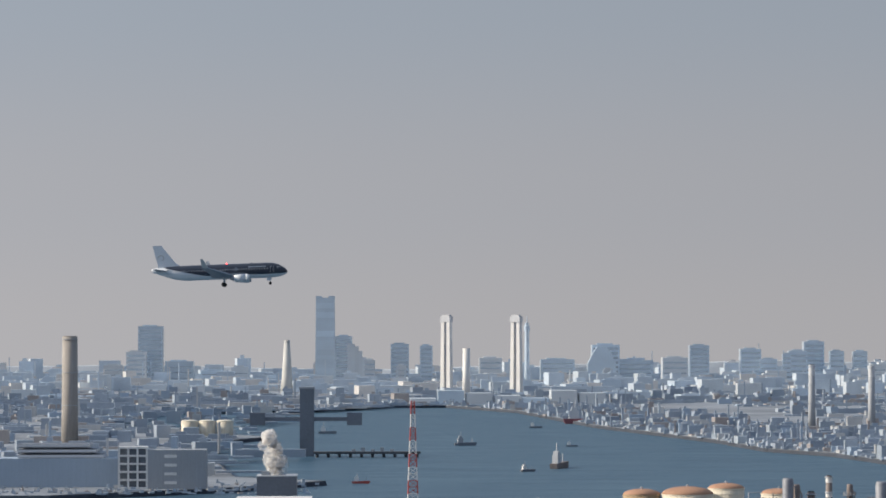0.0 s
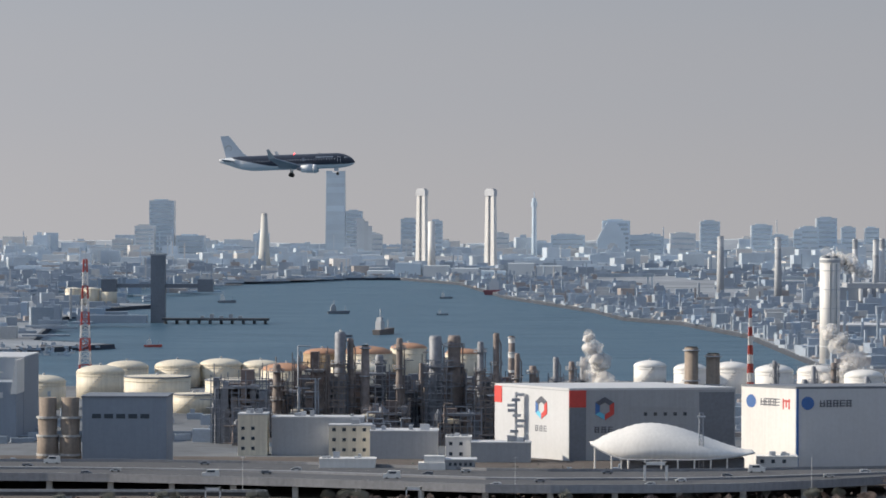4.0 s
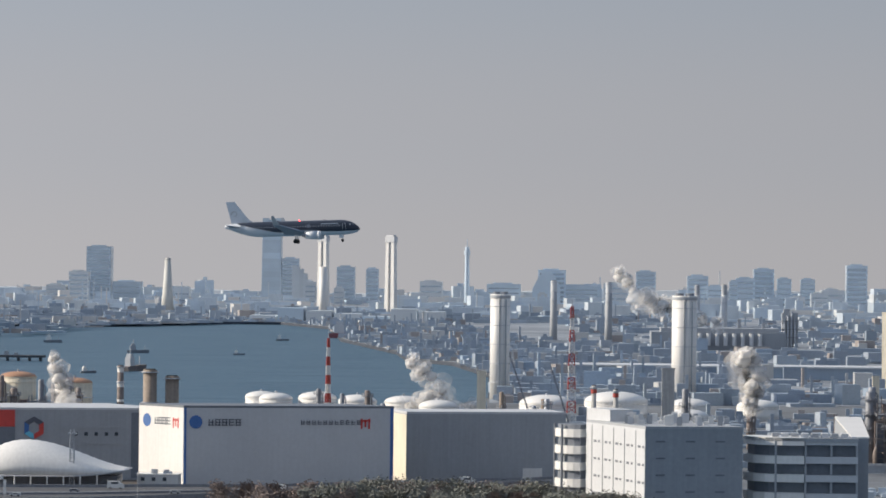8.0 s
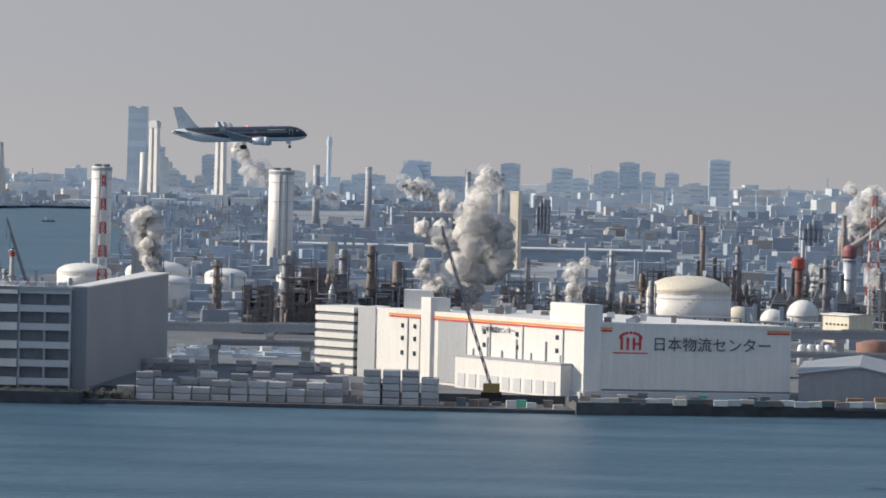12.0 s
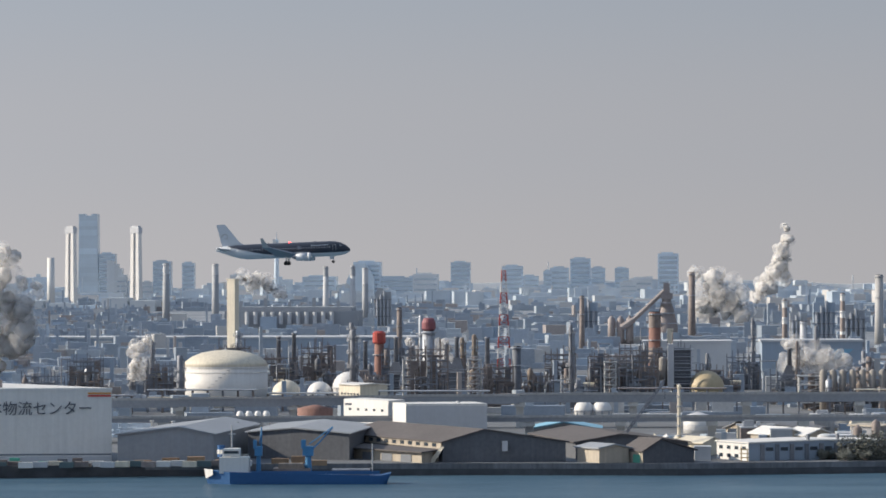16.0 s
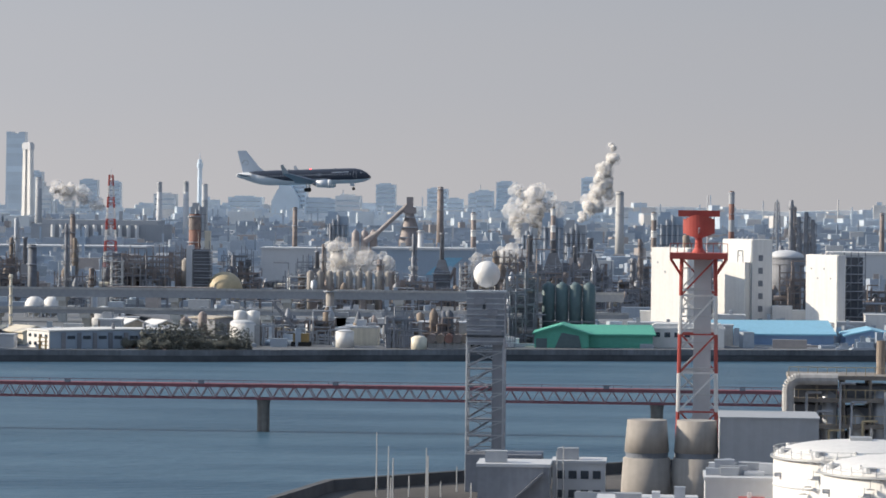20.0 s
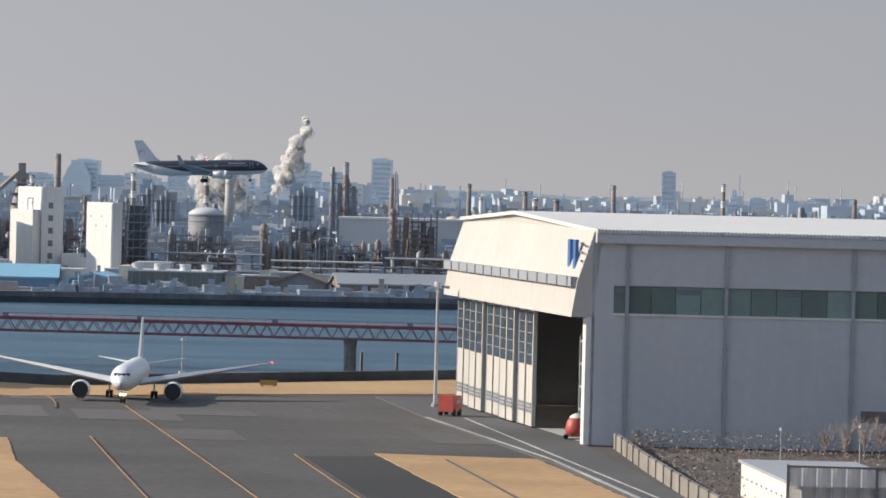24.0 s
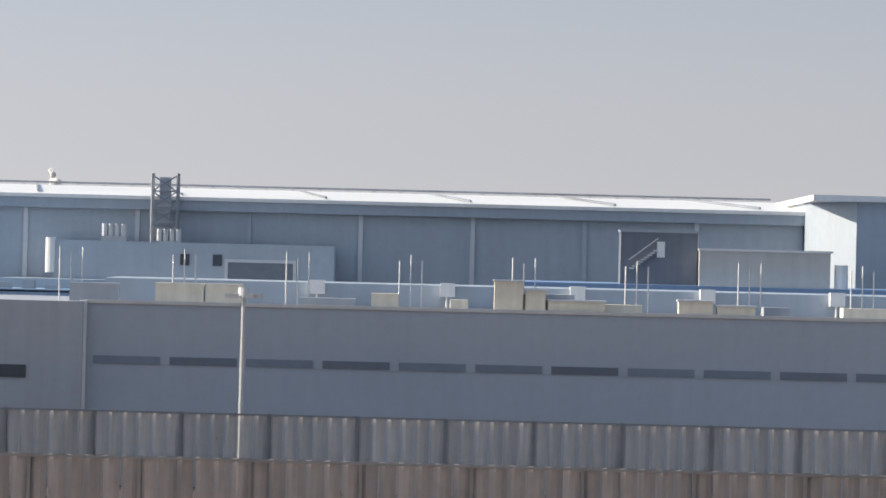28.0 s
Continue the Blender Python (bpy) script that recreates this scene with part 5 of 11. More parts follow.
# ---- white tank farm beside the seawall ----
YELLOWRAIL = mat("faded_yellow_rail_paint", (0.50, 0.42, 0.28), 0.6, vary=0.15)
def white_tank(x, y, r, h, z=2.9):
    t = thing("storage_tank", x, y, z, label="round white storage tank with domed roof and railings", category="tank", group="white tanks by the airport")
    part("shell", G().cyl(0, 0, 0, h, r, n=48), WHITE, t, smooth=True)
    part("roof", G().dome(0, 0, h, r * 1.005, r * 0.19, 48, 7), WHITE, t, "low domed white roof", True)
    part("rim_walkway", G().cyl(0, 0, h - 0.12, h + 0.03, r + 0.28, n=48), GALV, t, "narrow steel walkway round the rim")
    for z0 in (h * 0.35, h * 0.72):
        part("stiffener", G().cyl(0, 0, z0, z0 + 0.14, r + 0.08, n=48), PALE, t)
    for a in (3.5, 4.15, 5.2):
        part("manhole", G().cyl(r * 0.93 * math.cos(a), r * 0.93 * math.sin(a), h + 0.1, h + 0.75, 0.42, n=10), GREY, t, "grey hatch on the roof rim")
        part("wall_box", G().box((r + 0.2) * math.cos(a) - 0.28, (r + 0.2) * math.cos(a) + 0.28, (r + 0.2) * math.sin(a) - 0.3, (r + 0.2) * math.sin(a) + 0.1, h * 0.82, h * 0.86), PALE, t)
    gate = G()
    for e in (-0.7, 0.7):
        gate.rod((r + 0.2, e, h - 0.1), (r + 0.2, e, h + 1.3), 0.05, 4).rod((r - 1.2, e, h), (r - 1.2, e, h + 1.3), 0.05, 4).rod((r - 1.2, e, h + 1.3), (r + 0.2, e, h + 1.3), 0.04, 4).rod((r - 1.2, e, h + 0.7), (r + 0.2, e, h + 0.7), 0.04, 4)
    part("gate_rails", gate.rod((r + 0.2, -0.7, h + 1.3), (r + 0.2, 0.7, h + 1.3), 0.04, 4), YELLOWRAIL, t, "faded yellow landing rails")
    rail = G()
    m = 40
    for k in range(m):
        a, b = 2 * math.pi * k / m, 2 * math.pi * (k + 1) / m
        pa, pb = (r * math.cos(a), r * math.sin(a)), (r * math.cos(b), r * math.sin(b))
        rail.rod((*pa, h), (*pa, h + 0.75), 0.035, 4)
        for zz in (0.4, 0.75):
            rail.rod((*pa, h + zz), (*pb, h + zz), 0.028, 4)
    part("railing", rail, GALV, t)
    cage = G()
    for k in range(14):
        a = math.pi * (1.08 + 0.30 * k / 14)
        rr = r + 0.35
        cage.box(rr * math.cos(a) - 0.3, rr * math.cos(a) + 0.3, rr * math.sin(a) - 0.15, rr * math.sin(a) + 0.15, h * (k + 0.5) / 14, h * (k + 0.5) / 14 + 0.1)
        cage.rod((rr * math.cos(a), rr * math.sin(a), h * (k + 0.5) / 14), (rr * math.cos(a), rr * math.sin(a), h * (k + 0.5) / 14 + 0.8), 0.03, 4)
    part("stair", cage, GALV, t)
    top = G().box(-0.9, 0.9, -0.9, 0.9, h + r * 0.17, h + r * 0.19 + 0.25)
    for sx in (-0.9, 0.9):
        for sy in (-0.9, 0.9):
            top.rod((sx, sy, h + r * 0.17), (sx, sy, h + r * 0.19 + 1.0), 0.04, 4)
    part("top_platform", top, GALV, t)
    for k in range(10):
        a = 2 * math.pi * k / 10 + 0.2
        part("vent", G().cyl(r * 0.9 * math.cos(a), r * 0.9 * math.sin(a), h + 0.2, h + 0.85, 0.16, n=8), WHITE, t)


for x, y, h in ((787.0, 304, 11.2), (790.4, 285, 11.4), (793.5, 267, 11.6), (796.8, 241, 10.5), (800.1, 214, 12.4), (756.7, 308, 8.9), (760.0, 291, 8.9), (765.2, 267, 9.4), (770.0, 240, 10.9)):
    white_tank(x, y, 7.38, h)


# ---- towers by the shore ----
def lattice(g, w0, w1, z0, z1, n, r):
    for k in range(n):
        za, zb = z0 + (z1 - z0) * k / n, z0 + (z1 - z0) * (k + 1) / n
        a, b = w0 + (w1 - w0) * k / n, w0 + (w1 - w0) * (k + 1) / n
        for sx, sy, tx, ty in ((-1, -1, 1, -1), (1, -1, 1, 1), (1, 1, -1, 1), (-1, 1, -1, -1)):
            g.rod((sx * a, sy * a, za), (sx * b, sy * b, zb), r, 6)
            g.rod((sx * a, sy * a, za), (tx * b, ty * b, zb), r * 0.6, 4)
            g.rod((sx * b, sy * b, zb), (tx * b, ty * b, zb), r * 0.6, 4)
    return g


TOWERGREY = mat("blue_grey_tower_cladding", (0.265, 0.285, 0.325), 0.65, vary=0.14, streak=0.1)


def radome_tower():
    t = thing("radome_tower", 721.4, 376, 2.9, label="grey lattice tower with a white ball radome on top", category="tower")
    part("lattice_shaft", lattice(G(), 1.9, 1.9, 0, 16, 11, 0.12), STEEL, t)
    part("cable_shaft", G().box(0.7, 1.75, -1.2, 1.2, 0, 15.2), TOWERGREY, t, "grey clad cable shaft")
    stair = G()
    for k in range(9):
        z = 0.6 + 1.75 * k
        stair.rod((-1.8, -0.8, z), (0.6, -0.8, z + 1.5), 0.14, 4).box(-1.9, 0.7, -1.2, 1.2, z + 1.5, z + 1.6)
    tagged(part("stair", stair, DARKSTEEL, t, "dark zigzag stair"), kind="stuff")
    part("equipment_floor", G().box(-1.95, 1.95, -2.0, 2.0, 15.2, 20.6), TOWERGREY, t, "louvred blue-grey cabin below the radome")
    for k in range(9):
        part("louvre", G().box(-2.0, 2.0, -2.1, -2.0, 15.5 + k * 0.56, 15.62 + k * 0.56), STEEL, t)
    for x0, z0 in ((-1.7, 17.3), (0.2, 18.2), (-1.2, 19.4), (0.6, 16.2)):
        part("cable_tray", G().box(x0, x0 + 1.1, -2.2, -2.0, z0, z0 + 0.75), DARKSTEEL, t)
    part("cabin_seam", G().box(-1.95, 1.95, -2.1, -2.0, 16.0, 16.3).box(1.1, 1.95, -2.08, -2.0, 16.3, 18.4), DARKGREY, t)
    part("cabin_window", G().box(-0.3, 0.0, -2.1, -2.0, 18.9, 19.6), GLASS, t)
    part("platform", G().box(-2.1, 2.1, -2.1, 2.1, 20.6, 20.8), STEEL, t)
    part("radome", G().ball(0, 0, 22.5, 1.4, 24), WHITE, t, "white ball radome", True)
    for k in range(4):
        part("railing", G().rod((-2.2 + 1.46 * k, -2.2, 20.8), (-2.2 + 1.46 * k, -2.2, 21.8), 0.04, 4), GALV, t)
    part("base_house", G().box(-1.9, 6, -3, 3, 0, 3.9), TOWERGREY, t, "low grey equipment house")


radome_tower()


def radar_tower():
    t = thing("radar_tower", 743.4, 375, 2.9, label="red and white lattice radar tower with a red turning radar", category="tower")
    zs = [0, 4.2, 8.6, 12.6, 16.6, 20.6, 24.4]
    for k, (a, b) in enumerate(zip(zs, zs[1:])):
        tagged(part("tower_section", lattice(G(), 2.1 - 0.06 * k, 2.04 - 0.06 * k, a, b, 1, 0.2), RED if k % 2 else WHITE, t, "red section" if k % 2 else "white section"), kind="stuff")
    part("cable_shaft", G().box(-0.45, 1.35, -0.7, 0.7, 0, 24.4), PALE, t, "pale clad cable shaft")
    stair = G()
    for k in range(11):
        z = 0.5 + 2.1 * k
        stair.rod((-1.6, -0.5, z), (0.2, -0.5, z + 1.8), 0.11, 4).box(-1.7, 0.25, -0.9, 0.9, z + 1.85, z + 1.95)
    part("stair", stair, GALV, t)
    part("platform", G().box(-3.0, 3.0, -3.0, 3.0, 24.4, 25.0), RED, t, "red top platform")
    rl = G()
    for k in range(9):
        rl.rod((-2.95 + k * 0.737, -2.95, 25), (-2.95 + k * 0.737, -2.95, 26), 0.05, 4)
    part("railing", rl.rod((-2.95, -2.95, 26), (2.95, -2.95, 26), 0.05, 4), RED, t)
    for sx in (-1, 1):
        part("platform_brace", G().rod((sx * 1.75, -1.75, 22.6), (sx * 2.9, -2.9, 24.4), 0.12, 5).rod((sx * 1.75, 1.75, 22.6), (sx * 2.9, 2.9, 24.4), 0.12, 5), RED, t)
    part("pedestal", G().turned(0, 0, [(0.8, 25), (0.42, 25.5), (0.36, 26.6)], 14), RED, t)
    turning = part("antenna", G().cyl(0, 0, 26.5, 26.9, 0.45, n=12).box(-0.2, 0.2, 0.0, 0.9, 26.6, 28.9), RED, t, "red turning radar antenna")
    dish = G()
    for k in range(10):
        u0, u1 = -1.65 + 0.33 * k, -1.32 + 0.33 * k
        y0, y1 = 0.28 * u0 * u0 - 0.75, 0.28 * u1 * u1 - 0.75
        h0 = 1.2 - 0.16 * max(abs(u0), abs(u1)) ** 2
        dish.prism([(u0, y0), (u1, y1), (u1, y1 + 0.1), (u0, y0 + 0.1)], 27.75 - h0, 27.75 + h0)
    part("reflector", dish, RED, turning, "curved red mesh reflector")
    part("beam_panel", G().box(-2.15, 2.15, -0.2, 0.15, 28.75, 29.4), RED, turning, "flat red panel above the reflector")
    part("feed_arm", G().rod((0, -0.6, 27.0), (0, -1.7, 27.6), 0.09, 5), STEEL, turning)
    part("aerial", G().rod((0.9, 2.6, 25), (0.9, 2.6, 30.9), 0.07, 5), STEEL, t)
    for k in range(8):
        part("rung_stage", G().box(-1.9, 1.9, -1.9, -1.75, 2.2 + k * 2.7, 2.34 + k * 2.7), GALV, t)
    return turning


antenna = radar_tower()


def silo_house():
    b = thing("power_house", 737.0, 343, 2.9, label="grey block with two rounded brown concrete silos", category="power house")
    for k, x in enumerate((1.4, 6.1)):
        s = part("silo", G().turned(x, 0, [(2.6, 0), (2.24, 6.0), (1.9, 6.05), (1.98, 6.5), (2.12, 6.55), (1.88, 9.6)], 28), SILOCON, b, "tapered grey-brown concrete silo", True)
        part("air_slot", G().turned(x, 0, [(2.0, 6.02), (2.02, 6.52)], 28), DARKGREY, s, "dark slot round the silo")
    part("block", G().box(8.3, 17.6, -1.5, 9, 0, 9.9), GREY, b, "plain grey block")
    part("parapet", G().box(8.2, 17.7, -1.6, 9, 9.9, 10.05), GREY, b)
    for k in range(3):
        part("lamp", G().box(9.5 + k * 1.5, 10.0 + k * 1.5, -1.6, -1.5, 5.6, 5.8), WHITE, b)


silo_house()


PLANTBROWN = mat("weathered_brown_plant_steel", (0.255, 0.235, 0.215), 0.75, vary=0.2, streak=0.15)


def process_plant():
    p = thing("pipework_plant", 752.0, 388, 2.9, label="brown and yellow open steel plant wrapped in large pipes", category="process plant")
    fr = G()
    for x in (1.5, 4.3, 7.2, 10.0, 12.4):
        for y in (0, 4, 8):
            fr.rod((x, y, 0), (x, y, 11.8), 0.16, 5)
    part("post_frame", fr, PLANTBROWN, p)
    for z in (3.4, 6.4, 9.2, 11.6):
        dk = G().box(1.3, 12.6, -0.3, 8.3, z - 0.25, z + 0.2)
        part("deck", dk, PLANTBROWN, p)
        part("machine_block", G().box(2.0, 6.6, 1.0, 7, z - 2.6, z - 0.6).box(7.6, 12.0, 1.4, 7, z - 2.4, z - 0.9), WORKSDARK, p)
        rl = G().rod((1.3, -0.3, z + 1.1), (12.6, -0.3, z + 1.1), 0.06, 4)
        for k in range(12):
            rl.rod((1.3 + k * 1.02, -0.3, z + 0.1), (1.3 + k * 1.02, -0.3, z + 1.1), 0.05, 4)
        part("yellow_railing", rl, YELLOWRAIL, p)
    bend = G()
    for k in range(8):
        a, b = math.pi / 2 * k / 8, math.pi / 2 * (k + 1) / 8
        bend.rod((1.6 - 1.2 * math.sin(a) + 0.8, -0.9, 10.2 + 1.4 * math.cos(a) * 0.9), (1.6 - 1.2 * math.sin(b) + 0.8, -0.9, 10.2 + 1.4 * math.cos(b) * 0.9), 0.65, 12)
    part("elbow_pipe", bend.rod((1.2, -0.9, 10.2), (1.2, -0.9, 0), 0.65, 12).rod((2.4, -0.9, 11.45), (6.5, -0.9, 11.45), 0.65, 12), CONCRETE, p, "fat pale elbow pipe")
    for k, x in enumerate((3.2, 5.7, 8.6, 11.2)):
        part("vessel", G().turned(x, 1.5, [(0.2, 1.0), (0.95, 1.5), (0.95, 7.4 + (k % 2) * 2.2), (0.2, 8.2 + (k % 2) * 2.2)], 14), STEEL if k % 2 else GALV, p, smooth=True)
    part("vent_pipe", G().cyl(11.4, 5, 11.6, 15.4, 0.5, n=12), BROWNCON, p)
    part("big_duct", G().rod((0.2, -2.2, 4.4), (13.0, -2.2, 4.4), 0.55, 12), GALV, p, "long pale horizontal duct")
    for k in range(9):
        x = 2 + k * 1.2
        part("pipe", G().rod((x, -0.6, 0), (x, -0.6, 5 + (k * 5) % 7), 0.14, 6).rod((x, -0.6, 5 + (k * 5) % 7), (x + 1.6, -0.6, 5 + (k * 5) % 7), 0.14, 6), YELLOWRAIL if k % 3 == 0 else STEEL, p)


process_plant()


def flat_block(name, x, y, w, d, h, wall, z=2.9, label="", category="building", sign=None, stripe=None, roofbits=0, seed=1, rz=0.0):
    b = thing(name, x, y, z, rz, label=label, category=category)
    part("body", G().box(0, w, 0, d, 0, h), wall, b)
    part("parapet", G().box(-0.12, w + 0.12, -0.12, d + 0.12, h, h + 0.3), PALE if wall is not WHITE else WHITE, b)
    if stripe:
        part("stripe", G().box(0, w, -0.06, 0, stripe, stripe + 0.5), DARKGREY, b)
    rnd = random.Random(seed)
    for k in range(roofbits):
        xx, ww = rnd.random() * (w - 2), 0.6 + rnd.random() * 1.8
        part("roof_unit", G().box(xx, xx + ww, d * 0.2 + 0.31 * k, d * 0.2 + 1.5 + 0.31 * k, h + 0.31, h + 0.6 + rnd.random() * 1.1), (GREY, PALE, STEEL)[k % 3], b)
    return b


b = flat_block("pump_house", 729.0, 358, 5.2, 5, 4.2, PALE, label="small two-storey pale pump house", category="pump house", roofbits=2)
for k in range(4):
    for z in (0.8, 2.7):
        part("window", G().box(0.4 + k * 1.2, 1.2 + k * 1.2, -0.06, 0, z, z + 0.8), GLASS, b)
b = flat_block("low_workshop", 721.9, 351, 7.0, 7, 4.3, TOWERGREY, label="low dark grey workshop with an outside stair", category="workshop", roofbits=2)
part("stair_flight", G().side([(3.0, 0.5), (6.4, 3.6), (6.4, 3.9), (3.0, 0.8)], -0.9, -0.1), DARKSTEEL, b)
flat_block("switch_house", 743.6, 311, 7.6, 8, 6.4, PALE, label="pale switch house crowded with roof vents", category="switch house", roofbits=9, seed=3)
b = flat_block("pipe_hut", 734.2, 320, 8.8, 6, 3.6, PALE, label="white hut with a red hatch", category="hut", roofbits=3, seed=8)
part("sign_panel", G().box(4.6, 7.6, -0.1, 0, 2.0, 2.9), WHITE, b)
part("sign_mark", G().box(4.8, 5.6, -0.14, -0.1, 2.1, 2.8), RED, b)
part("sign_bar", G().box(5.9, 7.4, -0.14, -0.1, 2.3, 2.6), SIGNDARK, b)
rc = thing("red_tank_cabin", 746.4, 302, 2.9, label="bright red steel cabin beside the switch house", category="cabin")
part("cabin", G().box(0, 2.0, 0, 2.2, 0, 5.5), RED, rc)
part("lid", G().box(-0.1, 2.1, -0.1, 2.3, 5.5, 5.65), RED, rc)
part("vent", G().cyl(0.8, 0.8, 5.65, 6.1, 0.18, n=8), GALV, rc)
yw = solo("yard_wall", G().box(0, 5.7, 0, 0.3, 0, 3.7), PALE, 731.9, 330, 2.9, label="plain pale yard wall", category="wall")
for k in range(18):
    rnd = random.Random(70 + k)
    x, y = 709 + rnd.random() * 26, 352 + rnd.random() * 22
    solo("shore_post", G().rod((0, 0, 0), (0, 0, 1.6 + rnd.random() * 5), 0.1, 6, 0.06), GALV, x, y, 2.9, label="thin steel post on the shore", category="post", group="shore posts")


# ---- red truss walkway over the water ----
PIERCON = mat("stained_pier_concrete", (0.23, 0.215, 0.195), 0.9, vary=0.25, streak=0.3)


def truss_bridge():
    b = thing("truss_jetty", 628.9, 506, 0, label="long faded red steel truss walkway on round concrete piers", category="bridge")
    span, h = 57.0, 1.75
    zb = 4.65
    web = G()
    for k in range(28):
        x0 = k * span / 28 + 1.0
        x1, xm = x0 + span / 28, x0 + span / 56
        for y in (-1.1, 1.1):
            web.rod((x0, y, zb), (xm, y, zb + h), 0.085, 4).rod((xm, y, zb + h), (x1, y, zb), 0.085, 4)
    web = web.mesh("web", PINKSTEEL)
    chords = []
    for y in (-1.1, 1.1):
        chords.append(("bottom_chord", G().box(1.0, span + 1.0, y - 0.13, y + 0.13, zb - 0.13, zb + 0.13).mesh("bottom_chord", BRICKRED)))
        chords.append(("top_chord", G().box(2.0, span + 2.0, y - 0.15, y + 0.15, zb + h - 0.18, zb + h + 0.18).mesh("top_chord", BRICKRED)))
    deck = G().box(2.0, span + 2.0, -1.3, 1.3, zb + h + 0.17, zb + h + 0.3)
    rail = G()
    for k in range(23):
        x = 2.0 + k * 2.5
        rail.rod((x, -1.25, zb + h + 0.3), (x, -1.25, zb + h + 0.78), 0.04, 4)
    rail.rod((2.0, -1.25, zb + h + 0.78), (span + 2.0, -1.25, zb + h + 0.78), 0.04, 4)
    rail, deck = rail.mesh("railing", BRICKRED), deck.mesh("deck", BRICKRED)
    lamp = G().box(-0.4, 0.4, -1.3, -0.9, zb + h + 0.3, zb + h + 0.75).mesh("lamp_box", DARKSTEEL)
    pier = G().cyl(0, 0, -4, 3.8, 0.88, n=20).cyl(0, 0, 3.8, 4.5, 0.9, 1.0, 20).mesh("pier", PIERCON)
    for k in range(10):
        for nm, me in [("web", web), ("railing", rail), ("deck", deck)] + chords:
            ob = part(nm, me, BRICKRED, b)
            ob.location = (k * span, 0, 0)
            if nm == "web":
                tagged(ob, kind="stuff")
        part("pier", pier, PIERCON, b).location = ((0, 54.7, 110.1, 172.3, 227.6, 282.5, 337.4, 392.3, 447.2, 502.1)[k], 0, 0)
        for j in range(3):
            part("lamp_box", lamp, DARKSTEEL, b).location = (k * span + 8 + j * 19, 0, 0)
    return b


truss_bridge()


# ---- boats near the airport ----
def work_barge():
    b = thing("work_barge", 615.3, 352, 0, label="green-decked work barge with an orange mast and posts", category="barge")
    part("hull", G().side([(-8, -0.4), (18, -0.4), (19, 1.2), (-9, 1.2)], -3, 3), DARKSTEEL, b)
    part("deck_load", G().box(8, 12, -2, 2, 1.2, 1.6), TEAL, b, "dull teal deck load")
    arm = G()
    for e in (-0.4, 0.4):
        arm.rod((11.5, e, 1.5), (17.5, e, 2.3), 0.12, 5).rod((11.5, e, 2.1), (17.5, e, 2.6), 0.1, 5)
    for k in range(7):
        arm.rod((11.5 + k * 0.86, -0.4, 1.5 + k * 0.11), (12.3 + k * 0.86, 0.4, 2.1 + k * 0.08), 0.07, 4)
    part("crane_arm", arm, GREENROOF, b, "green lattice crane arm")
    part("cabin", G().box(16.4, 18.4, -1.2, 1.2, 1.2, 2.5), WHITE, b)
    part("mast", G().rod((13.9, 0, 1.2), (13.9, 0, 7.6), 0.17, 8, 0.13).box(13.5, 14.3, -0.1, 0.1, 5.0, 5.2), YELLOW, b, "ochre mast")
    for x in (4.4, 7.8):
        part("spud", G().cyl(x, -1, 1.0, 2.9, 0.33, n=10), YELLOW, b)
    part("aerial", G().rod((2.3, 0, 1.2), (2.3, 0, 6.6), 0.07, 5).rod((1.4, 0, 1.2), (2.3, 0, 4.4), 0.05, 5).rod((3.0, 0, 1.2), (2.3, 0, 4.4), 0.05, 5), GALV, b)


work_barge()


def coaster():
    b = thing("small_freighter", 578, 380, 0, label="small white ship with an orange mast and striped funnel", category="ship")
    part("hull", G().side([(-9, -0.4), (17, -0.4), (18.5, 1.0), (-10, 1.0)], -2.6, 2.6), RED, b)
    part("house", G().box(7, 15, -2, 2, 1.0, 2.6), WHITE, b)
    fun = part("funnel", G().cyl(9.4, 0, 2.6, 5.0, 1.3, 1.2, 16), WHITE, b, "white funnel with red bands")
    for z in (3.2, 4.0):
        part("funnel_band", G().cyl(9.4, 0, z, z + 0.35, 1.34, n=16), RED, fun)
    part("funnel_top", G().cyl(9.4, 0, 5.0, 5.5, 1.1, n=16), TYRE, fun)
    mast = part("mast", G().rod((13.2, 0, 2.6), (13.2, 0, 7.6), 0.3, 8, 0.2), YELLOW, b, "orange mast with crosstrees")
    part("crosstree", G().box(12.0, 14.4, -0.2, 0.2, 6.8, 7.1).box(12.6, 13.8, -0.15, 0.15, 7.5, 7.7), YELLOW, mast)
    part("rail", G().box(12, 16, -2, -1.9, 2.6, 3.2), WHITE, b)


coaster()
bu = thing("channel_buoy", 654.2, 366, 0, label="orange channel buoy with a small cage top", category="buoy")
part("float", G().cyl(0, 0, -0.3, 0.4, 0.65, n=14), YELLOW, bu)
part("cage", G().turned(0, 0, [(0.4, 0.5), (0.12, 1.2), (0.14, 1.7)], 8), YELLOW, bu)
for x, y in ((863, 508), (858, 508)):
    solo("mooring_pile", G().cyl(0, 0, -3, 2.8, 0.22, n=10), RUST, x, y, 0, label="rusty mooring pile standing in the water", category="pile", group="mooring piles")


# ---- logistics buildings on the far shore ----
def poly_block(name, pts, z0, z1, material, label, category, roof=PALE):
    x, y = pts[0]
    b = thing(name, x, y, z0, label=label, category=category)
    loc = [(px - x, py - y) for px, py in pts]
    part("body", G().prism(loc, 0, z1 - z0), material, b)
    n = len(loc)
    cx, cy = sum(p[0] for p in loc) / n, sum(p[1] for p in loc) / n
    rim = [((p[0] - cx) * 1.004 + cx, (p[1] - cy) * 1.004 + cy) for p in loc]
    part("parapet", G().prism(rim, z1 - z0, z1 - z0 + 0.5), roof, b)
    return b


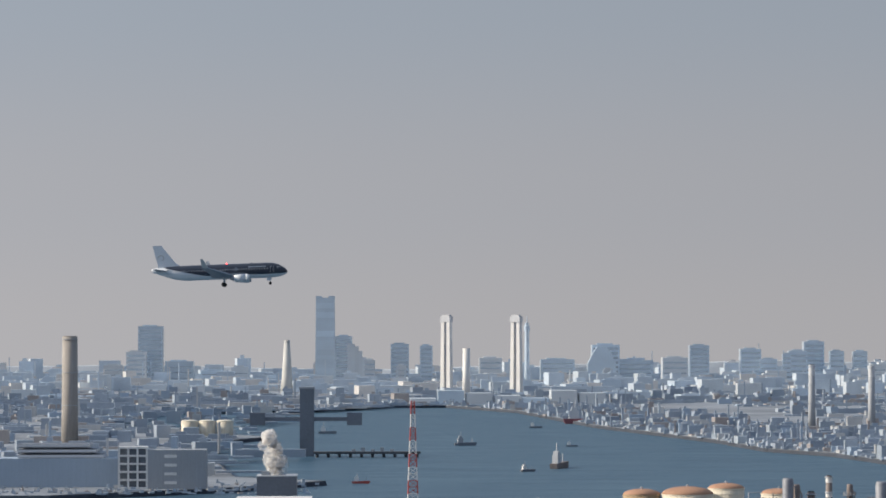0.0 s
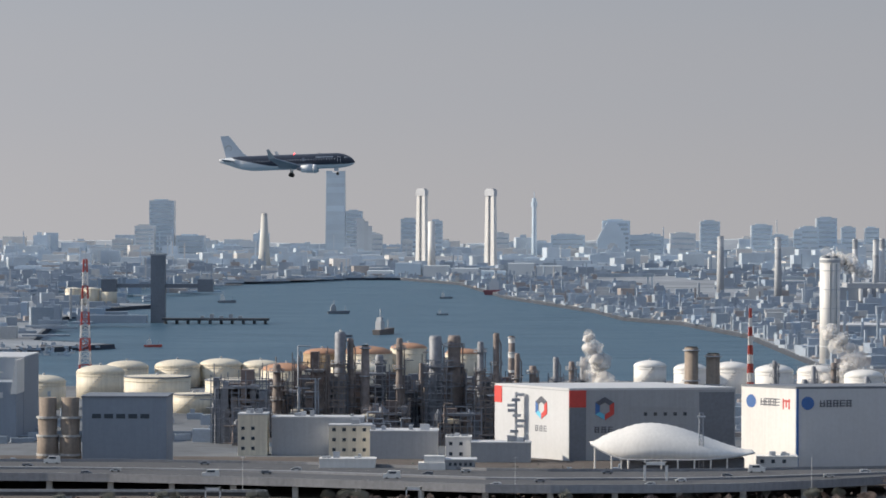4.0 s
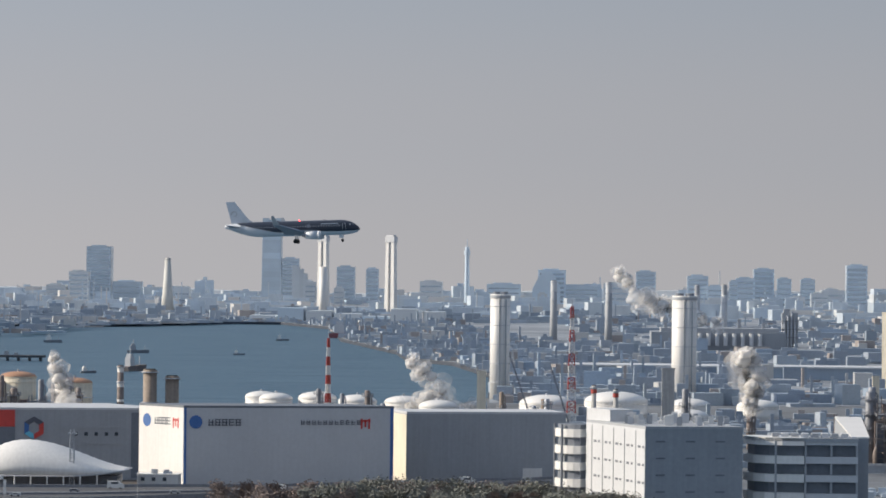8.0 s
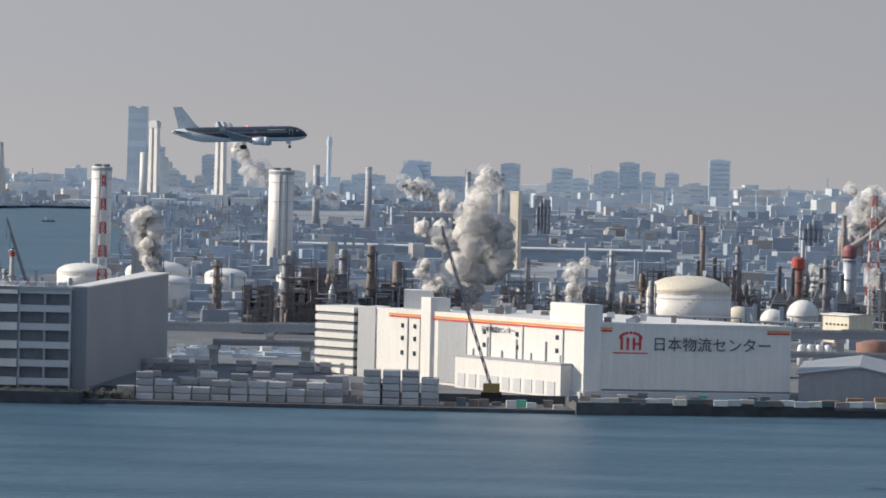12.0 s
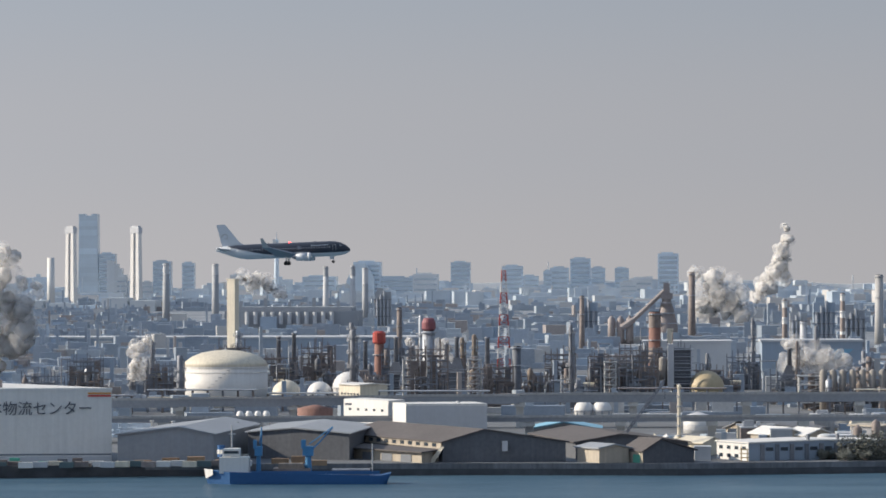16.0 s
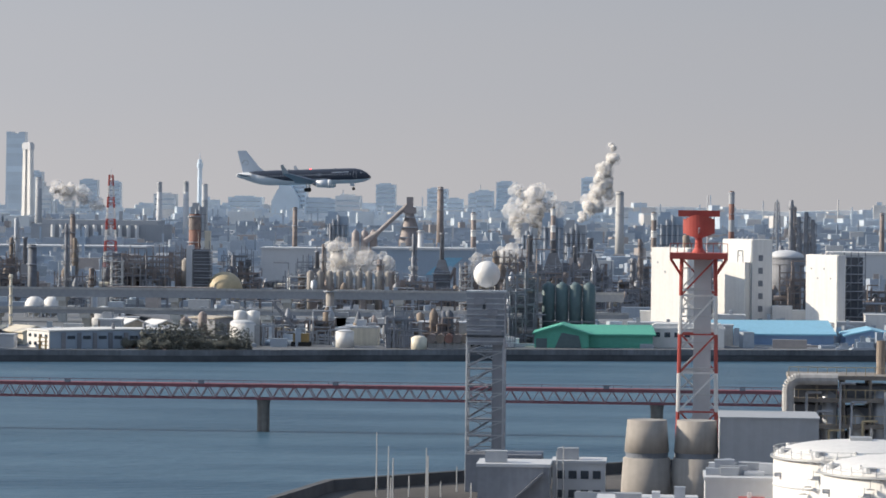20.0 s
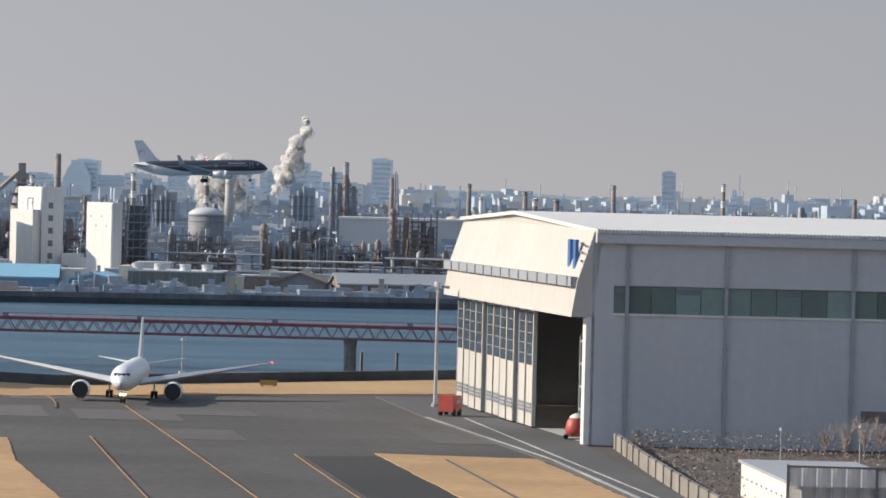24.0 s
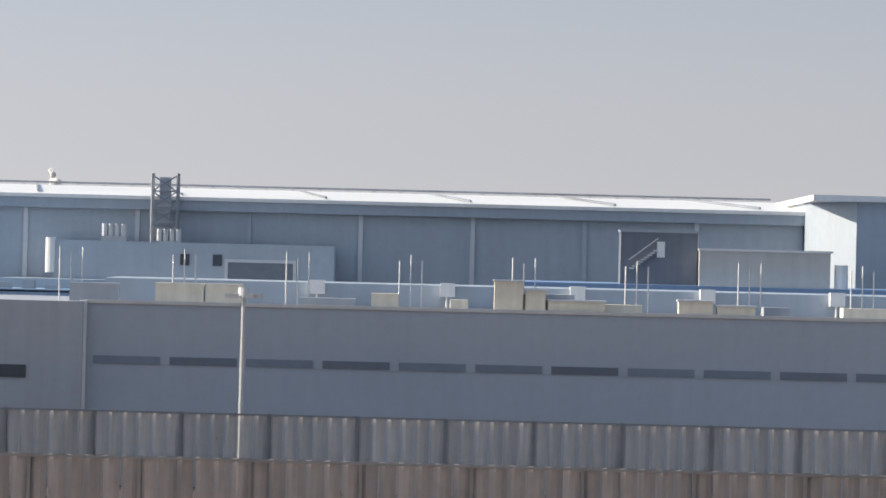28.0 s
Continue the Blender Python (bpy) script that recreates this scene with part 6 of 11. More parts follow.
def on_wall(g, p, q, a0, a1, z0, z1, out=0.12, lean=0.0):
    """A plate on the wall that runs from p to q: a0 and a1 in metres along it."""
    d = Vector((q[0] - p[0], q[1] - p[1])).normalized()
    nrm = Vector((d.y, -d.x))
    pts = [Vector(p) + d * a + nrm * o for a, o in ((a0, out), (a1, out), (a1, -0.05), (a0, -0.05))]
    return g.prism([tuple(v) for v in pts], z0, z1)


def glyph_row(parent, p, q, a, z, size, count, material, seed, gap=1.15):
    """Blocky plain marks in place of lettering."""
    rnd = random.Random(seed)
    for k in range(count):
        a0 = a + k * size * gap
        g = G()
        for j in range(rnd.choice((2, 3, 3))):
            zz = z + size * (0.05 + 0.38 * j)
            on_wall(g, p, q, a0 + 0.1 * size, a0 + 0.9 * size, zz, zz + 0.13 * size)
        for j in range(rnd.choice((1, 2, 2))):
            aa = a0 + size * (0.15 + 0.5 * j)
            on_wall(g, p, q, aa, aa + 0.14 * size, z, z + 0.9 * size, 0.14)
        part("sign_mark", g, material, parent)


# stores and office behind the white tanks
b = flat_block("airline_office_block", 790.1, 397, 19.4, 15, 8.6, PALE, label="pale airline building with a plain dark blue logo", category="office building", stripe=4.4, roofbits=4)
# west ends get whiter paint than the body, for sun on them
part("sunlit_wing", G().prism([(-3.6, 15), (-0.14, 0.05), (-0.14, 15)], 0, 8.75), WHITE, b, "slanting end of the office in a whiter sunlit tone")
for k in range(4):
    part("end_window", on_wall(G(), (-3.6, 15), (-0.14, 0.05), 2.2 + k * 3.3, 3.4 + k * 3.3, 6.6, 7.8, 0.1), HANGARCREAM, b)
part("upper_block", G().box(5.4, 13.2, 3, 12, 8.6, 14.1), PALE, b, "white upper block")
# same whiter paint puts sun on the upper block's end
part("upper_end", G().prism([(4.4, 12), (5.38, 3), (5.38, 12)], 8.6, 14.1), WHITE, b, "end of the upper block in a whiter sunlit tone")
for k in range(3):
    part("logo_bar", G().side([(12.4 + k * 0.95, 6.5), (13.1 + k * 0.95, 6.5), (13.35 + k * 0.95, 7.4), (12.65 + k * 0.95, 7.4)], -0.1, -0.02), SIGNBLUE, b)
part("logo_flash", G().side([(15.4, 6.5), (16.4, 6.5), (17.2, 7.8), (16.2, 7.8)], -0.1, -0.02), SIGNBLUE, b)
for k in range(16):
    part("roof_pole", G().rod((1.0 + (k % 5) * 0.9 + (k // 5) * 6.0, 1.0, 8.8), (1.0 + (k % 5) * 0.9 + (k // 5) * 6.0, 1.0, 11.8), 0.05, 5), GALV, b)
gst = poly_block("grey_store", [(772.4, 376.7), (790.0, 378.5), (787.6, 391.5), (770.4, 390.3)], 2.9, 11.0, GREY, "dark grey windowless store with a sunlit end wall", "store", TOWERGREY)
# cream plate on the grey store imitates sun on its end
part("sunlit_end", on_wall(G(), (-2.0, 13.6), (0, 0), 0.1, 13.6, 0, 8.0, 0.07), HANGARCREAM, gst, "end wall in a pale sunlit tone")
for z in (2.6, 5.4):
    part("end_window", on_wall(G(), (-2.0, 13.6), (0, 0), 8.5, 10.2, z, z + 1.2, 0.16), GLASS, gst)
for k in range(13):
    part("wall_rib", G().box(0.7 + k * 1.28, 0.78 + k * 1.28, 0.01 + 0.13 * k, 0.09 + 0.13 * k, 0, 8.0), GREY, gst)
sc = thing("pipe_scrubber", 767.5, 384, 2.9, label="dark grey steel scrubber with ladders and ducts", category="scrubber")
part("vessel", G().turned(1.6, 1.2, [(1.0, 0), (1.0, 5.6), (0.4, 6.2), (0.4, 8.2)], 14), TOWERGREY, sc, smooth=True)
for k in range(4):
    part("deck", G().box(0.2, 3.1, -0.3, 2.7, 1.6 + 1.7 * k, 1.75 + 1.7 * k), STEEL, sc)
    part("rail", G().rod((0.2, -0.3, 2.5 + 1.7 * k), (3.1, -0.3, 2.5 + 1.7 * k), 0.05, 4), GALV, sc)
for x in (0.3, 3.0):
    for yy in (-0.2, 2.6):
        part("post", G().rod((x, yy, 0), (x, yy, 7.4), 0.09, 5), DARKSTEEL, sc)
part("duct", G().rod((2.4, 0.8, 5.0), (4.4, 0.8, 2.0), 0.45, 10), GALV, sc, "pale slanting duct")
rt = solo("rusty_vessel", G().rod((0, 0, 1.3), (3.8, 0, 1.3), 1.2, 14), RUST, 763.2, 388, 2.9, label="rust-brown horizontal vessel beside the scrubber", category="vessel")


def distribution_centre():
    C, R, B, L = (451.5, 702), (492.0, 706), (449.5, 754), (409, 750)
    b = poly_block("distribution_centre", [C, R, B, L], 2, 16.3, WHITE, "large white distribution centre with orange and red roof stripes", "warehouse", WHITE)
    c, r, l = (0, 0), (40.5, 4), (-42.5, 48)
    part("corner_tower", G().prism([(0.1, -0.2), (3.6, 0.2), (-3.4, 9.0), (-6.6, 8.6)], 0, 18.3), WHITE, b, "taller white corner tower")
    part("stair_tower", G().prism([(-31, 34), (-27, 34.5), (-29, 37), (-33, 36.5)], 0, 17.6), WHITE, b)
    part("rear_tower", G().prism([(-37, 46), (-31, 46), (-31, 52), (-37, 52)], 0, 18.6), WHITE, b)
    # stripes on the two visible walls
    for z, m, nm in ((13.6, SIGNORANGE, "orange_stripe"), (13.1, SIGNRED, "red_stripe")):
        for p, q, a0, a1 in ((l, c, 4, 64), (c, r, 0.2, 5.5), (c, r, 36, 40.5)):
            part(nm, on_wall(G(), p, q, a0, a1, z, z + 0.32, 0.16), m, b)
    part("plinth", on_wall(on_wall(G(), c, r, 0.3, 40.6, 0, 1.4, 0.5), l, c, 30, 64, 0, 1.2, 0.6), PALE, b)
    # shadow above the plinth drawn as a dark strip
    part("plinth_shadow_strip", on_wall(G(), c, r, 0.3, 40.6, 1.6, 1.9, 0.1), DARKGREY, b)
    # flat grey plate on the wall imitates the recess's shade
    part("recess_shade_panel", on_wall(G(), l, c, 20, 29, 0.5, 13.0, 0.14), GREY, b, "flat grey panel standing for a shaded loading recess")
    part("dock_block", on_wall(G(), l, c, 29, 61, 0, 6.2, 3.0), WHITE, b, "white loading dock block along the wall")
    part("dock_roof_edge", on_wall(G(), l, c, 29, 61, 6.25, 6.6, 3.1), GREY, b, "dark edge along the dock roof")
    for k in range(7):
        part("dock_post", on_wall(G(), l, c, 31 + k * 4.4, 31.25 + k * 4.4, 6.6, 10.5 if k % 2 else 8.0, 0.3), GALV, b)
    for k in range(9):
        part("dock_door", on_wall(G(), l, c, 30 + k * 3.4, 32.2 + k * 3.4, 0.4, 3.0, 3.12), PALE, b)
    for a in (8.0, 12.0, 34.0, 44.0, 56.0):
        for z in (5.4, 8.4, 11.0):
            part("window", on_wall(G(), l, c, a, a + 0.8, z, z + 0.9, 0.14), GLASS, b)
        part("downpipe", on_wall(G(), l, c, a + 2.0, a + 2.3, 1, 13, 0.25), GALV, b)
    # plain mark and bars in place of the company sign
    mark = G()
    for k in range(9):
        a = math.pi * k / 8
        on_wall(mark, c, r, 9.2 - 2.0 * math.cos(a) - 0.3, 9.2 - 2.0 * math.cos(a) + 0.3, 11.7 + 1.0 * math.sin(a), 12.2 + 1.0 * math.sin(a))
    for a in (7.2, 8.4, 9.6, 10.8):
        on_wall(mark, c, r, a, a + 0.5, 9.6, 12.0)
    on_wall(mark, c, r, 9.6, 11.2, 10.6, 11.0)
    part("sign_logo", mark, SIGNRED, b, "red arched logo shape")
    part("sign_underline", on_wall(G(), c, r, 5.8, 12.6, 8.9, 9.1), SIGNRED, b)
    words = bpy.data.curves.new("sign_words", "FONT")
    words.body, words.size, words.extrude = "\u65e5\u672c\u7269\u6d41\u30bb\u30f3\u30bf\u30fc", 2.95, 0.05
    words.materials.append(SIGNDARK)
    sign = part("sign_lettering", words, SIGNDARK, b, "dark sign lettering")
    sign.matrix_basis = pose(13.2 + 0.15, 13.2 * 4 / 40.5 - 0.15, 9.75, 90, 0, math.degrees(math.atan2(4, 40.5)))
    small = words.copy()
    small.size = 1.3
    sign = part("sign_lettering", small, SIGNDARK, b, "small dark sign lettering")
    u = Vector((l[0], l[1])).lerp(Vector((0, 0)), 33.5 / 64.1)
    sign.matrix_basis = pose(u.x - 0.15, u.y - 0.15, 11.6, 90, 0, math.degrees(math.atan2(-48, 42.5)))
    rnd = random.Random(2)
    for k in range(30):
        f, s = rnd.random(), 0.15 + rnd.random() * 0.5
        x, y = l[0] * f * 0.9 + r[0] * s * 0.8, l[1] * f * 0.9 + r[1] * s * 0.8 + 1
        part("roof_unit", G().box(x, x + 1.0 + rnd.random(), y, y + 1.2, 14.3, 15.4 + rnd.random() * 1.2), (PALE, GREY, RUST)[k % 3], b)
    # striped ramp tower at the far end
    t = thing("ramp_tower", 395.2, 756, 2, label="white and dark banded spiral ramp tower", category="ramp tower")
    part("core", G().prism([(0.4, 7.6), (8.6, 0.0), (13.6, 7), (6, 13.6)], 0, 14.2), DARKGREY, t)
    for k in range(8):
        part("band", G().prism([(0, 7.5), (8.6, -0.5), (14, 7), (6, 14)], 0.3 + k * 1.85, 1.45 + k * 1.85), WHITE, t, "white parapet band")
    part("end_pier", G().prism([(9.5, -0.6), (13.2, -3), (16, 6), (13, 9)], 0, 14.6), PALE, t)


distribution_centre()
rnd = random.Random(88)
for k in range(38):
    x = 404 + k * 2.35 + rnd.random()
    hh = 0.7 + rnd.random() * 0.9
    solo("quay_cargo", G().box(-0.95, 0.95, -0.5, 0.5, 0, hh), (WHITE, RUST, DARKGREY, CREAM, BROWNCON, DARKGREY, GREENROOF)[rnd.randrange(7)], x, 687.5 + rnd.random() * 6 if x < 448 else 690.5 + rnd.random() * 7, 0.75 if x < 448 else 2.0, rnd.uniform(-6, 6), label="small boxed cargo stacked on the quay edge", category="cargo", group="quay cargo")


def ramp_warehouse():
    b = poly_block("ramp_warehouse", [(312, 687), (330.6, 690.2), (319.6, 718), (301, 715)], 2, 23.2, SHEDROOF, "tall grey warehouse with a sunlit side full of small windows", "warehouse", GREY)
    # sun put into a paler side plate, front shade into the greyer body
    part("sunlit_side", on_wall(G(), (-11, 28), (0, 0), 0, 30, 0, 21.2, 0.1), PALE, b, "side wall in a pale sunlit tone")
    for k in range(5):
        part("wall_joint", on_wall(G(), (-11, 28), (0, 0), 3.0 + k * 5.6, 3.25 + k * 5.6, 0, 20.8, 0.2), GREY, b)
        for r in range(5):
            part("side_window", on_wall(G(), (-11, 28), (0, 0), 4.2 + k * 5.6, 5.5 + k * 5.6, 3.9 + r * 3.4, 4.35 + r * 3.4, 0.16), DARKGREY, b)
            part("side_window", on_wall(G(), (-11, 28), (0, 0), 6.4 + k * 5.6, 7.2 + k * 5.6, 3.9 + r * 3.4, 4.35 + r * 3.4, 0.16), DARKGREY, b)
    for r in range(6):
        for k in range(3):
            part("front_vent", on_wall(G(), (0, 0), (18.6, 3.2), 2.0 + k * 5.8, 3.8 + k * 5.8, 2.7 + r * 3.2, 3.0 + r * 3.2, 0.1), DARKGREY, b)
    bow = [(-11.4 + 5.9 * math.cos(a), 33.6 + 5.9 * math.sin(a)) for a in [math.pi * (0.85 + 0.075 * k) for k in range(9)]]
    inner = [(-11.4 + 5.3 * math.cos(a), 33.6 + 5.3 * math.sin(a)) for a in [math.pi * (0.85 + 0.075 * k) for k in range(9)]]
    # solid core coloured dark for the shade inside the ramp
    part("side_ramp", G().prism(inner + [(-8, 36)], 0, 20.6), DARKGREY, b, "ramp core in dark grey for the shade inside")
    for k in range(6):
        part("side_ramp_band", G().prism(bow + [(-8, 36)], 1.6 + k * 3.3, 3.2 + k * 3.3), WHITE, b, "white curved ramp parapet")
    for k in (2, 5):
        part("ramp_column", G().cyl(bow[k][0], bow[k][1], 0, 20.6, 0.25, n=8), DARKGREY, b)
    part("tower", G().prism([(-11, 28.3), (-6.5, 20), (-2, 21), (-6, 30)], 21, 24.0), PALE, b)
    rnd = random.Random(12)
    for k in range(34):
        x, y = rnd.random() * 20 - 4, 4 + rnd.random() * 18
        part("roof_unit", G().box(x, x + 0.7 + rnd.random(), y, y + 1, 21.6, 22.3 + rnd.random() * 1.4), (PALE, GREY, WHITE)[k % 3], b)
    # open ramp half with rounded corner
    t = thing("open_parking_ramp", 333.4, 691, 2, label="open six-level vehicle ramp with white curved parapets", category="parking ramp")
    arc = [(-2.2, 9), (-1.8, 5.8), (-0.6, 3.2), (1.6, 1.2), (4.8, 0.2), (9.0, 0.0)]
    deep = [(9.0, 9), (-2.2, 9.02)]
    # shade between the parapets is put into this dark grey core
    part("inner_wall", G().prism([(-1.2, 9), (-0.2, 4.9), (2.4, 2.4), (9, 1.6), (19, 1.9), (19, 12), (-1.2, 12)], 0, 19.0), DARKGREY, t, "ramp interior in dark grey for its shade")
    for k in range(6):
        z = 0.6 + k * 3.52
        # one parapet in two tones: white for the lit curve, greyer for shade
        part("curved_parapet", G().prism(arc + deep, z, z + 1.5), WHITE, t, "curved parapet in a white sunlit tone")
        part("straight_parapet", G().box(9.3, 19.2, 0.4, 1.5, z + 0.1, z + 1.4), PALE, t, "parapet in a greyer shaded tone")
    for x in (3.4, 9.1, 14.0, 18.9):
        part("column", G().box(x, x + 0.4, 0.5, 1.2, 0, 19.0), GREY, t)
    part("roof_deck", G().prism(arc + [(19.4, 0.2), (19.4, 12), (-2.2, 12)], 19.0, 19.6), GREY, t)
    for k in range(8):
        part("parked_trailer", G().box(3 + k * 1.9, 4.3 + k * 1.9, 3, 6, 19.6, 20.4), PALE if k % 2 else GREY, t)
    g = thing("grey_store_block", 352, 696.5, 2, label="plain grey store block with a white roof edge", category="warehouse")
    part("body", G().prism([(0, 0), (3.1, 0.5), (9.1, 93), (3.6, 94)], 0, 19.4), SHEDROOF, g)
    part("white_coping", G().prism([(-0.15, -0.15), (3.25, 0.35), (9.3, 93), (3.6, 94.2)], 19.4, 19.7), WHITE, g)


ramp_warehouse()


def logistics_boxes():
    c, r, l = (212.3, 798.5), (258.4, 808), (201, 810)
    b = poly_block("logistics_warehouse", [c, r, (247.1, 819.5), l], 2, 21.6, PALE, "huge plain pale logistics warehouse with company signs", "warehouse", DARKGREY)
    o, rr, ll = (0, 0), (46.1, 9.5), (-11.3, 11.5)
    # white plate over the pale body: sun on the end put into colour
    part("sunlit_end", on_wall(G(), ll, o, 0, 16, 0, 19.6, 0.1), WHITE, b, "end wall in a sunlit white tone")
    part("blue_edge", on_wall(on_wall(G(), o, rr, 0, 0.5, 0, 19.6, 0.15), o, rr, 46.3, 46.95, 0, 19.6, 0.15), SIGNBLUE, b, "thin blue corner trim")
    for p, q, a, s in ((o, rr, 1.2, 1.0), (ll, o, 1.5, 1.1)):
        globe = G()
        for k in range(16):
            w = math.sqrt(1 - ((k + 0.5) / 8 - 1) ** 2) * 1.45
            on_wall(globe, p, q, a + 1.4 - w, a + 1.4 + w, 15.0 + k * 0.181, 15.0 + (k + 1) * 0.181)
        part("round_logo", globe, SIGNBLUE, b, "round blue logo shape")
        glyph_row(b, p, q, a + 4.0, 15.6, 1.6 * s, 5 if p == o else 4, SIGNDARK, 21, 0.95 if p == o else 0.8)
    glyph_row(b, o, rr, 26, 15.9, 1.1, 11, SIGNDARK, 31)
    for p, q, a in ((o, rr, 39.6), (ll, o, 12.2)):
        zig = G()
        for k in range(3):
            on_wall(zig, p, q, a + k * 0.85, a + k * 0.85 + 0.4, 15.0 + (k == 1) * 0.4, 17.3 - (k == 1) * 0.2)
        on_wall(zig, p, q, a, a + 2.2, 16.6, 17.0)
        part("red_logo", zig, SIGNRED, b, "red zigzag logo shape")
    for k in range(11):
        part("wall_joint", on_wall(G(), o, rr, 2.2 + k * 4.0, 2.24 + k * 4.0, 0, 19.4, 0.02), PALE, b)
    b2 = poly_block("second_warehouse", [(260.7, 823), (297, 830), (292, 846), (256.4, 837)], 2, 19.8, GREY, "plain grey warehouse with a end wall in a sunlit cream tone", "warehouse", PALE)
    # cream end plate on the grey body stands for sunlight
    part("sunlit_end", on_wall(G(), (-4.3, 14), (0, 0), 0, 14.6, 0, 17.6, 0.1), CREAM, b2, "end wall in a sunlit cream tone")
    part("small_white_sign", on_wall(G(), (0, 0), (36.3, 7), 27, 31.5, 0.8, 5.4, 0.2), WHITE, b2)
    # grey warehouse with coloured corner
    e, er, el = (163, 848), (202.5, 856), (145.5, 872)
    b3 = poly_block("corner_logo_warehouse", [e, er, (185, 880), el], 2, 18.6, GREY, "grey warehouse with red corner panels and hexagon logos", "warehouse", PALE)
    o, rr, ll = (0, 0), (39.5, 8), (-17.5, 24)
    # paler side plate paints the lit side of the grey body
    part("lit_side", on_wall(G(), ll, o, 0, 29.6, 0, 16.4, 0.1), PALE, b3)
    part("red_corner", on_wall(G(), o, rr, 0, 4.0, 12.6, 16.6, 0.2), SIGNRED, b3, "red corner panel")
    part("red_corner", on_wall(G(), ll, o, 0, 3.0, 12.6, 16.6, 0.2), SIGNRED, b3, "red corner panel")
    part("dark_corner_strip", on_wall(G(), o, rr, 0, 4.0, 0, 12.5, 0.18), DARKGREY, b3, "dark grey corner strip")
    part("dark_bay", on_wall(G(), o, rr, 31.5, 40, 0.5, 16.0, 0.12), DARKGREY, b3, "dark end bay")
    for p, q, a, z in ((o, rr, 5.9, 9.4), (ll, o, 16.3, 9.2)):
        d = Vector((q[0] - p[0], q[1] - p[1])).normalized()
        for k, m in enumerate((SIGNRED, SIGNDARK, SIGNDARK, SIGNBLUE, SIGNCYAN, SIGNRED)):
            ring = []
            for rad, ang in ((2.75, k * 60 - 30), (2.75, k * 60 + 30), (1.45, k * 60 + 30), (1.45, k * 60 - 30)):
                ring.append((a + 2.6 + rad * math.cos(math.radians(ang)) * 0.95, z + 2.9 + rad * math.sin(math.radians(ang))))
            hexa = G().loft([[(p[0] + d.x * u + d.y * out, p[1] + d.y * u - d.x * out, h) for u, h in ring] for out in (0.22, 0.12)])
            part("hexagon_logo", hexa, m, b3)
        glyph_row(b3, p, q, a, z - 2.8, 1.5, 3, SIGNDARK, 17, 1.1)
    for k in range(5):
        part("window", on_wall(G(), o, rr, 18 + k * 2.4, 18.8 + k * 2.4, 10.5, 11.3), GLASS, b3)
    part("wall_band", on_wall(on_wall(G(), o, rr, 14, 31, 12.2, 12.5), o, rr, 14, 31, 8.4, 8.6), GREY, b3)
    st = thing("spiral_stair", 150.5, 862, 2, label="outside spiral stair in pale steel", category="stair")
    part("pole", G().cyl(0, 0, 0, 15.5, 0.35, n=10), STEEL, st)
    for k in range(12):
        a = k * 1.1
        part("landing", G().box(1.2 * math.cos(a) - 1.0, 1.2 * math.cos(a) + 1.0, -1.2, -0.2, 0.8 + k * 1.25, 1.5 + k * 1.25), PALE if k % 2 else STEEL, st)


logistics_boxes()


def tent_dome():
    d = thing("membrane_dome", 184.2, 785, 6.8, label="low white membrane dome on white steel legs", category="dome")
    rings = []
    n, half, depth = 40, 17.75, 9.0
    for k in range(n + 1):
        u = k / n
        f = u * 2 - 1
        low = 0.55 + 3.0 * max(0.0, 1 - u / 0.22) ** 1.6 + 1.3 * max(0.0, (u - 0.6) / 0.4) ** 2
        rise = math.sin(0.5 * math.pi * min(1.0, u / 0.36)) ** 0.85 if u < 0.36 else (0.5 + 0.5 * math.cos(math.pi * (u - 0.36) / 0.72))
        top = max(low + 0.25, 1.9 + 6.2 * rise + 1.3 * max(0.0, 1 - u / 0.2))
        seam = 0.0 if k % 2 else 0.10
        rings.append([(f * half, depth * math.cos(math.pi * j / 14) * (1 - 0.5 * abs(f) ** 3), low + (top - low - seam * math.sin(math.pi * j / 14)) * math.sin(math.pi * j / 14) ** 0.8) for j in range(15)])
    part("membrane", G().loft(rings), WHITE, d, "white stretched membrane roof", True)
    for j in (0, -1):
        rim = G()
        for a, b in zip(rings, rings[1:]):
            rim.rod(a[j], b[j], 0.16, 6)
        part("edge_beam", rim, GREY, d)
    for k in range(9):
        a = rings[1 + k * 4][-1]
        part("leg", G().rod((a[0], a[1] + 0.2, -4.75), a, 0.2, 6), WHITE, d)
    part("hall", G().box(-11, 15.5, -4.5, 5, -4.75, 0.6), DARKGREY, d, "dark glazed hall under the dome")


tent_dome()
lmst = thing("lattice_pole", 190.2, 778, 2.0, label="slim dark lattice pole beside the dome", category="lattice pole")
part("lattice_shaft", lattice(G(), 0.55, 0.4, 0, 15.4, 9, 0.09), STEEL, lmst)
part("top_deck", G().box(-0.9, 0.9, -0.9, 0.9, 14.4, 14.7), STEEL, lmst)


# ---- shore sheds, roads, roofs ----
MOSSWALL = mat("mossy_grey_green_wall", (0.19, 0.21, 0.205), 0.8, vary=0.18, streak=0.15)


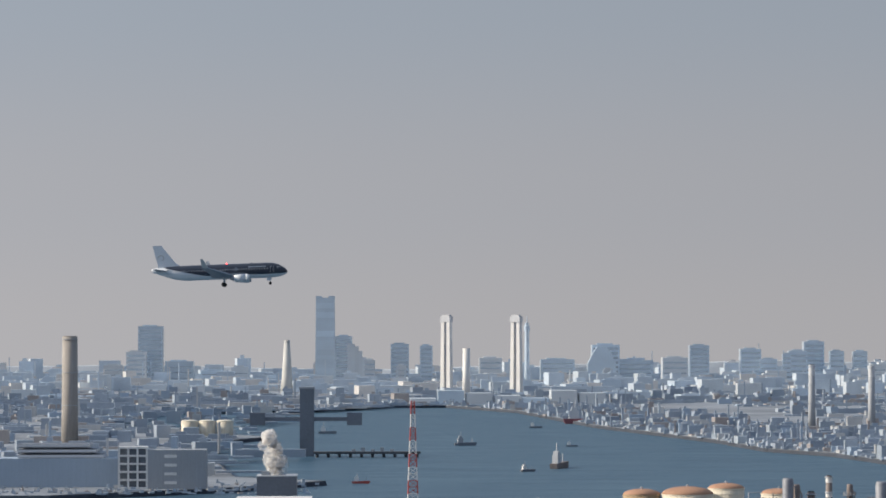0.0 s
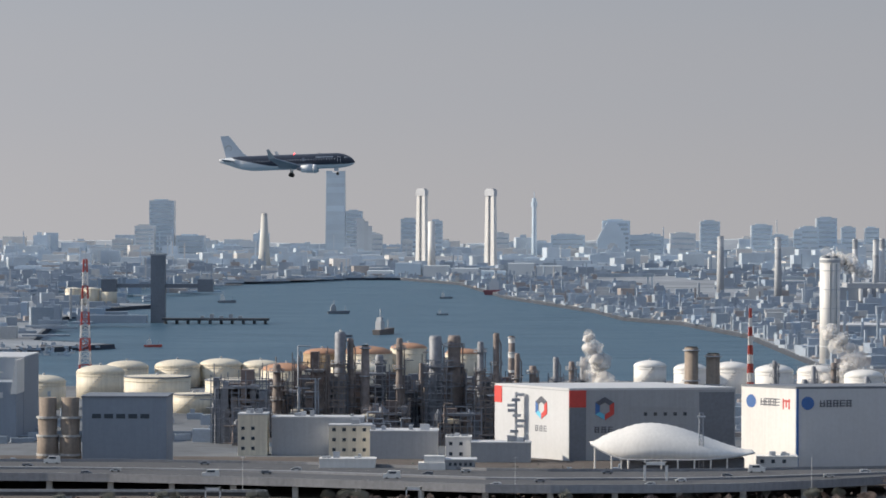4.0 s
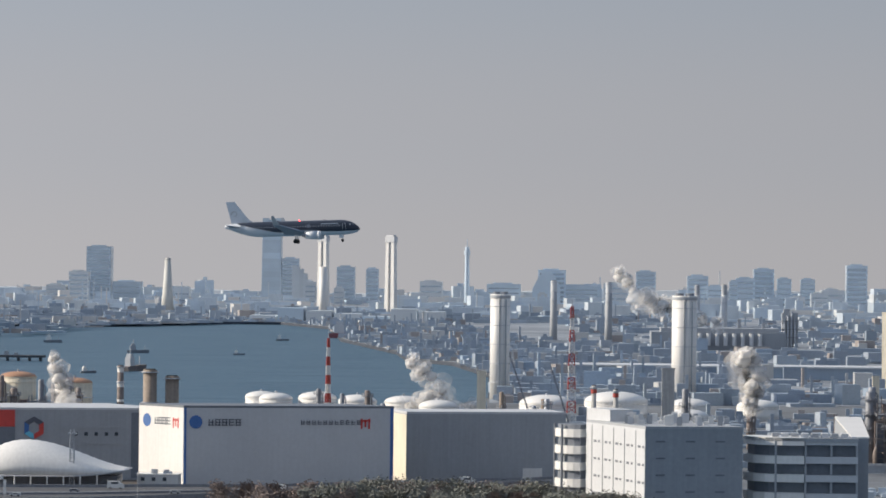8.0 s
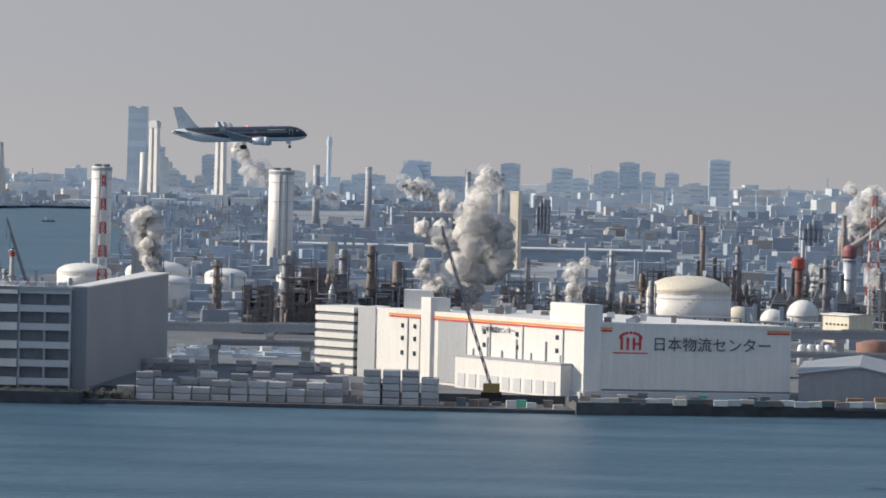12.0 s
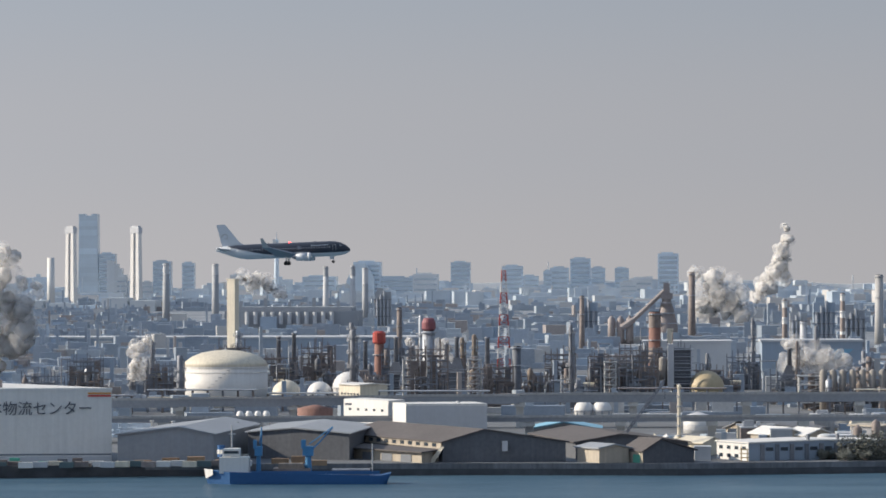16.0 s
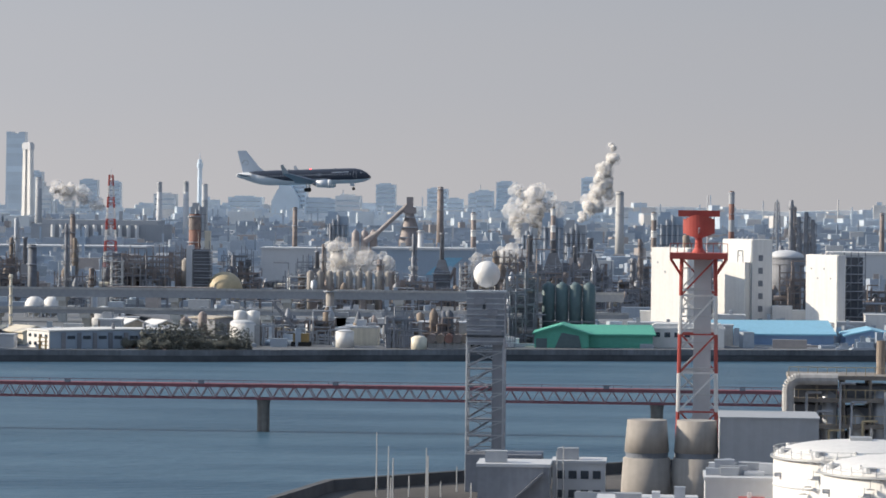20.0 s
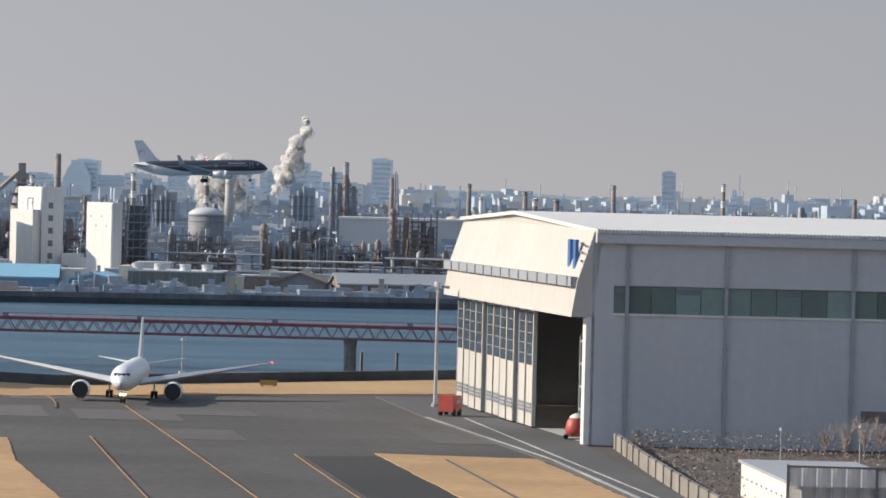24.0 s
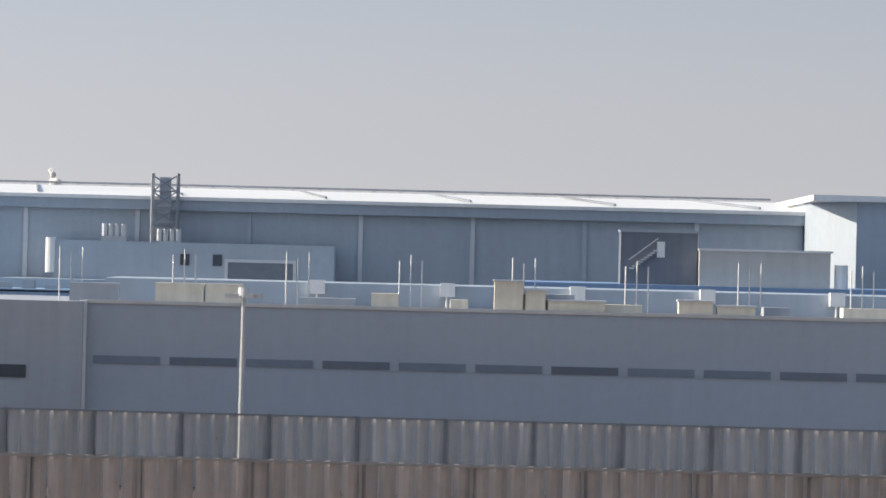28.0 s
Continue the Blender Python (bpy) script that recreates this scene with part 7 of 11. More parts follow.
def gable_shed(name, x, y, w, d, eave, ridge, wall, roof, label, lit=False, rz=0.0, windows=0):
    s = thing(name, x, y, 2.0, rz, label=label, category="shed")
    part("body", G().side([(0, 0), (w, 0), (w, eave), (w / 2, ridge), (0, eave)], 0, d), wall, s)
    r = G()
    for a, b in (((-0.5, eave - 0.15), (w / 2, ridge)), ((w + 0.5, eave - 0.15), (w / 2, ridge))):
        r.side([a, b, (b[0], b[1] + 0.35), (a[0], a[1] + 0.35)], -0.6, d + 0.6)
    part("roof", r, roof, s)
    if lit:
        part("door", G().box(w * 0.35, w * 0.65, -0.15, 0, 0, eave * 0.7), PALE, s)
    for k in range(windows):
        part("window", G().box(1 + k * (w - 2) / windows, 1 + (k + 0.6) * (w - 2) / windows, -0.1, 0, eave * 0.55, eave * 0.8), WHITE, s)
    return s


def corner_shed(name, m, r, l, eave, ridge, wall, roof, label, peak=0.5, over=0.5, base=2.0, category="shed"):
    """A gabled shed on a slanting plan: m is its near corner, r the far end of the gable front, l the far end of its side; heights above the ground."""
    s = thing(name, m[0], m[1], base, label=label, category=category)
    R, L = Vector((r[0] - m[0], r[1] - m[1])), Vector((l[0] - m[0], l[1] - m[1]))
    F = R + L
    k = R * peak
    part("wall_shell", G().add([(0, 0, 0), (R.x, R.y, 0), (F.x, F.y, 0), (L.x, L.y, 0), (0, 0, eave), (R.x, R.y, eave), (F.x, F.y, eave), (L.x, L.y, eave), (k.x, k.y, ridge), (k.x + L.x, k.y + L.y, ridge)],
                          [(0, 1, 5, 8, 4), (1, 2, 6, 5), (2, 3, 7, 9, 6), (3, 0, 4, 7), (4, 8, 9, 7), (8, 5, 6, 9)]), wall, s)
    d = L.normalized() * over
    e = R.normalized() * over
    for side, sgn in ((0.0, -1), (1.0, 1)):
        a = R * side + e * sgn
        drop = (ridge - eave) * over / max(0.1, (R * (peak if side == 0 else 1 - peak)).length)
        p = [(a.x - d.x, a.y - d.y, eave - drop + 0.05), (k.x - d.x, k.y - d.y, ridge + 0.05), (k.x + L.x + d.x, k.y + L.y + d.y, ridge + 0.05), (a.x + L.x + d.x, a.y + L.y + d.y, eave - drop + 0.05)]
        part("roof", G().add(p + [(x, y, z + 0.25) for x, y, z in p], [(0, 1, 2, 3), (7, 6, 5, 4), (0, 4, 5, 1), (1, 5, 6, 2), (2, 6, 7, 3), (3, 7, 4, 0)]), roof, s)
    return s


DARKSHED = mat("dark_weathered_shed_sheet", (0.125, 0.135, 0.155), 0.75, vary=0.18, streak=0.12)
DARKROOF = mat("dark_brown_shed_roof", (0.115, 0.105, 0.105), 0.8, vary=0.2)
TANSHED = mat("tan_shed_sheet", (0.46, 0.41, 0.34), 0.75, vary=0.1, streak=0.12)
TIMBER = mat("stacked_timber", (0.33, 0.22, 0.14), 0.85, vary=0.2, piece=0.2)
corner_shed("shore_warehouse", (493.5, 703.5), (512.1, 706), (498, 748), 5.6, 7.0, SHEDROOF, SHEDROOF, "blue-grey gabled shore warehouse with a metal roof", 0.64)
corner_shed("shore_warehouse", (517.0, 724), (538, 717), (520, 762), 5.2, 6.1, DARKSHED, SHEDROOF, "dark shore warehouse with a low grey roof", 0.45)
for k in range(5):
    solo("roof_vent", G().cyl(0, 0, 0, 0.9, 0.28, n=8).cyl(0, 0, 0.9, 1.2, 0.45, n=8), GALV, 494.5 + k * 4.6, 748 - k * 1.6, 7.4, label="small mushroom vent along the shed roof", category="roof vent", group="shed roof vents")
hall = corner_shed("dark_shed", (557.0, 709.5), (581.2, 711), (534.2, 747), 3.9, 6.3, DARKSHED, DARKROOF, "broad dark shed with a pale gallery wall along its side", 0.33)
strip = on_wall(G(), (-22.8, 37.5), (0, 0), 0, 43.6, 2.6, 4.0, 0.25)
gal = part("gallery_wall", strip, TANSHED, hall, "pale gallery wall under the roof")
for k in range(12):
    part("gallery_window", on_wall(G(), (-22.8, 37.5), (0, 0), 2.6 + k * 3.4, 4.3 + k * 3.4, 2.95, 3.65, 0.3), GLASS, gal)
part("corner_chute", G().add([(-0.5, -0.7, 3.0), (0.3, -0.9, 3.0), (-2.2, -0.9, -0.9), (-3.6, -0.6, -0.9), (-0.5, 0.3, 3.0), (0.3, 0.2, 3.0), (-2.2, 0.2, -0.9), (-3.6, 0.5, -0.9)], [(0, 3, 2, 1), (4, 5, 6, 7), (0, 1, 5, 4), (1, 2, 6, 5), (2, 3, 7, 6), (3, 0, 4, 7)]), CREAM, hall, "sunlit cream corner chute")
part("white_shutter", G().box(11.7, 12.8, -0.2, 0.5, 2.2, 4.2), PALE, hall)
low = corner_shed("gallery_store", (553.0, 706.5), (560, 716), (534, 729), 2.0, 2.3, TANSHED, DARKROOF, "low tan store with a dark roof beside the gallery", 0.5, 0.9)
for k in range(4):
    part("opening", on_wall(G(), (-19, 22.5), (0, 0), 3.5 + k * 6.4, 7.0 + k * 6.4, 0.0, 1.5, 0.1), DARKGREY, low)
corner_shed("boat_shed", (587.8, 706.5), (593.6, 709), (583.4, 712.5), 2.8, 3.5, TANSHED, SHEDROOF, "weathered tan boat shed with a pale roof")
bs = corner_shed("boat_shed", (596.4, 706.5), (606.4, 709.5), (592.6, 711.5), 2.4, 4.6, DARKSHED, DARKROOF, "dark boat shed with a sunlit tan door end", 0.34)
# tan plate on the dark shed imitates sun on its end
part("tan_end", on_wall(G(), (-3.8, 5.0), (0, 0), 0.2, 6.2, 0, 2.4, 0.1), TANSHED, bs, "end wall in a sunlit tan tone")
part("green_door", on_wall(G(), (-3.8, 5.0), (0, 0), 3.2, 5.4, 0, 1.6, 0.18), GREENROOF, bs, "green roller door")
corner_shed("long_dark_hall", (583.0, 722), (605.5, 723), (573, 760), 3.2, 4.8, DARKSHED, DARKROOF, "long dark-roofed hall behind the boat sheds", 0.4)
b = flat_block("pale_blue_hut", 606.6, 716, 3.2, 4, 2.5, PALE, 2.0, "small pale blue hut beside the boat sheds", "hut")
b = corner_shed("cream_gable_store", (608.6, 733), (612.8, 738), (603.6, 739), 2.5, 3.5, CREAM, CREAM, "small cream store with a rounded gable")
# front shade of the white office is put into the blue-grey body
of = corner_shed("white_shore_office", (617.3, 714.5), (646, 726), (611.2, 723.5), 3.4, 3.7, BLUEGREY, WHITE, "long white shore office with a shaded pilastered front", 0.5, 0.3, category="office")
# white end plate stands for the lit face
part("sunlit_end", on_wall(G(), (-6.1, 9), (0, 0), 0.1, 10.8, 0, 3.3, 0.1), WHITE, of, "end wall in a sunlit white tone")
for k in range(4):
    for z in (0.5, 2.1):
        if (k, z) != (3, 0.5):
            part("window", on_wall(G(), (-6.1, 9), (0, 0), 1.0 + k * 2.6, 2.2 + k * 2.6, z, z + 0.7, 0.16), GLASS, of)
for k in range(9):
    part("pilaster", on_wall(G(), (0, 0), (28.7, 11.5), 2.4 + k * 3.2, 3.2 + k * 3.2, 0, 3.2, 0.4), DARKGREY if k % 2 else SHEDGREY, of)
    part("window", on_wall(G(), (0, 0), (28.7, 11.5), 3.6 + k * 3.2, 5.2 + k * 3.2, 1.9, 2.6, 0.08), GLASS, of)
for k in (4, 6):
    part("roof_stack", G().cyl(3.2 * k * 0.93, 3.2 * k * 0.37 + 1.0, 3.4, 5.0, 0.35, n=10), DARKSTEEL, of)
yf = thing("yellow_stair_frame", 615.6, 711.8, 2.0, label="yellow steel stair frame by the office", category="stair frame")
for k in range(4):
    part("frame_post", G().box(k % 2 * 1.2, k % 2 * 1.2 + 0.18, k // 2 * 1.0, k // 2 * 1.0 + 0.18, 0, 3.0 - 0.8 * (k % 2)), YELLOW, yf)
for k in range(3):
    part("frame_deck", G().box(-0.2, 1.6, -0.1, 1.2, 0.7 + k * 0.8, 0.82 + k * 0.8), YELLOW, yf)
pole = thing("cream_mast", 604.0, 744, 2.0, label="tall cream mast with a lamp head in the yard", category="mast")
part("shaft", G().rod((0, 0, 0), (0, 0, 13.4), 0.42, 8, 0.3), CREAM, pole)
part("lamp_head", G().ball(0, 0, 13.7, 0.5, 8), CREAM, pole)
for k in range(6):
    part("rung_ring", G().cyl(0, 0, 1.5 + 2 * k, 1.75 + 2 * k, 0.6, n=8), STEEL, pole)
ct = thing("white_yard_tank", 609.8, 832, 2.0, label="squat white yard tank with a low cone roof", category="tank")
part("shell", G().cyl(0, 0, 0, 4.0, 3.4, n=24), WHITE, ct, smooth=True)
part("roof", G().turned(0, 0, [(3.5, 4.0), (0.3, 4.9)], 24), PALE, ct)
for k in range(3):
    part("band", G().cyl(0, 0, 0.9 + k, 1.0 + k, 3.46, n=24), PALE, ct)
corner_shed("brown_gable_shed", (621.5, 792), (615.2, 800), (640, 804), 2.6, 4.2, TANSHED, SHEDGREY, "tan gabled shed with a long weathered roof")
corner_shed("small_white_gable", (624.5, 763), (630.2, 766), (619.6, 770), 2.9, 4.2, TANSHED, WHITE, "small store with a sunlit white roof")
corner_shed("small_white_gable", (630.8, 762), (637.2, 765), (626.6, 770), 2.7, 4.0, TANSHED, WHITE, "small store with a sunlit white roof")
b = flat_block("tan_block_store", 637.6, 764, 5.8, 6, 3.0, TANSHED, 2.0, "plain tan block store", "store")
rr = thing("ridged_roof_shed", 588, 752, 2.0, label="low shed with a row of pale ridged roofs", category="shed")
part("wall_block", G().box(0, 17, 0, 12, 0, 2.2), SHEDGREY, rr)
for k in range(7):
    part("ridged_roof", G().side([(k * 2.45, 2.2), (k * 2.45 + 1.5, 3.1), (k * 2.45 + 2.3, 2.2)], -0.3, 12), WHITE if k % 2 else CREAM, rr)
b = poly_block("white_box_store", [(539.8, 811), (543, 818), (532.6, 831), (528.8, 823.5)], 2.0, 9.8, PALE, "sunlit white box store with rows of small windows", "store", WHITE)
# lit face painted whiter than the pale body
part("sunlit_face", on_wall(G(), (-11, 12.5), (0, 0), 0, 16.6, 0, 7.8, 0.08), WHITE, b)
for k in range(5):
    for z in (1.6, 3.6, 5.8):
        if (k, z) not in ((1, 1.6), (2, 1.6), (2, 3.6)):
            part("window", on_wall(G(), (-11, 12.5), (0, 0), 2.0 + k * 3.0, 2.9 + k * 3.0, z, z + 0.5, 0.14), GLASS, b)
part("sign_panel", on_wall(G(), (-11, 12.5), (0, 0), 0.6, 3.0, 6.9, 7.4, 0.14), SIGNDARK, b)
b = poly_block("white_box_store", [(545.8, 777.5), (563.2, 779), (560, 790), (542.4, 786)], 2.0, 10.4, PALE, "long pale box store with a sunlit end", "store", WHITE)
# sun on the narrow end put in as a whiter plate
part("sunlit_end", on_wall(G(), (-3.4, 8.5), (0, 0), 0, 9.1, 0, 8.4, 0.08), WHITE, b)
part("roof_vent", G().cyl(11, 5, 8.4, 9.3, 0.4, n=8), GALV, b)
gable_shed("teal_roof_hall", 571.5, 797, 16, 16, 2.4, 3.9, PALE, BLUEROOF, "low hall with a teal roof")
for k in range(4):
    solo("small_white_silo", G().turned(0, 0, [(0.9, 0), (0.9, 4.2), (0.5, 4.9)], 12), WHITE, 503.4 + k * 2.05, 838, 2.0, label="small white silo in a row under the raised road", category="silo", group="small white silos", smooth=True)
solo("rusty_yard_tank", G().turned(0, 0, [(4.2, 0), (4.2, 5.4), (0.5, 6.2)], 20), BRICKSTACK, 520.6, 842, 2.0, label="rust-red yard tank under the raised road", category="tank", smooth=True)
for k in range(7):
    tb = solo("timber_bale", G().box(0, 3.4, 0, 1.4, 0, 1.0 + 0.35 * (k % 3)), TIMBER, 497.5 + (k * 5.2 if k < 4 else 12 + k * 3.7), 697.6 + (k % 2) * 2.0, 2.0, 3, label="strapped bale of brown timber on the quay", category="timber bale", group="timber bales")
ch = corner_shed("cream_control_house", (523.5, 948), (530.6, 950), (517.3, 956), 7.2, 7.5, CREAM, WHITE, "cream control house with a row of small windows")
for k in range(6):
    part("window", on_wall(G(), (-6.2, 8), (0, 0), 1.2 + k * 1.5, 1.9 + k * 1.5, 4.6, 5.1, 0.12), GLASS, ch)
gable_shed("green_shed", 737.5, 752.5, 12, 16.5, 2.7, 4.3, GREENROOF, GREENROOF, "long green quay hall with a green metal roof", rz=97)
for k in range(1):
    gs = gable_shed("green_shed", 713 + k * 11.6, 748 + 3 * k, 11.2, 16, 2.9, 4.6 - 0.3 * k, GREENROOF, GREENROOF, "green open-fronted quay hall with a gabled roof")
    part("open_front", G().side([(4.2, 0.0), (9.8, 0.0), (9.2, 2.6), (5.6, 3.2)], -0.12, 0.0), TEAL, gs, "dark open front of the hall")
    part("gate", G().box(0.3, 2.6, -0.1, 0, 0, 2.0), TEAL, gs)
b = flat_block("white_quay_office", 736.8, 757, 15.6, 8, 3.8, WHITE, 2.0, "white two-storey quay office", "office", roofbits=0)
part("roof_slope", G().side([(-0.3, 4.1), (15.9, 4.1), (14.8, 5.0), (1.2, 5.0)], 0.5, 8), WHITE, b, "white pitched metal roof")
for k in range(6):
    part("window", G().box(1 + k * 2.1, 2.2 + k * 2.1, -0.1, 0, 2.2, 3.2), GLASS, b)
gable_shed("blue_roof_hall", 776, 774, 22, 25, 2.4, 4.8, BLUE, BLUEROOF, "broad blue hall with a light blue roof", rz=97)
gable_shed("blue_roof_hall", 778.5, 774, 11, 20, 2.2, 3.4, BLUE, BLUEROOF, "low blue hall with a light blue roof")
b = flat_block("slurry_works", 791.2, 776, 20.2, 14, 4.3, MOSSWALL, 2.0, "dark moss-grey cooling works with roof fans", "works", roofbits=0)
for k in range(12):
    part("wall_rib", G().box(0.8 + k * 1.65, 1.0 + k * 1.65, -0.12, 0, 0, 4.3), SHEDGREY, b)
for k in range(4):
    part("roof_fan", G().turned(1.6 + k * 4.8 + (0.8 if k > 1 else 0), 4, [(1.35, 4.6), (1.15, 5.2), (1.3, 6.0)], 16), PALE, b, "pale round fan housing")
part("concrete_end", G().box(-2.0, 0, 0, 10, 0, 5.4), CREAM, b)
gable_shed("long_quay_shed", 874, 788, 13, 38, 2.5, 4.5, BROWNCON, SHEDROOF, "long low quay shed with a weathered grey roof", rz=102)
for k in (0, 5, 6, 7, 8, 9, 10):
    gable_shed("quay_shed", 822 + k * 12.5 * (1 if k < 3 else 1.15), 786 + k * 5.4, 11.2 + 4 * (k % 3), 16, 2.4 + (k % 3) * 0.5, 4.4 + (k % 3) * 0.4, (SHEDGREY, BROWNCON, SHEDGREY)[k % 3], (SHEDGREY, BROWNCON, SHEDROOF)[(k + 1) % 3], "low dark grey-brown quay shed")


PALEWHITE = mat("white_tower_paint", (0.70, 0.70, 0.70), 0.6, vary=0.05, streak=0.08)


def silo_tower(x, y, w, d, h, label, dots, corner=0.8):
    s = thing("white_silo_tower", x, y, 2.0, label=label, category="silo tower", group="white silo towers")
    c = w * corner
    run = math.hypot(c, 7.5)
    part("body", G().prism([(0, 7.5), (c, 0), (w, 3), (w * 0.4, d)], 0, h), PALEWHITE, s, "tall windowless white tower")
    # left face gets a whiter plate, sun put into the paint
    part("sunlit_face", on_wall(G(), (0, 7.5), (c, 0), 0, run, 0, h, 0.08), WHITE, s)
    for k in range(dots):
        low = 1.6 + k * 3.0
        part("opening", on_wall(G(), (c, 0), (w, 3), 1.6, 2.8, low, low + 1.4, 0.1) if corner < 0.7 else on_wall(G(), (0, 7.5), (c, 0), run * 0.78, run * 0.90, low, low + 1.3, 0.14), DARKGREY, s)
    for k in range(4):
        part("small_vent", on_wall(G(), (0, 7.5), (c, 0), run * (0.15 + 0.2 * k), run * (0.15 + 0.2 * k) + 0.4, h * 0.82 - 2.2 * (k % 2), h * 0.82 + 0.45 - 2.2 * (k % 2), 0.14), GREY, s)
    part("downpipe", on_wall(G(), (0, 7.5), (c, 0), run * 0.965, run * 0.985, 0, h, 0.2), GREY, s)
    part("cap", G().prism([(0, 7.5), (c, 0), (w, 3), (w * 0.4, d)], h, h + 0.2), WHITE, s)
    for k in range(3):
        part("roof_vent", G().cyl(w * 0.4 + k * 1.2, 4, h + 0.2, h + 0.8, 0.3, n=8), STEEL, s)
    return s


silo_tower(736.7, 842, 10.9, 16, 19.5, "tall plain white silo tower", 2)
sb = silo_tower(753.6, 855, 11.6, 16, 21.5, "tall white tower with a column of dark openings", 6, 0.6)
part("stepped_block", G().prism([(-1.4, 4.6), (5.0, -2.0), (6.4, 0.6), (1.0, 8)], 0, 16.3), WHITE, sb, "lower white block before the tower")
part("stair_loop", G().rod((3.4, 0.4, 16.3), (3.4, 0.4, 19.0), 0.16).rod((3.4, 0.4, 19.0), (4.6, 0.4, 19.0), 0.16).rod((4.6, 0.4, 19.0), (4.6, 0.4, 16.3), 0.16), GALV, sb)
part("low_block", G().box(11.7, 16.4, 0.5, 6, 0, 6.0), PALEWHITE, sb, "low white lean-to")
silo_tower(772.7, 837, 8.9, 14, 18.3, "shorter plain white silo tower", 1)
lt = thing("loading_tower", 781.7, 848, 2.0, label="dark open steel loading tower beside the white silo tower", category="loading tower")
part("core", G().box(0.5, 4.4, 0.6, 4.6, 0, 18.0), WORKSDARK, lt)
for x in (0, 1.6, 3.3, 4.9):
    part("post", G().box(x - 0.13, x + 0.13, -0.15, 0.15, 0, 19.0), DARKSTEEL, lt)
for k in range(9):
    part("deck", G().box(-0.2, 5.1, -0.4, 4.8, 1.8 + 2.0 * k, 2.0 + 2.0 * k), STEEL, lt)
    part("diagonal", G().rod((0 if k % 2 else 3.3, -0.2, 0.2 + 2 * k), (1.6 if k % 2 else 4.9, -0.2, 2.0 + 2 * k), 0.1, 4), STEEL, lt)


# ---- raised roads ----
def viaduct(x0, x1, y0, y1, z, deck, step, rise=0.0, material=ROADGREY, label="raised concrete road on round-headed piers"):
    v = thing("raised_road", x0, y0, 2.0, label=label, category="viaduct")
    n = int((x1 - x0) / step)
    for k in range(n):
        xa, xb = k * step, (k + 1) * step
        ya, yb = (y1 - y0) * k / n, (y1 - y0) * (k + 1) / n
        if k:
            z += rise / n
        part("girder", G().prism([(xa, ya), (xb, yb), (xb, yb + 6), (xa, ya + 6)], z - deck - 2, z - 2), material, v)
        part("parapet", G().prism([(xa, ya - 0.2), (xb, yb - 0.2), (xb, yb), (xa, ya)], z - 2, z - 1.45), CONCRETE, v)
        part("pier", G().box(xa - 0.9, xa + 0.9, ya + 1.8, ya + 4.2, -0.02, z - deck - 2.6).box(xa - 1.2, xa + 1.2, ya + 0.2, ya + 5.8, z - deck - 3.0, z - deck - 2), CONCRETE if material is ROADDARK else PALECON, v)
    return v


viaduct(352, 568, 846, 858, 7.9, 1.8, 27.0, rise=1.9)
viaduct(568, 730, 858, 868, 9.9, 1.8, 27.0)
viaduct(372, 736, 780, 796, 7.4, 0.9, 20.0, label="low concrete road behind the shore sheds")
paving("roadside_verge", [(-500, 693.5), (60, 696), (185, 713), (237, 721), (258, 700), (300, 697), (300, 850), (-500, 880)], VERGE, 2.05, "brown winter verge under and beside the expressway", "ground")
ROAD = ((-220, 752, 790), (-40, 752, 790), (60, 748, 791), (100, 738, 787), (149, 720, 766), (191, 724, 768), (214, 738, 776), (232, 752, 778), (256, 779, 797), (276, 790, 808), (300, 804, 822))
ROADZ = 5.5


def road_y(x, f):
    """A place across the expressway: f is 0 at the bay side and 1 at the far side."""
    for (xa, na, fa), (xb, nb, fb) in zip(ROAD, ROAD[1:]):
        if xa <= x <= xb:
            u = (x - xa) / (xb - xa)
            return (na + (nb - na) * u) * (1 - f) + (fa + (fb - fa) * u) * f
    return 750


def expressway():
    v = thing("expressway", 0, 0, 0, label="broad curving grey expressway on short piers by the bay", category="expressway")
    xs = [-220 + 13 * k for k in range(41)]
    for xa, xb in zip(xs, xs[1:]):
        p = lambda x, f, d=0.0: (x, road_y(x, f) + d)
        part("deck", G().prism([p(xa, 0), p(xb, 0), p(xb, 1), p(xa, 1)], ROADZ - 0.8, ROADZ), ROADMID, v)
        part("parapet", G().prism([p(xa, 0, -0.3), p(xb, 0, -0.3), p(xb, 0, -0.02), p(xa, 0, -0.02)], ROADZ - 1.0, ROADZ + 0.7), SHEDGREY, v)
        part("parapet", G().prism([p(xa, 1, 0.02), p(xb, 1, 0.02), p(xb, 1, 0.3), p(xa, 1, 0.3)], ROADZ - 1.0, ROADZ + 0.6), SHEDGREY, v)
        part("median", G().prism([p(xa, 0.46), p(xb, 0.46), p(xb, 0.5), p(xa, 0.5)], ROADZ, ROADZ + 0.45), SHEDGREY, v)
        y = road_y(xa, 0)
        part("pier", G().box(xa - 0.6, xa + 0.6, y + 1.2, y + 2.6, 2.06, ROADZ - 0.8), PALECON, v)
    for f in (0.24, 0.74):
        g = G()
        for k in range(130):
            x = -218 + 4 * k
            g.prism([(x, road_y(x, f)), (x + 2, road_y(x + 2, f)), (x + 2, road_y(x + 2, f) + 0.12), (x, road_y(x, f) + 0.12)], ROADZ + 0.005, ROADZ + 0.012)
        part("lane_marking", g, LINE, v)


expressway()
tb = thing("toll_office", 131, 771, ROADZ, label="low white toll office beside the expressway", category="building")
part("hall", G().box(0, 10.5, 0, 6, 0, 2.0), GREY, tb)
part("white_block", G().box(-1.6, 4.2, -0.8, 3.4, 0, 1.5).box(-0.4, 4.0, -0.4, 3.2, 1.5, 2.9), WHITE, tb)
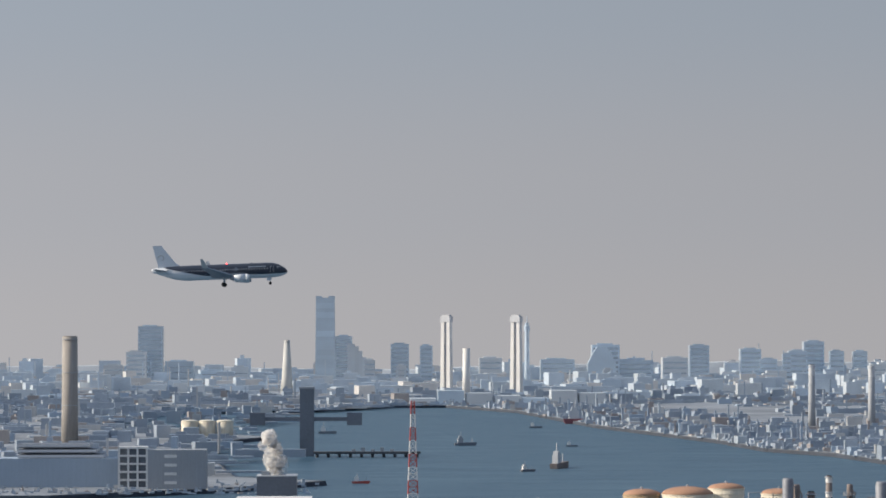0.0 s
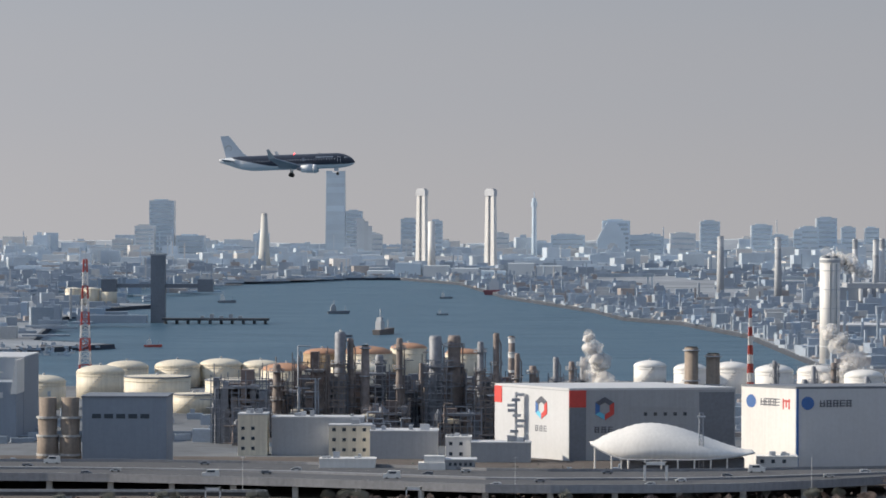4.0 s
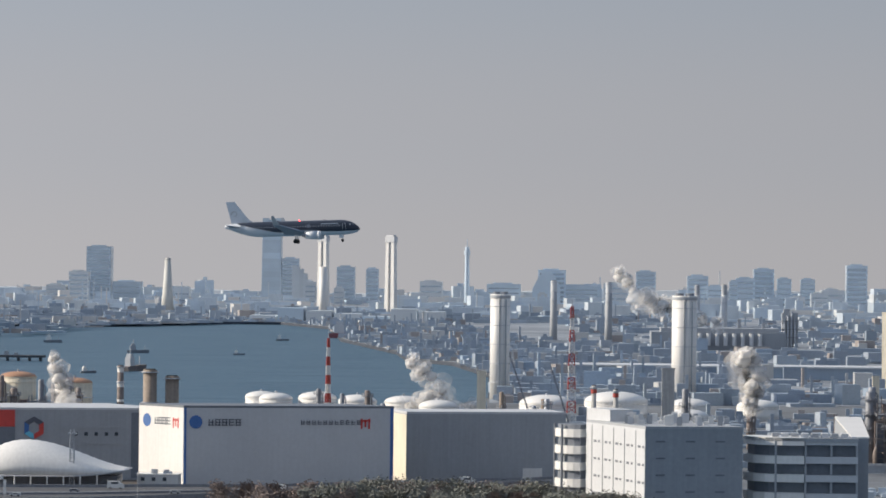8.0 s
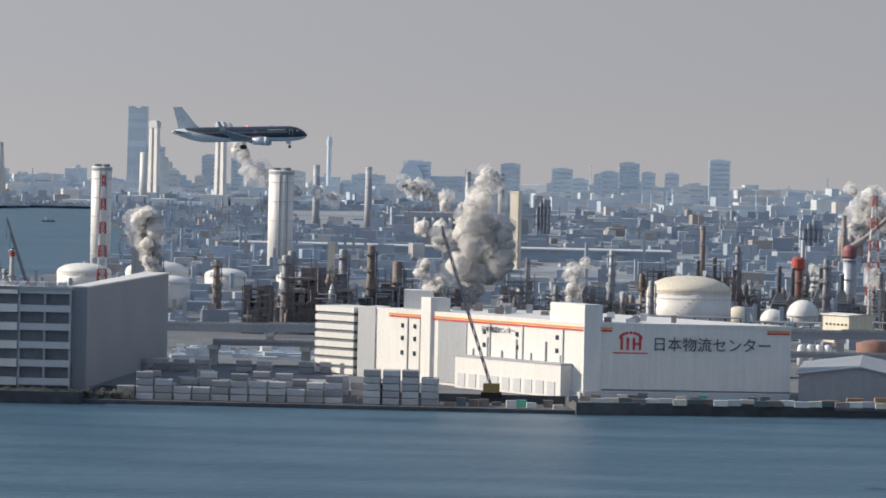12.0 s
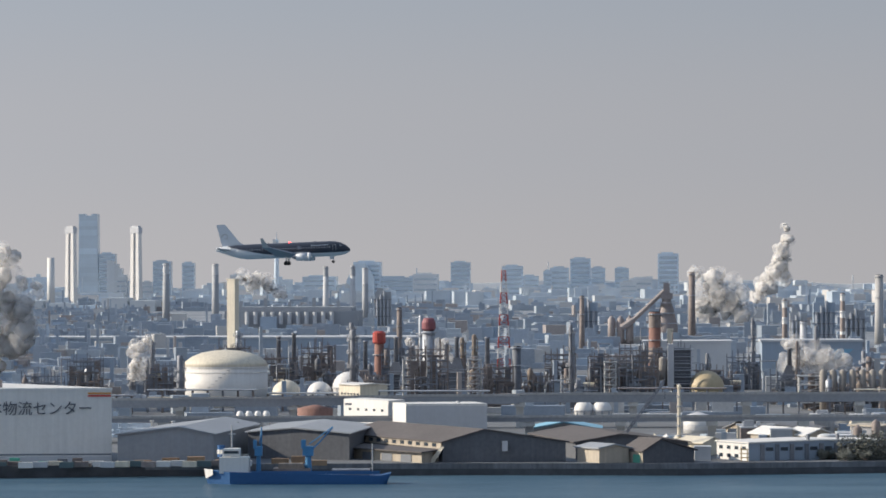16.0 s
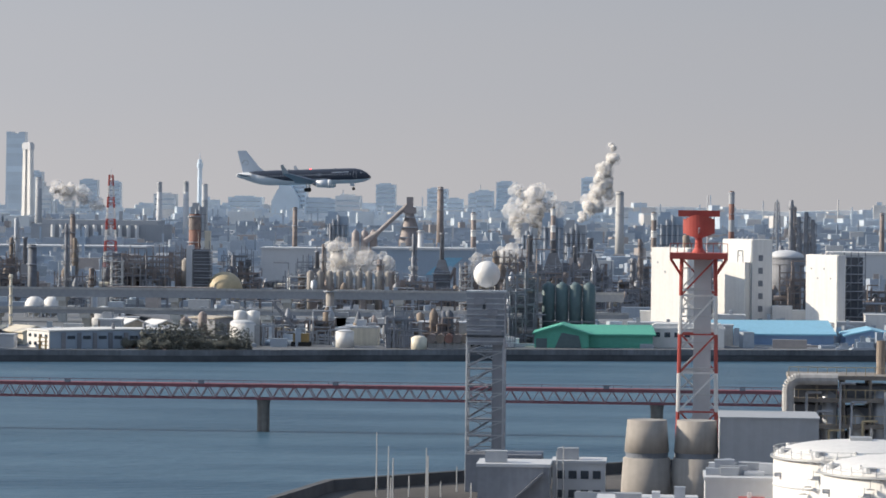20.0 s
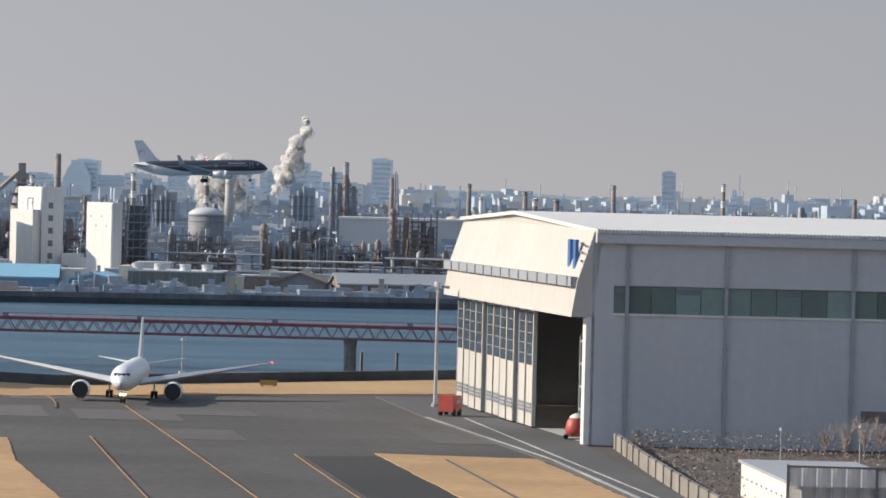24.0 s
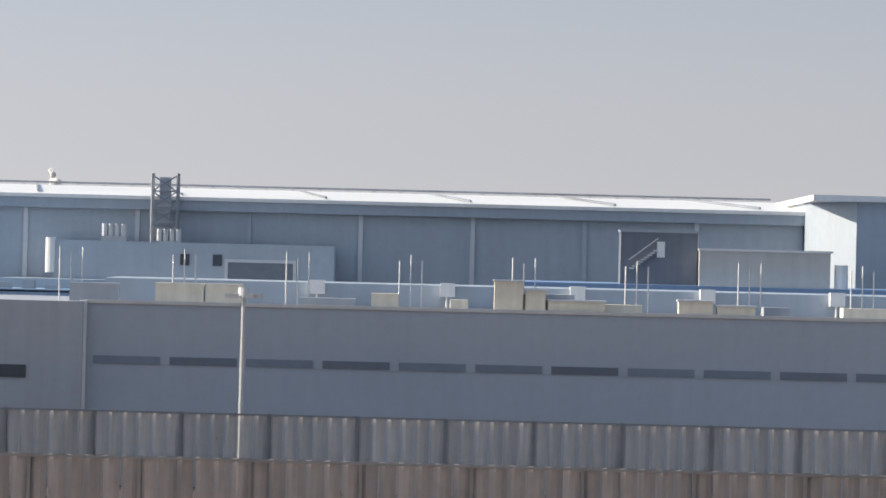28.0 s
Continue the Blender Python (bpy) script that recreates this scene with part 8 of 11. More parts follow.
part("roof", G().box(4.2, 10.9, -0.4, 6.4, 2.0, 2.25), PALE, tb)
for k in range(5):
    part("window", G().box(4.9 + k * 1.1, 5.5 + k * 1.1, -0.06, 0, 0.8, 1.5), GLASS, tb)
paving("waterside_road", [(-500, 697.0), (60, 699.2), (185, 716.0), (232, 722.2), (231, 726.4), (184, 720.4), (59, 703.4), (-500, 701)], ROADGREY, 2.075, "pale worn road along the waterside", "road")
# lower road in a dark tone that adds shade below the deck
paving("under_road", [(-500, 712), (60, 714), (150, 724), (150, 740), (60, 733), (-500, 733)], ROADDARK, 2.075, "service road darkened for the shade under the expressway", "road")
for x, y in ((-8, 716), (38, 717), (88, 719), (128, 723)):
    pg = thing("sign_gantry", x, y, 2.0, label="small white sign gantry on the service road", category="gantry", group="service road gantries")
    part("portal", G().box(0, 0.3, 0, 0.3, 0, 3.6).box(2.9, 3.2, 0, 0.3, 0, 3.6).box(0, 3.2, 0, 0.3, 2.9, 3.5), WHITE, pg)
viaduct(-200, 100, 716, 722, 4.4, 0.8, 20.0, material=ROADDARK, label="lower slip road beside the expressway")
gt = thing("road_gantry", 176.4, 742, 5.5, label="white portal gantry over the road", category="gantry")
part("portal", G().box(0, 0.5, 0, 0.5, 0, 3.8).box(4.5, 5.0, 0, 0.5, 0, 3.8).box(0, 5.0, 0, 0.5, 3.2, 3.85), WHITE, gt)
for x, y, h in ((-41.9, 731, 26), (-15.2, 731, 26), (17.2, 731, 26), (44.6, 731, 26), (95, 727, 9), (150, 729, 9), (210, 731, 9), (262, 731, 9)):
    light_pole(x, y, 2.0, h, 6 if h > 20 else 2, "tall high-mast road light with a ring of lamps" if h > 20 else "slim road lamp by the expressway")
rnd = random.Random(33)
for k in range(48):
    x = -60 + k * 7.4 + rnd.random() * 2
    y, z = (road_y(x, (0.12, 0.35, 0.62, 0.86)[k % 4]), ROADZ) if x < 298 else (812, 2.0)
    if k % 6 == 0 and x < 235:
        y, z = 699.5 + max(0, x - 60) * 0.144, 2.06
    c = thing("vehicle", x, y, z, rnd.choice((0, 180)) , label=rnd.choice(("small white car on the road", "dark car on the road", "silver delivery van on the road", "white box truck on the road")), category="vehicle", group="road vehicles")
    big = k % 5 == 0
    L, H = (3.6, 1.7) if big else (2.3, 0.8)
    part("body", G().side([(0, 0.2), (L, 0.2), (L, H * 0.6), (L * 0.8, H * 0.66), (L * 0.7, H), (0.1, H)], 0, 1.0), (WHITE, DARKGREY, GALV, PALE, SHEDGREY)[k % 5], c)
    part("glass", G().box(L * 0.25, L * 0.68, -0.02, 1.02, H * 0.65, H * 0.9), GLASS, c)
    for wx in (L * 0.2, L * 0.8):
        part("wheel", G().rod((wx, -0.03, 0.2), (wx, 1.03, 0.2), 0.2, 8), TYRE, c)


# ---- containers, crane, ship ----
def stacked_containers():
    base = thing("cargo_stack", 0, 0, 2.0, label="stack of pale cargo bundles on the quay", category="cargo stack", group="quay cargo stacks")
    wrap = mat("pale_cargo_wrap", (0.46, 0.45, 0.46), 0.6, vary=0.12, piece=0.35)
    prof = [(0.12, 0.0), (1.33, 0.0), (1.45, 0.14), (1.45, 1.1), (1.33, 1.26), (0.12, 1.26), (0.0, 1.1), (0.0, 0.14)]
    unit = G().add([(x, y, z) for x in (0, 3.2) for y, z in prof], [tuple(range(7, -1, -1)), tuple(range(8, 16))] + [(i, (i + 1) % 8, 8 + (i + 1) % 8, 8 + i) for i in range(8)]).mesh("cargo_block", wrap)
    protos = []
    for n in (2, 3, 4, 5):
        st = base if n == 2 else thing("cargo_stack", 0, 0, 2.0, label="stack of pale wrapped cargo bundles on the quay", category="cargo stack", group="quay cargo stacks")
        for k in range(n):
            ob = part("cargo_block", unit, wrap, st)
            ob.location = (0, 0, k * 1.36)
        protos.append(st)
    rnd = random.Random(6)
    used = set()
    spots = [(362.5 + k * 3.62, 686.5 + 0.02 * k, 0.75, rnd.choice((0, 1, 1, 2))) for k in range(12)]
    spots += [(363.5 + k * 3.62, 690.5, 0.75, rnd.choice((1, 1, 2, 2))) for k in range(16) if rnd.random() < 0.8]
    spots += [(366 + k * 3.62, 695.5, 0.75, rnd.choice((0, 1, 2, 3))) for k in range(15) if rnd.random() < 0.8]
    spots += [(409.5 + k * 3.7, 687.5 + r * 2.2, 0.75, 3 - (k == 3)) for k in range(4) for r in range(2)]
    spots += [(357 + k * 4.4, 757 + rnd.random() * 3, 2.0, 0) for k in range(11) if k not in (4, 7)]
    for x, y, z, n in spots:
        m = pose(x, y, z, 0, 0, -3 + 2 * rnd.random())
        if n in used:
            copy_thing(protos[n], m)
        else:
            protos[n].matrix_basis = m
            used.add(n)
    for k in range(26):
        x = 453 + k * 2.6
        low = solo("quay_container", G().box(0, 2.7, 0, 1.2, 0, 1.1), (PALE, CREAM, TEAL, RUST, WHITE)[k % 5], x, 684 + 0.12 * (x - 440) + (k % 3) * 1.5 if x > 452 else 706, 2.0, label="small container standing on the quay", category="container", group="quay containers")


stacked_containers()


def lattice_boom_crane(x, y, tip, label, r=0.5, cab=YELLOW):
    c = thing("crawler_crane", x, y, 2.0, label=label, category="crane")
    part("cab", G().box(-1.6, 1.6, -1.2, 1.2, 0.9, 2.6), cab, c)
    part("track", G().box(-2.0, 2.0, -1.5, -0.8, 0, 0.9), TYRE, c)
    part("track", G().box(-2.0, 2.0, 0.8, 1.5, 0, 0.9), TYRE, c)
    d = Vector((tip[0] - x, tip[1] - y, tip[2] - 2.0))
    boom = G()
    n = 14
    off = [Vector((0, sy * r, sz * r)) for sy, sz in ((-1, -1), (1, -1), (1, 1), (-1, 1))]
    s = Vector((0, 0, 1.8))
    for k in range(n):
        a, b = s + (d - s) * k / n, s + (d - s) * (k + 1) / n
        for j in range(4):
            boom.rod(a + off[j], b + off[j], 0.13, 4).rod(a + off[j], b + off[(j + 1) % 4], 0.09, 4)
    part("boom", boom, DARKSTEEL, c, "dark lattice boom")
    part("hoist_rope", G().rod(d, (d.x, d.y, d.z * 0.75), 0.05, 4), TYRE, c)


lattice_boom_crane(433.8, 700, (423.5, 700, 34.4), "crawler crane with a tall dark lattice boom", 0.6)
lattice_boom_crane(591, 735, (601, 735.7, 17.2), "crane with a raised dark lattice boom", 0.35)
lattice_boom_crane(665, 742, (659, 742, 11.0), "small yard crane with a raised boom", 0.3)
lattice_boom_crane(700, 752, (708, 752, 13.5), "yellow mobile crane with a raised boom", 0.3)
lattice_boom_crane(300, 1010, (293, 1010, 25.0), "tall thin crane over the tanks", 0.5)
lattice_boom_crane(288, 1090, (280, 1090, 27.0), "tall thin crane over the tanks", 0.5)


CRANEBLUE = mat("light_blue_crane_paint", (0.07, 0.26, 0.50), 0.5, vary=0.12)


def blue_ship():
    s = thing("blue_cargo_ship", 514.2, 670, 0, 2, label="blue cargo ship with deck cranes moored at the quay", category="ship")
    part("hull", G().loft([[(0, 2.5, 2.6), (0, 2.5, 2.6), (0.8, 2.5, -0.6), (0.8, 2.5, -0.6)], [(5, -0.3, 2.3), (5, 5.3, 2.3), (5, 5, -0.6), (5, 0, -0.6)], [(33, -0.3, 1.6), (33, 5.3, 1.6), (33, 5, -0.6), (33, 0, -0.6)], [(35, 0.4, 2.0), (35, 4.6, 2.0), (34, 4, -0.6), (34, 1, -0.6)]]), SHIPBLUE, s)
    part("house", G().box(3, 8.5, 0.4, 4.6, 2.0, 5.0), WHITE, s)
    part("bridge", G().box(3.6, 6.8, 0.8, 4.2, 5.0, 6.6), WHITE, s)
    part("window_strip", G().box(3.8, 6.6, 0.7, 0.8, 5.7, 6.2), GLASS, s)
    part("funnel", G().cyl(3.2, 2.5, 5, 7.2, 0.7, n=12), SHIPBLUE, s)
    part("mast", G().rod((5.2, 2.5, 6.6), (5.2, 2.5, 11.0), 0.14, 6).box(4.5, 5.9, 2.4, 2.6, 9.2, 9.4), GALV, s)
    part("bow_plate", G().loft([[(0.02, 2.5, 2.8), (1.7, 0.9, 2.75), (1.7, 0.9, 1.7), (0.3, 2.4, 1.0)], [(0.1, 2.7, 2.8), (1.7, 1.2, 2.75), (1.7, 1.2, 1.7), (0.4, 2.6, 1.0)]]), WHITE, s, "white painted bow corner")
    part("deck_rail", G().box(9, 33, -0.25, -0.15, 1.9, 2.5), SHIPBLUE, s)
    for x, w in ((10.2, 0.7), (19.5, 1.0)):
        c = part("deck_crane", G().cyl(x, 2.5, 1.8, 5.6, 0.7 * w, 0.55 * w, 12).box(x - 1.0 * w, x + 1.0 * w, 1.7, 3.3, 5.2, 7.0).box(x - 1.3 * w, x - 0.4 * w, 1.5, 2.2, 6.6, 8.2), CRANEBLUE, s, "light blue deck crane")
        tip = Vector((x + (4.6 if w == 1 else 0.6), 2.5, 10.4))
        jib = G()
        for e in (-0.35, 0.35):
            jib.rod((x + 0.5, 2.5 + e, 6.0), tip + Vector((0, e * 0.4, 0)), 0.14, 5).rod((x + 0.2, 2.5 + e, 7.4), tip + Vector((0, e * 0.4, 0.2)), 0.10, 5)
        part("jib", jib, CRANEBLUE, c)
    part("funnel_band", G().cyl(3.2, 2.5, 5.6, 6.4, 0.74, n=12), WHITE, s)
    part("rail", G().rod((3, 0.3, 5.6), (8.6, 0.3, 5.6), 0.06, 4).rod((3, 0.3, 5.3), (8.6, 0.3, 5.3), 0.05, 4), WHITE, s)
    part("deck_cargo", G().box(14, 18.6, 0.8, 4.2, 2.9, 3.8), BROWNCON, s)
    part("hatch", G().box(13, 20, 0.5, 4.5, 1.8, 2.9), RUST, s)
    part("hatch", G().box(24, 31, 0.5, 4.5, 1.6, 2.7), DARKSTEEL, s)
    part("foremast", G().rod((31.5, 2.5, 1.6), (31.5, 2.5, 7.5), 0.12, 6), GALV, s)


blue_ship()


# ---- shore trees ----
def leafy_tree(x, y, h, seed, leaf, label):
    rnd = random.Random(seed)
    t = thing("shore_tree", x, y, 2.0, label=label, category="tree", group="shore trees")
    tr = G().rod((0, 0, 0), (0.1, 0, h * 0.55), 0.2, 6, 0.1)
    for k in range(5):
        a = k * 1.26
        tr.rod((0, 0, h * 0.3), (h * 0.25 * math.cos(a), h * 0.25 * math.sin(a), h * 0.6), 0.08, 4, 0.03)
    part("trunk", tr, BARK, t)
    cr = G()
    lobes = [(Vector((rnd.gauss(0, 0.17), rnd.gauss(0, 0.17), rnd.uniform(0.38, 0.86))) * h, h * rnd.uniform(0.14, 0.24)) for _ in range(11)]
    for k in range(1700):
        c, r = lobes[k % 11]
        d = Vector((rnd.gauss(0, 1), rnd.gauss(0, 1), rnd.gauss(0, 0.8))).normalized() * r * rnd.random() ** 0.4 * rnd.uniform(0.85, 1.2)
        p = c + d
        u = Vector((rnd.gauss(0, 1), rnd.gauss(0, 1), rnd.gauss(0, 0.6))).normalized() * h * rnd.uniform(0.018, 0.036)
        v = u.orthogonal().normalized() * h * rnd.uniform(0.012, 0.024)
        cr.add([p - u, p + v, p + u * 1.1, p - v * 0.9], [(0, 1, 2, 3)])
    part("crown", cr, leaf, t)
    return t


protos = [leafy_tree(252, 724, 8.4, 1, LEAF, "dark evergreen shore tree with a ragged crown"), leafy_tree(260, 722, 9.4, 2, LEAF, "dark evergreen shore tree with a ragged crown"),
          leafy_tree(254, 716, 8.0, 3, LEAFRED, "reddish winter shore tree with a ragged crown"), leafy_tree(240, 724, 3.4, 4, LEAF, "small dark shore bush with a ragged crown")]
rnd = random.Random(10)
for k in range(210):
    x = 226 + 88 * rnd.random() ** 0.85
    y = 704 + rnd.random() * 34 - (x - 230) * 0.05
    if x > 296:
        y = 686 + rnd.random() * 14
        x = 296 + (x - 296) * 0.85
        y -= (x - 296) * 0.1
    copy_thing(protos[k % 4 if x > 249 else 3 - (k % 6 == 0)], pose(x, y, 2.0, 0, 0, rnd.random() * 360))
for k in range(22):
    copy_thing(protos[3], pose(310 + k * 2.6, 685.5 + 0.3 * (k % 3) - 0.02 * k, -0.6, 0, 0, k * 57))
for k in range(46):
    if k < 30:
        x, y = -84 + rnd.random() * 44, 905 + rnd.random() * 36
    else:
        x, y = -88 + rnd.random() * 21, 1110 + rnd.random() * 24
    copy_thing(protos[(0, 1, 2, 0)[k % 4]], pose(x, y, 2.0, 0, 0, k * 41))
for k in range(16):
    copy_thing(protos[3], pose(632 + rnd.random() * 24, 714.5 + (k % 4) * 1.2 + (k % 5) * 0.9, 0.8, 0, 0, k * 77))
low_bush = leafy_tree(118, 716, 2.3, 9, LEAFRED, "low brown winter bush with a ragged crown")
for k in range(84):
    x = 60 + rnd.random() * 176
    copy_thing(low_bush if k % 4 else protos[3], pose(x, 705 + max(0, x - 60) * 0.14 - 2 * (x > 200) + rnd.random() * 9, 2.0, 0, 0, k * 31))
b = thing("shore_embankment", 236, 692, 0, label="tan sandy embankment with a pale low wall", category="embankment")
part("bank", G().prism([(0, 4), (20, -1), (62, -3), (60, 8), (4, 12)], -2, 0.7), BROWNCON, b)
part("sandy_top", G().prism([(0.3, 4.3), (20, -0.6), (62, -2.6), (60, 12), (4, 16)], 0.7, 1.15), SAND, b)
part("pale_wall", G().prism([(9, 0.2), (21, -1.7), (21.5, -1.1), (9.5, 0.9)], -0.6, 1.25), PALECON, b)
for k in range(44):
    x = 142 + k * 2.1
    solo("jetty_block", G().box(-0.55, 0.55, -0.5, 0.6, -0.4, 1.0), SILOCON, x, 693 + (x - 60) * 0.144 - 1.2, 0, 8, label="pale concrete fender block along the dark quay", category="fender block", group="quay fender blocks")

rnd = random.Random(72)
for name, count, x0, x1, y0, y1, top, leaf in (("roadside_scrub", 7000, -130, 236, 704, 716, 2.8, LEAFRED), ("roadside_scrub", 4200, -130, 215, 794, 822, 2.2, LEAF), ("waterside_scrub", 1800, -60, 235, 696, 700, 0.7, LEAFRED), ("shore_thicket", 7000, 246, 298, 701, 725, 3.6, LEAF), ("shore_thicket", 4000, 296, 336, 684, 695, 3.4, LEAF), ("shore_scrub", 9000, 635, 657, 716, 724, 6.0, LEAF)):
    g = G()
    for k in range(count):
        x, y = rnd.uniform(x0, x1), rnd.uniform(y0, y1)
        swell = max(0.0, (0.6 if name == "shore_thicket" else 0.35) + (0.4 if name == "shore_thicket" else 0.65) * math.sin(x * 0.31 + y) * math.sin(x * 0.083 + 1.3))
        c = Vector((x, y + (0.12 * (x - 60) if name != "shore_thicket" and y < 720 and 60 < x < 300 else 0), 2.0 + rnd.random() * top * swell))
        g.add([c + Vector((rnd.gauss(0, 1), rnd.gauss(0, 1), rnd.gauss(0, 0.6))) * (0.34 if name == "shore_thicket" else 0.2) for _ in range(4)], [(0, 1, 2), (0, 2, 3), (1, 2, 3)])
    solo(name, g, leaf, 0, 0, label="low dark winter scrub beside the road" if name == "roadside_scrub" else "low brown scrub by the shore", category="scrub", kind="stuff")


# ---- refinery and power stations ----
def chimney(x, y, r0, r1, h, material, label, bands=0, band_mat=RED, z=2.0, collar=2, name="chimney", n=16):
    c = thing(name, x, y, z, label=label, category="chimney")
    part("shaft", G().turned(0, 0, [(r0, 0), (r0 * 0.6 + r1 * 0.4, h * 0.35), (r1, h)], n), material, c, smooth=True)
    for k in range(bands):
        z0 = h * (1 - (2 * k + 0.9) / (2 * bands + 1))
        z1 = h * (1 - (2 * k) / (2 * bands + 1)) - 0.3
        rr = r1 + (r0 - r1) * 0.5 * (1 - z0 / h)
        part("band", G().turned(0, 0, [(rr + 0.10, z0), (r1 + (r0 - r1) * 0.5 * (1 - z1 / h) + 0.06, z1)], n), band_mat, c)
    for k in range(collar):
        z0 = h * (0.97 - 0.3 * k)
        part("gallery", G().cyl(0, 0, z0, z0 + 0.25, r1 + 0.55, n=n), STEEL, c)
    part("mouth", G().cyl(0, 0, h, h + 0.2, r1 * 0.8, n=n), TYRE, c)
    return c


def power_stack(x, y, w, h, label):
    """A broad white power-station stack: four flues in one white sheath."""
    c = thing("power_station_stack", x, y, 2.0, label=label, category="chimney", group="white power station stacks")
    pts = []
    for k in range(28):
        a = 2 * math.pi * k / 28
        rr = w / 2 * (1.0 if k % 7 else 0.93)
        pts.append((rr * math.cos(a), rr * math.sin(a)))
    part("sheath", G().prism(pts, 0, h), WHITE, c, "white steel sheath", True)
    for k in range(5):
        part("seam_ring", G().cyl(0, 0, h * (0.16 + 0.18 * k), h * (0.16 + 0.18 * k) + 0.3, w / 2 + 0.08, n=28), PALE, c)
    part("crown_band", G().cyl(0, 0, h - 1.6, h - 0.5, w / 2 + 0.15, n=28), GREY, c)
    for sx, sy in ((-1, -1), (1, -1), (1, 1), (-1, 1)):
        part("flue", G().cyl(sx * w * 0.2, sy * w * 0.2, h, h + 0.9, w * 0.16, n=12), DARKGREY, c)
    for k in range(2):
        part("ladder", G().box(-0.3 + k * w * 0.3, 0.1 + k * w * 0.3, -w / 2 - 0.3, -w / 2 + 0.4, 2, h - 2), GREY, c)


power_stack(272.1, 1384, 7.8, 40.3, "broad white power station stack with dark flue tops")
power_stack(342.2, 1372, 9.6, 40.5, "broad white power station stack with dark flue tops")


def lattice_mast(x, y, w, h, label, z=2.0, n=10, core=True):
    m = thing("banded_mast", x, y, z, label=label, category="mast")
    for k in range(n):
        za, zb = h * k / n, h * (k + 1) / n
        wa, wb = w * (1 - 0.75 * k / n), w * (1 - 0.75 * (k + 1) / n)
        g = lattice(G(), wa, wb, za, zb, 2, 0.2)
        if core:
            g.cyl(0, 0, za, zb, 0.45, n=8)
        tagged(part("section", g, RED if k % 2 else WHITE, m, "red section" if k % 2 else "white section"), kind="stuff")
    part("tip", G().rod((0, 0, h), (0, 0, h + 2.2), 0.08, 5), STEEL, m)


lattice_mast(12.3, 1162, 2.0, 42.5, "red and white lattice radio mast", core=False)
lattice_mast(223.6, 1116, 1.0, 28.5, "slim red and white stack with guy lattice")
lattice_mast(299.1, 1172, 1.5, 38.4, "tall red and white lattice mast", core=False)
lattice_mast(553.0, 1208, 2.4, 37, "tall red and white lattice flare mast", core=False)

chimney(-169.4, 2011, 4.8, 4.2, 61, SILOCON, "fat grey-brown far chimney with galleries", collar=4)
chimney(627.5, 1797, 2.0, 1.5, 35, RUST, "slim red-brown chimney in the works")
chimney(717.4, 1759, 2.3, 1.9, 33.6, CONCRETE, "grey concrete chimney in the works")
chimney(772.3, 1792, 1.6, 1.3, 34.3, BRICKSTACK, "slim faded red chimney in the works", 2, GREY)
chimney(602.0, 1052, 1.9, 1.7, 25, BRICKSTACK, "faded red chimney with dark bands", 2, RUST)
chimney(534.5, 1082, 2.0, 2.0, 19, STEEL, "grey vent stack with a bright red head", 0)
solo("stack_head", G().turned(0, 0, [(1.5, 0), (2.1, 0.5), (2.1, 2.4), (1.6, 3.6), (1.0, 3.8)], 16), BRICKRED, 534.5, 1082, 21.2, label="bright red drum on top of the grey stack", category="stack head")
chimney(388.5, 2490, 2.3, 1.7, 38, PALE, "pale far chimney with lattice", 2, GREY)
chimney(407.1, 2490, 2.3, 1.7, 38.5, PALE, "pale far chimney with lattice", 2, GREY)
chimney(290, 2390, 2.6, 2.0, 40.5, GREY, "grey far chimney beyond the works", 2, PALE, collar=3)
chimney(326.0, 2363, 2.6, 2.0, 40, GREY, "grey far chimney beyond the works", 2, PALE, collar=3)
chimney(410.5, 2565, 2.4, 2.0, 37, GREY, "grey far chimney beyond the works", 1, PALE)
chimney(-83.8, 3458, 6.5, 2.6, 53, PALECON, "pale far chimney flared at the foot")
chimney(193.9, 892, 1.7, 1.7, 25.1, BROWNCON, "fat brown process stack", collar=3)
chimney(199.3, 893, 1.7, 1.7, 23.5, BROWNCON, "fat brown process stack", collar=3)
vs = chimney(304.0, 902, 0.7, 0.6, 22, CONCRETE, "slim grey vent stack with a red band", 0)
part("red_ring", G().cyl(0, 0, 20.1, 21.1, 0.74, n=16), RED, vs, "red ring below the mouth")
vs = chimney(309.5, 904, 0.7, 0.6, 21, CONCRETE, "slim grey vent stack with a red band", 0)
part("red_ring", G().cyl(0, 0, 19.1, 20.1, 0.74, n=16), RED, vs, "red ring below the mouth")
for x, y, h in ((660, 1500, 24), (690, 1600, 26), (735, 1480, 25), (800, 1700, 27), (838, 1650, 25), (865, 1560, 22), (905, 1750, 26), (960, 1800, 28), (1010, 1600, 22), (505, 1420, 22), (575, 1600, 25), (150, 1190, 17), (112, 925, 24), (655, 1250, 19), (1080, 1750, 27), (880, 1330, 20), (872, 1340, 20)):
    chimney(x, y, 1.3, 1.0, h, (RUST, CONCRETE, PALE, RUST)[(x + h) % 4], ("slim rusty works chimney in the works", "slim concrete works chimney in the works", "slim pale works chimney in the works", "slim rusty works chimney in the works")[(x + h) % 4], 3 if (x // 5) % 3 == 0 else 0, WHITE if (x + h) % 4 in (0, 3) else RED)
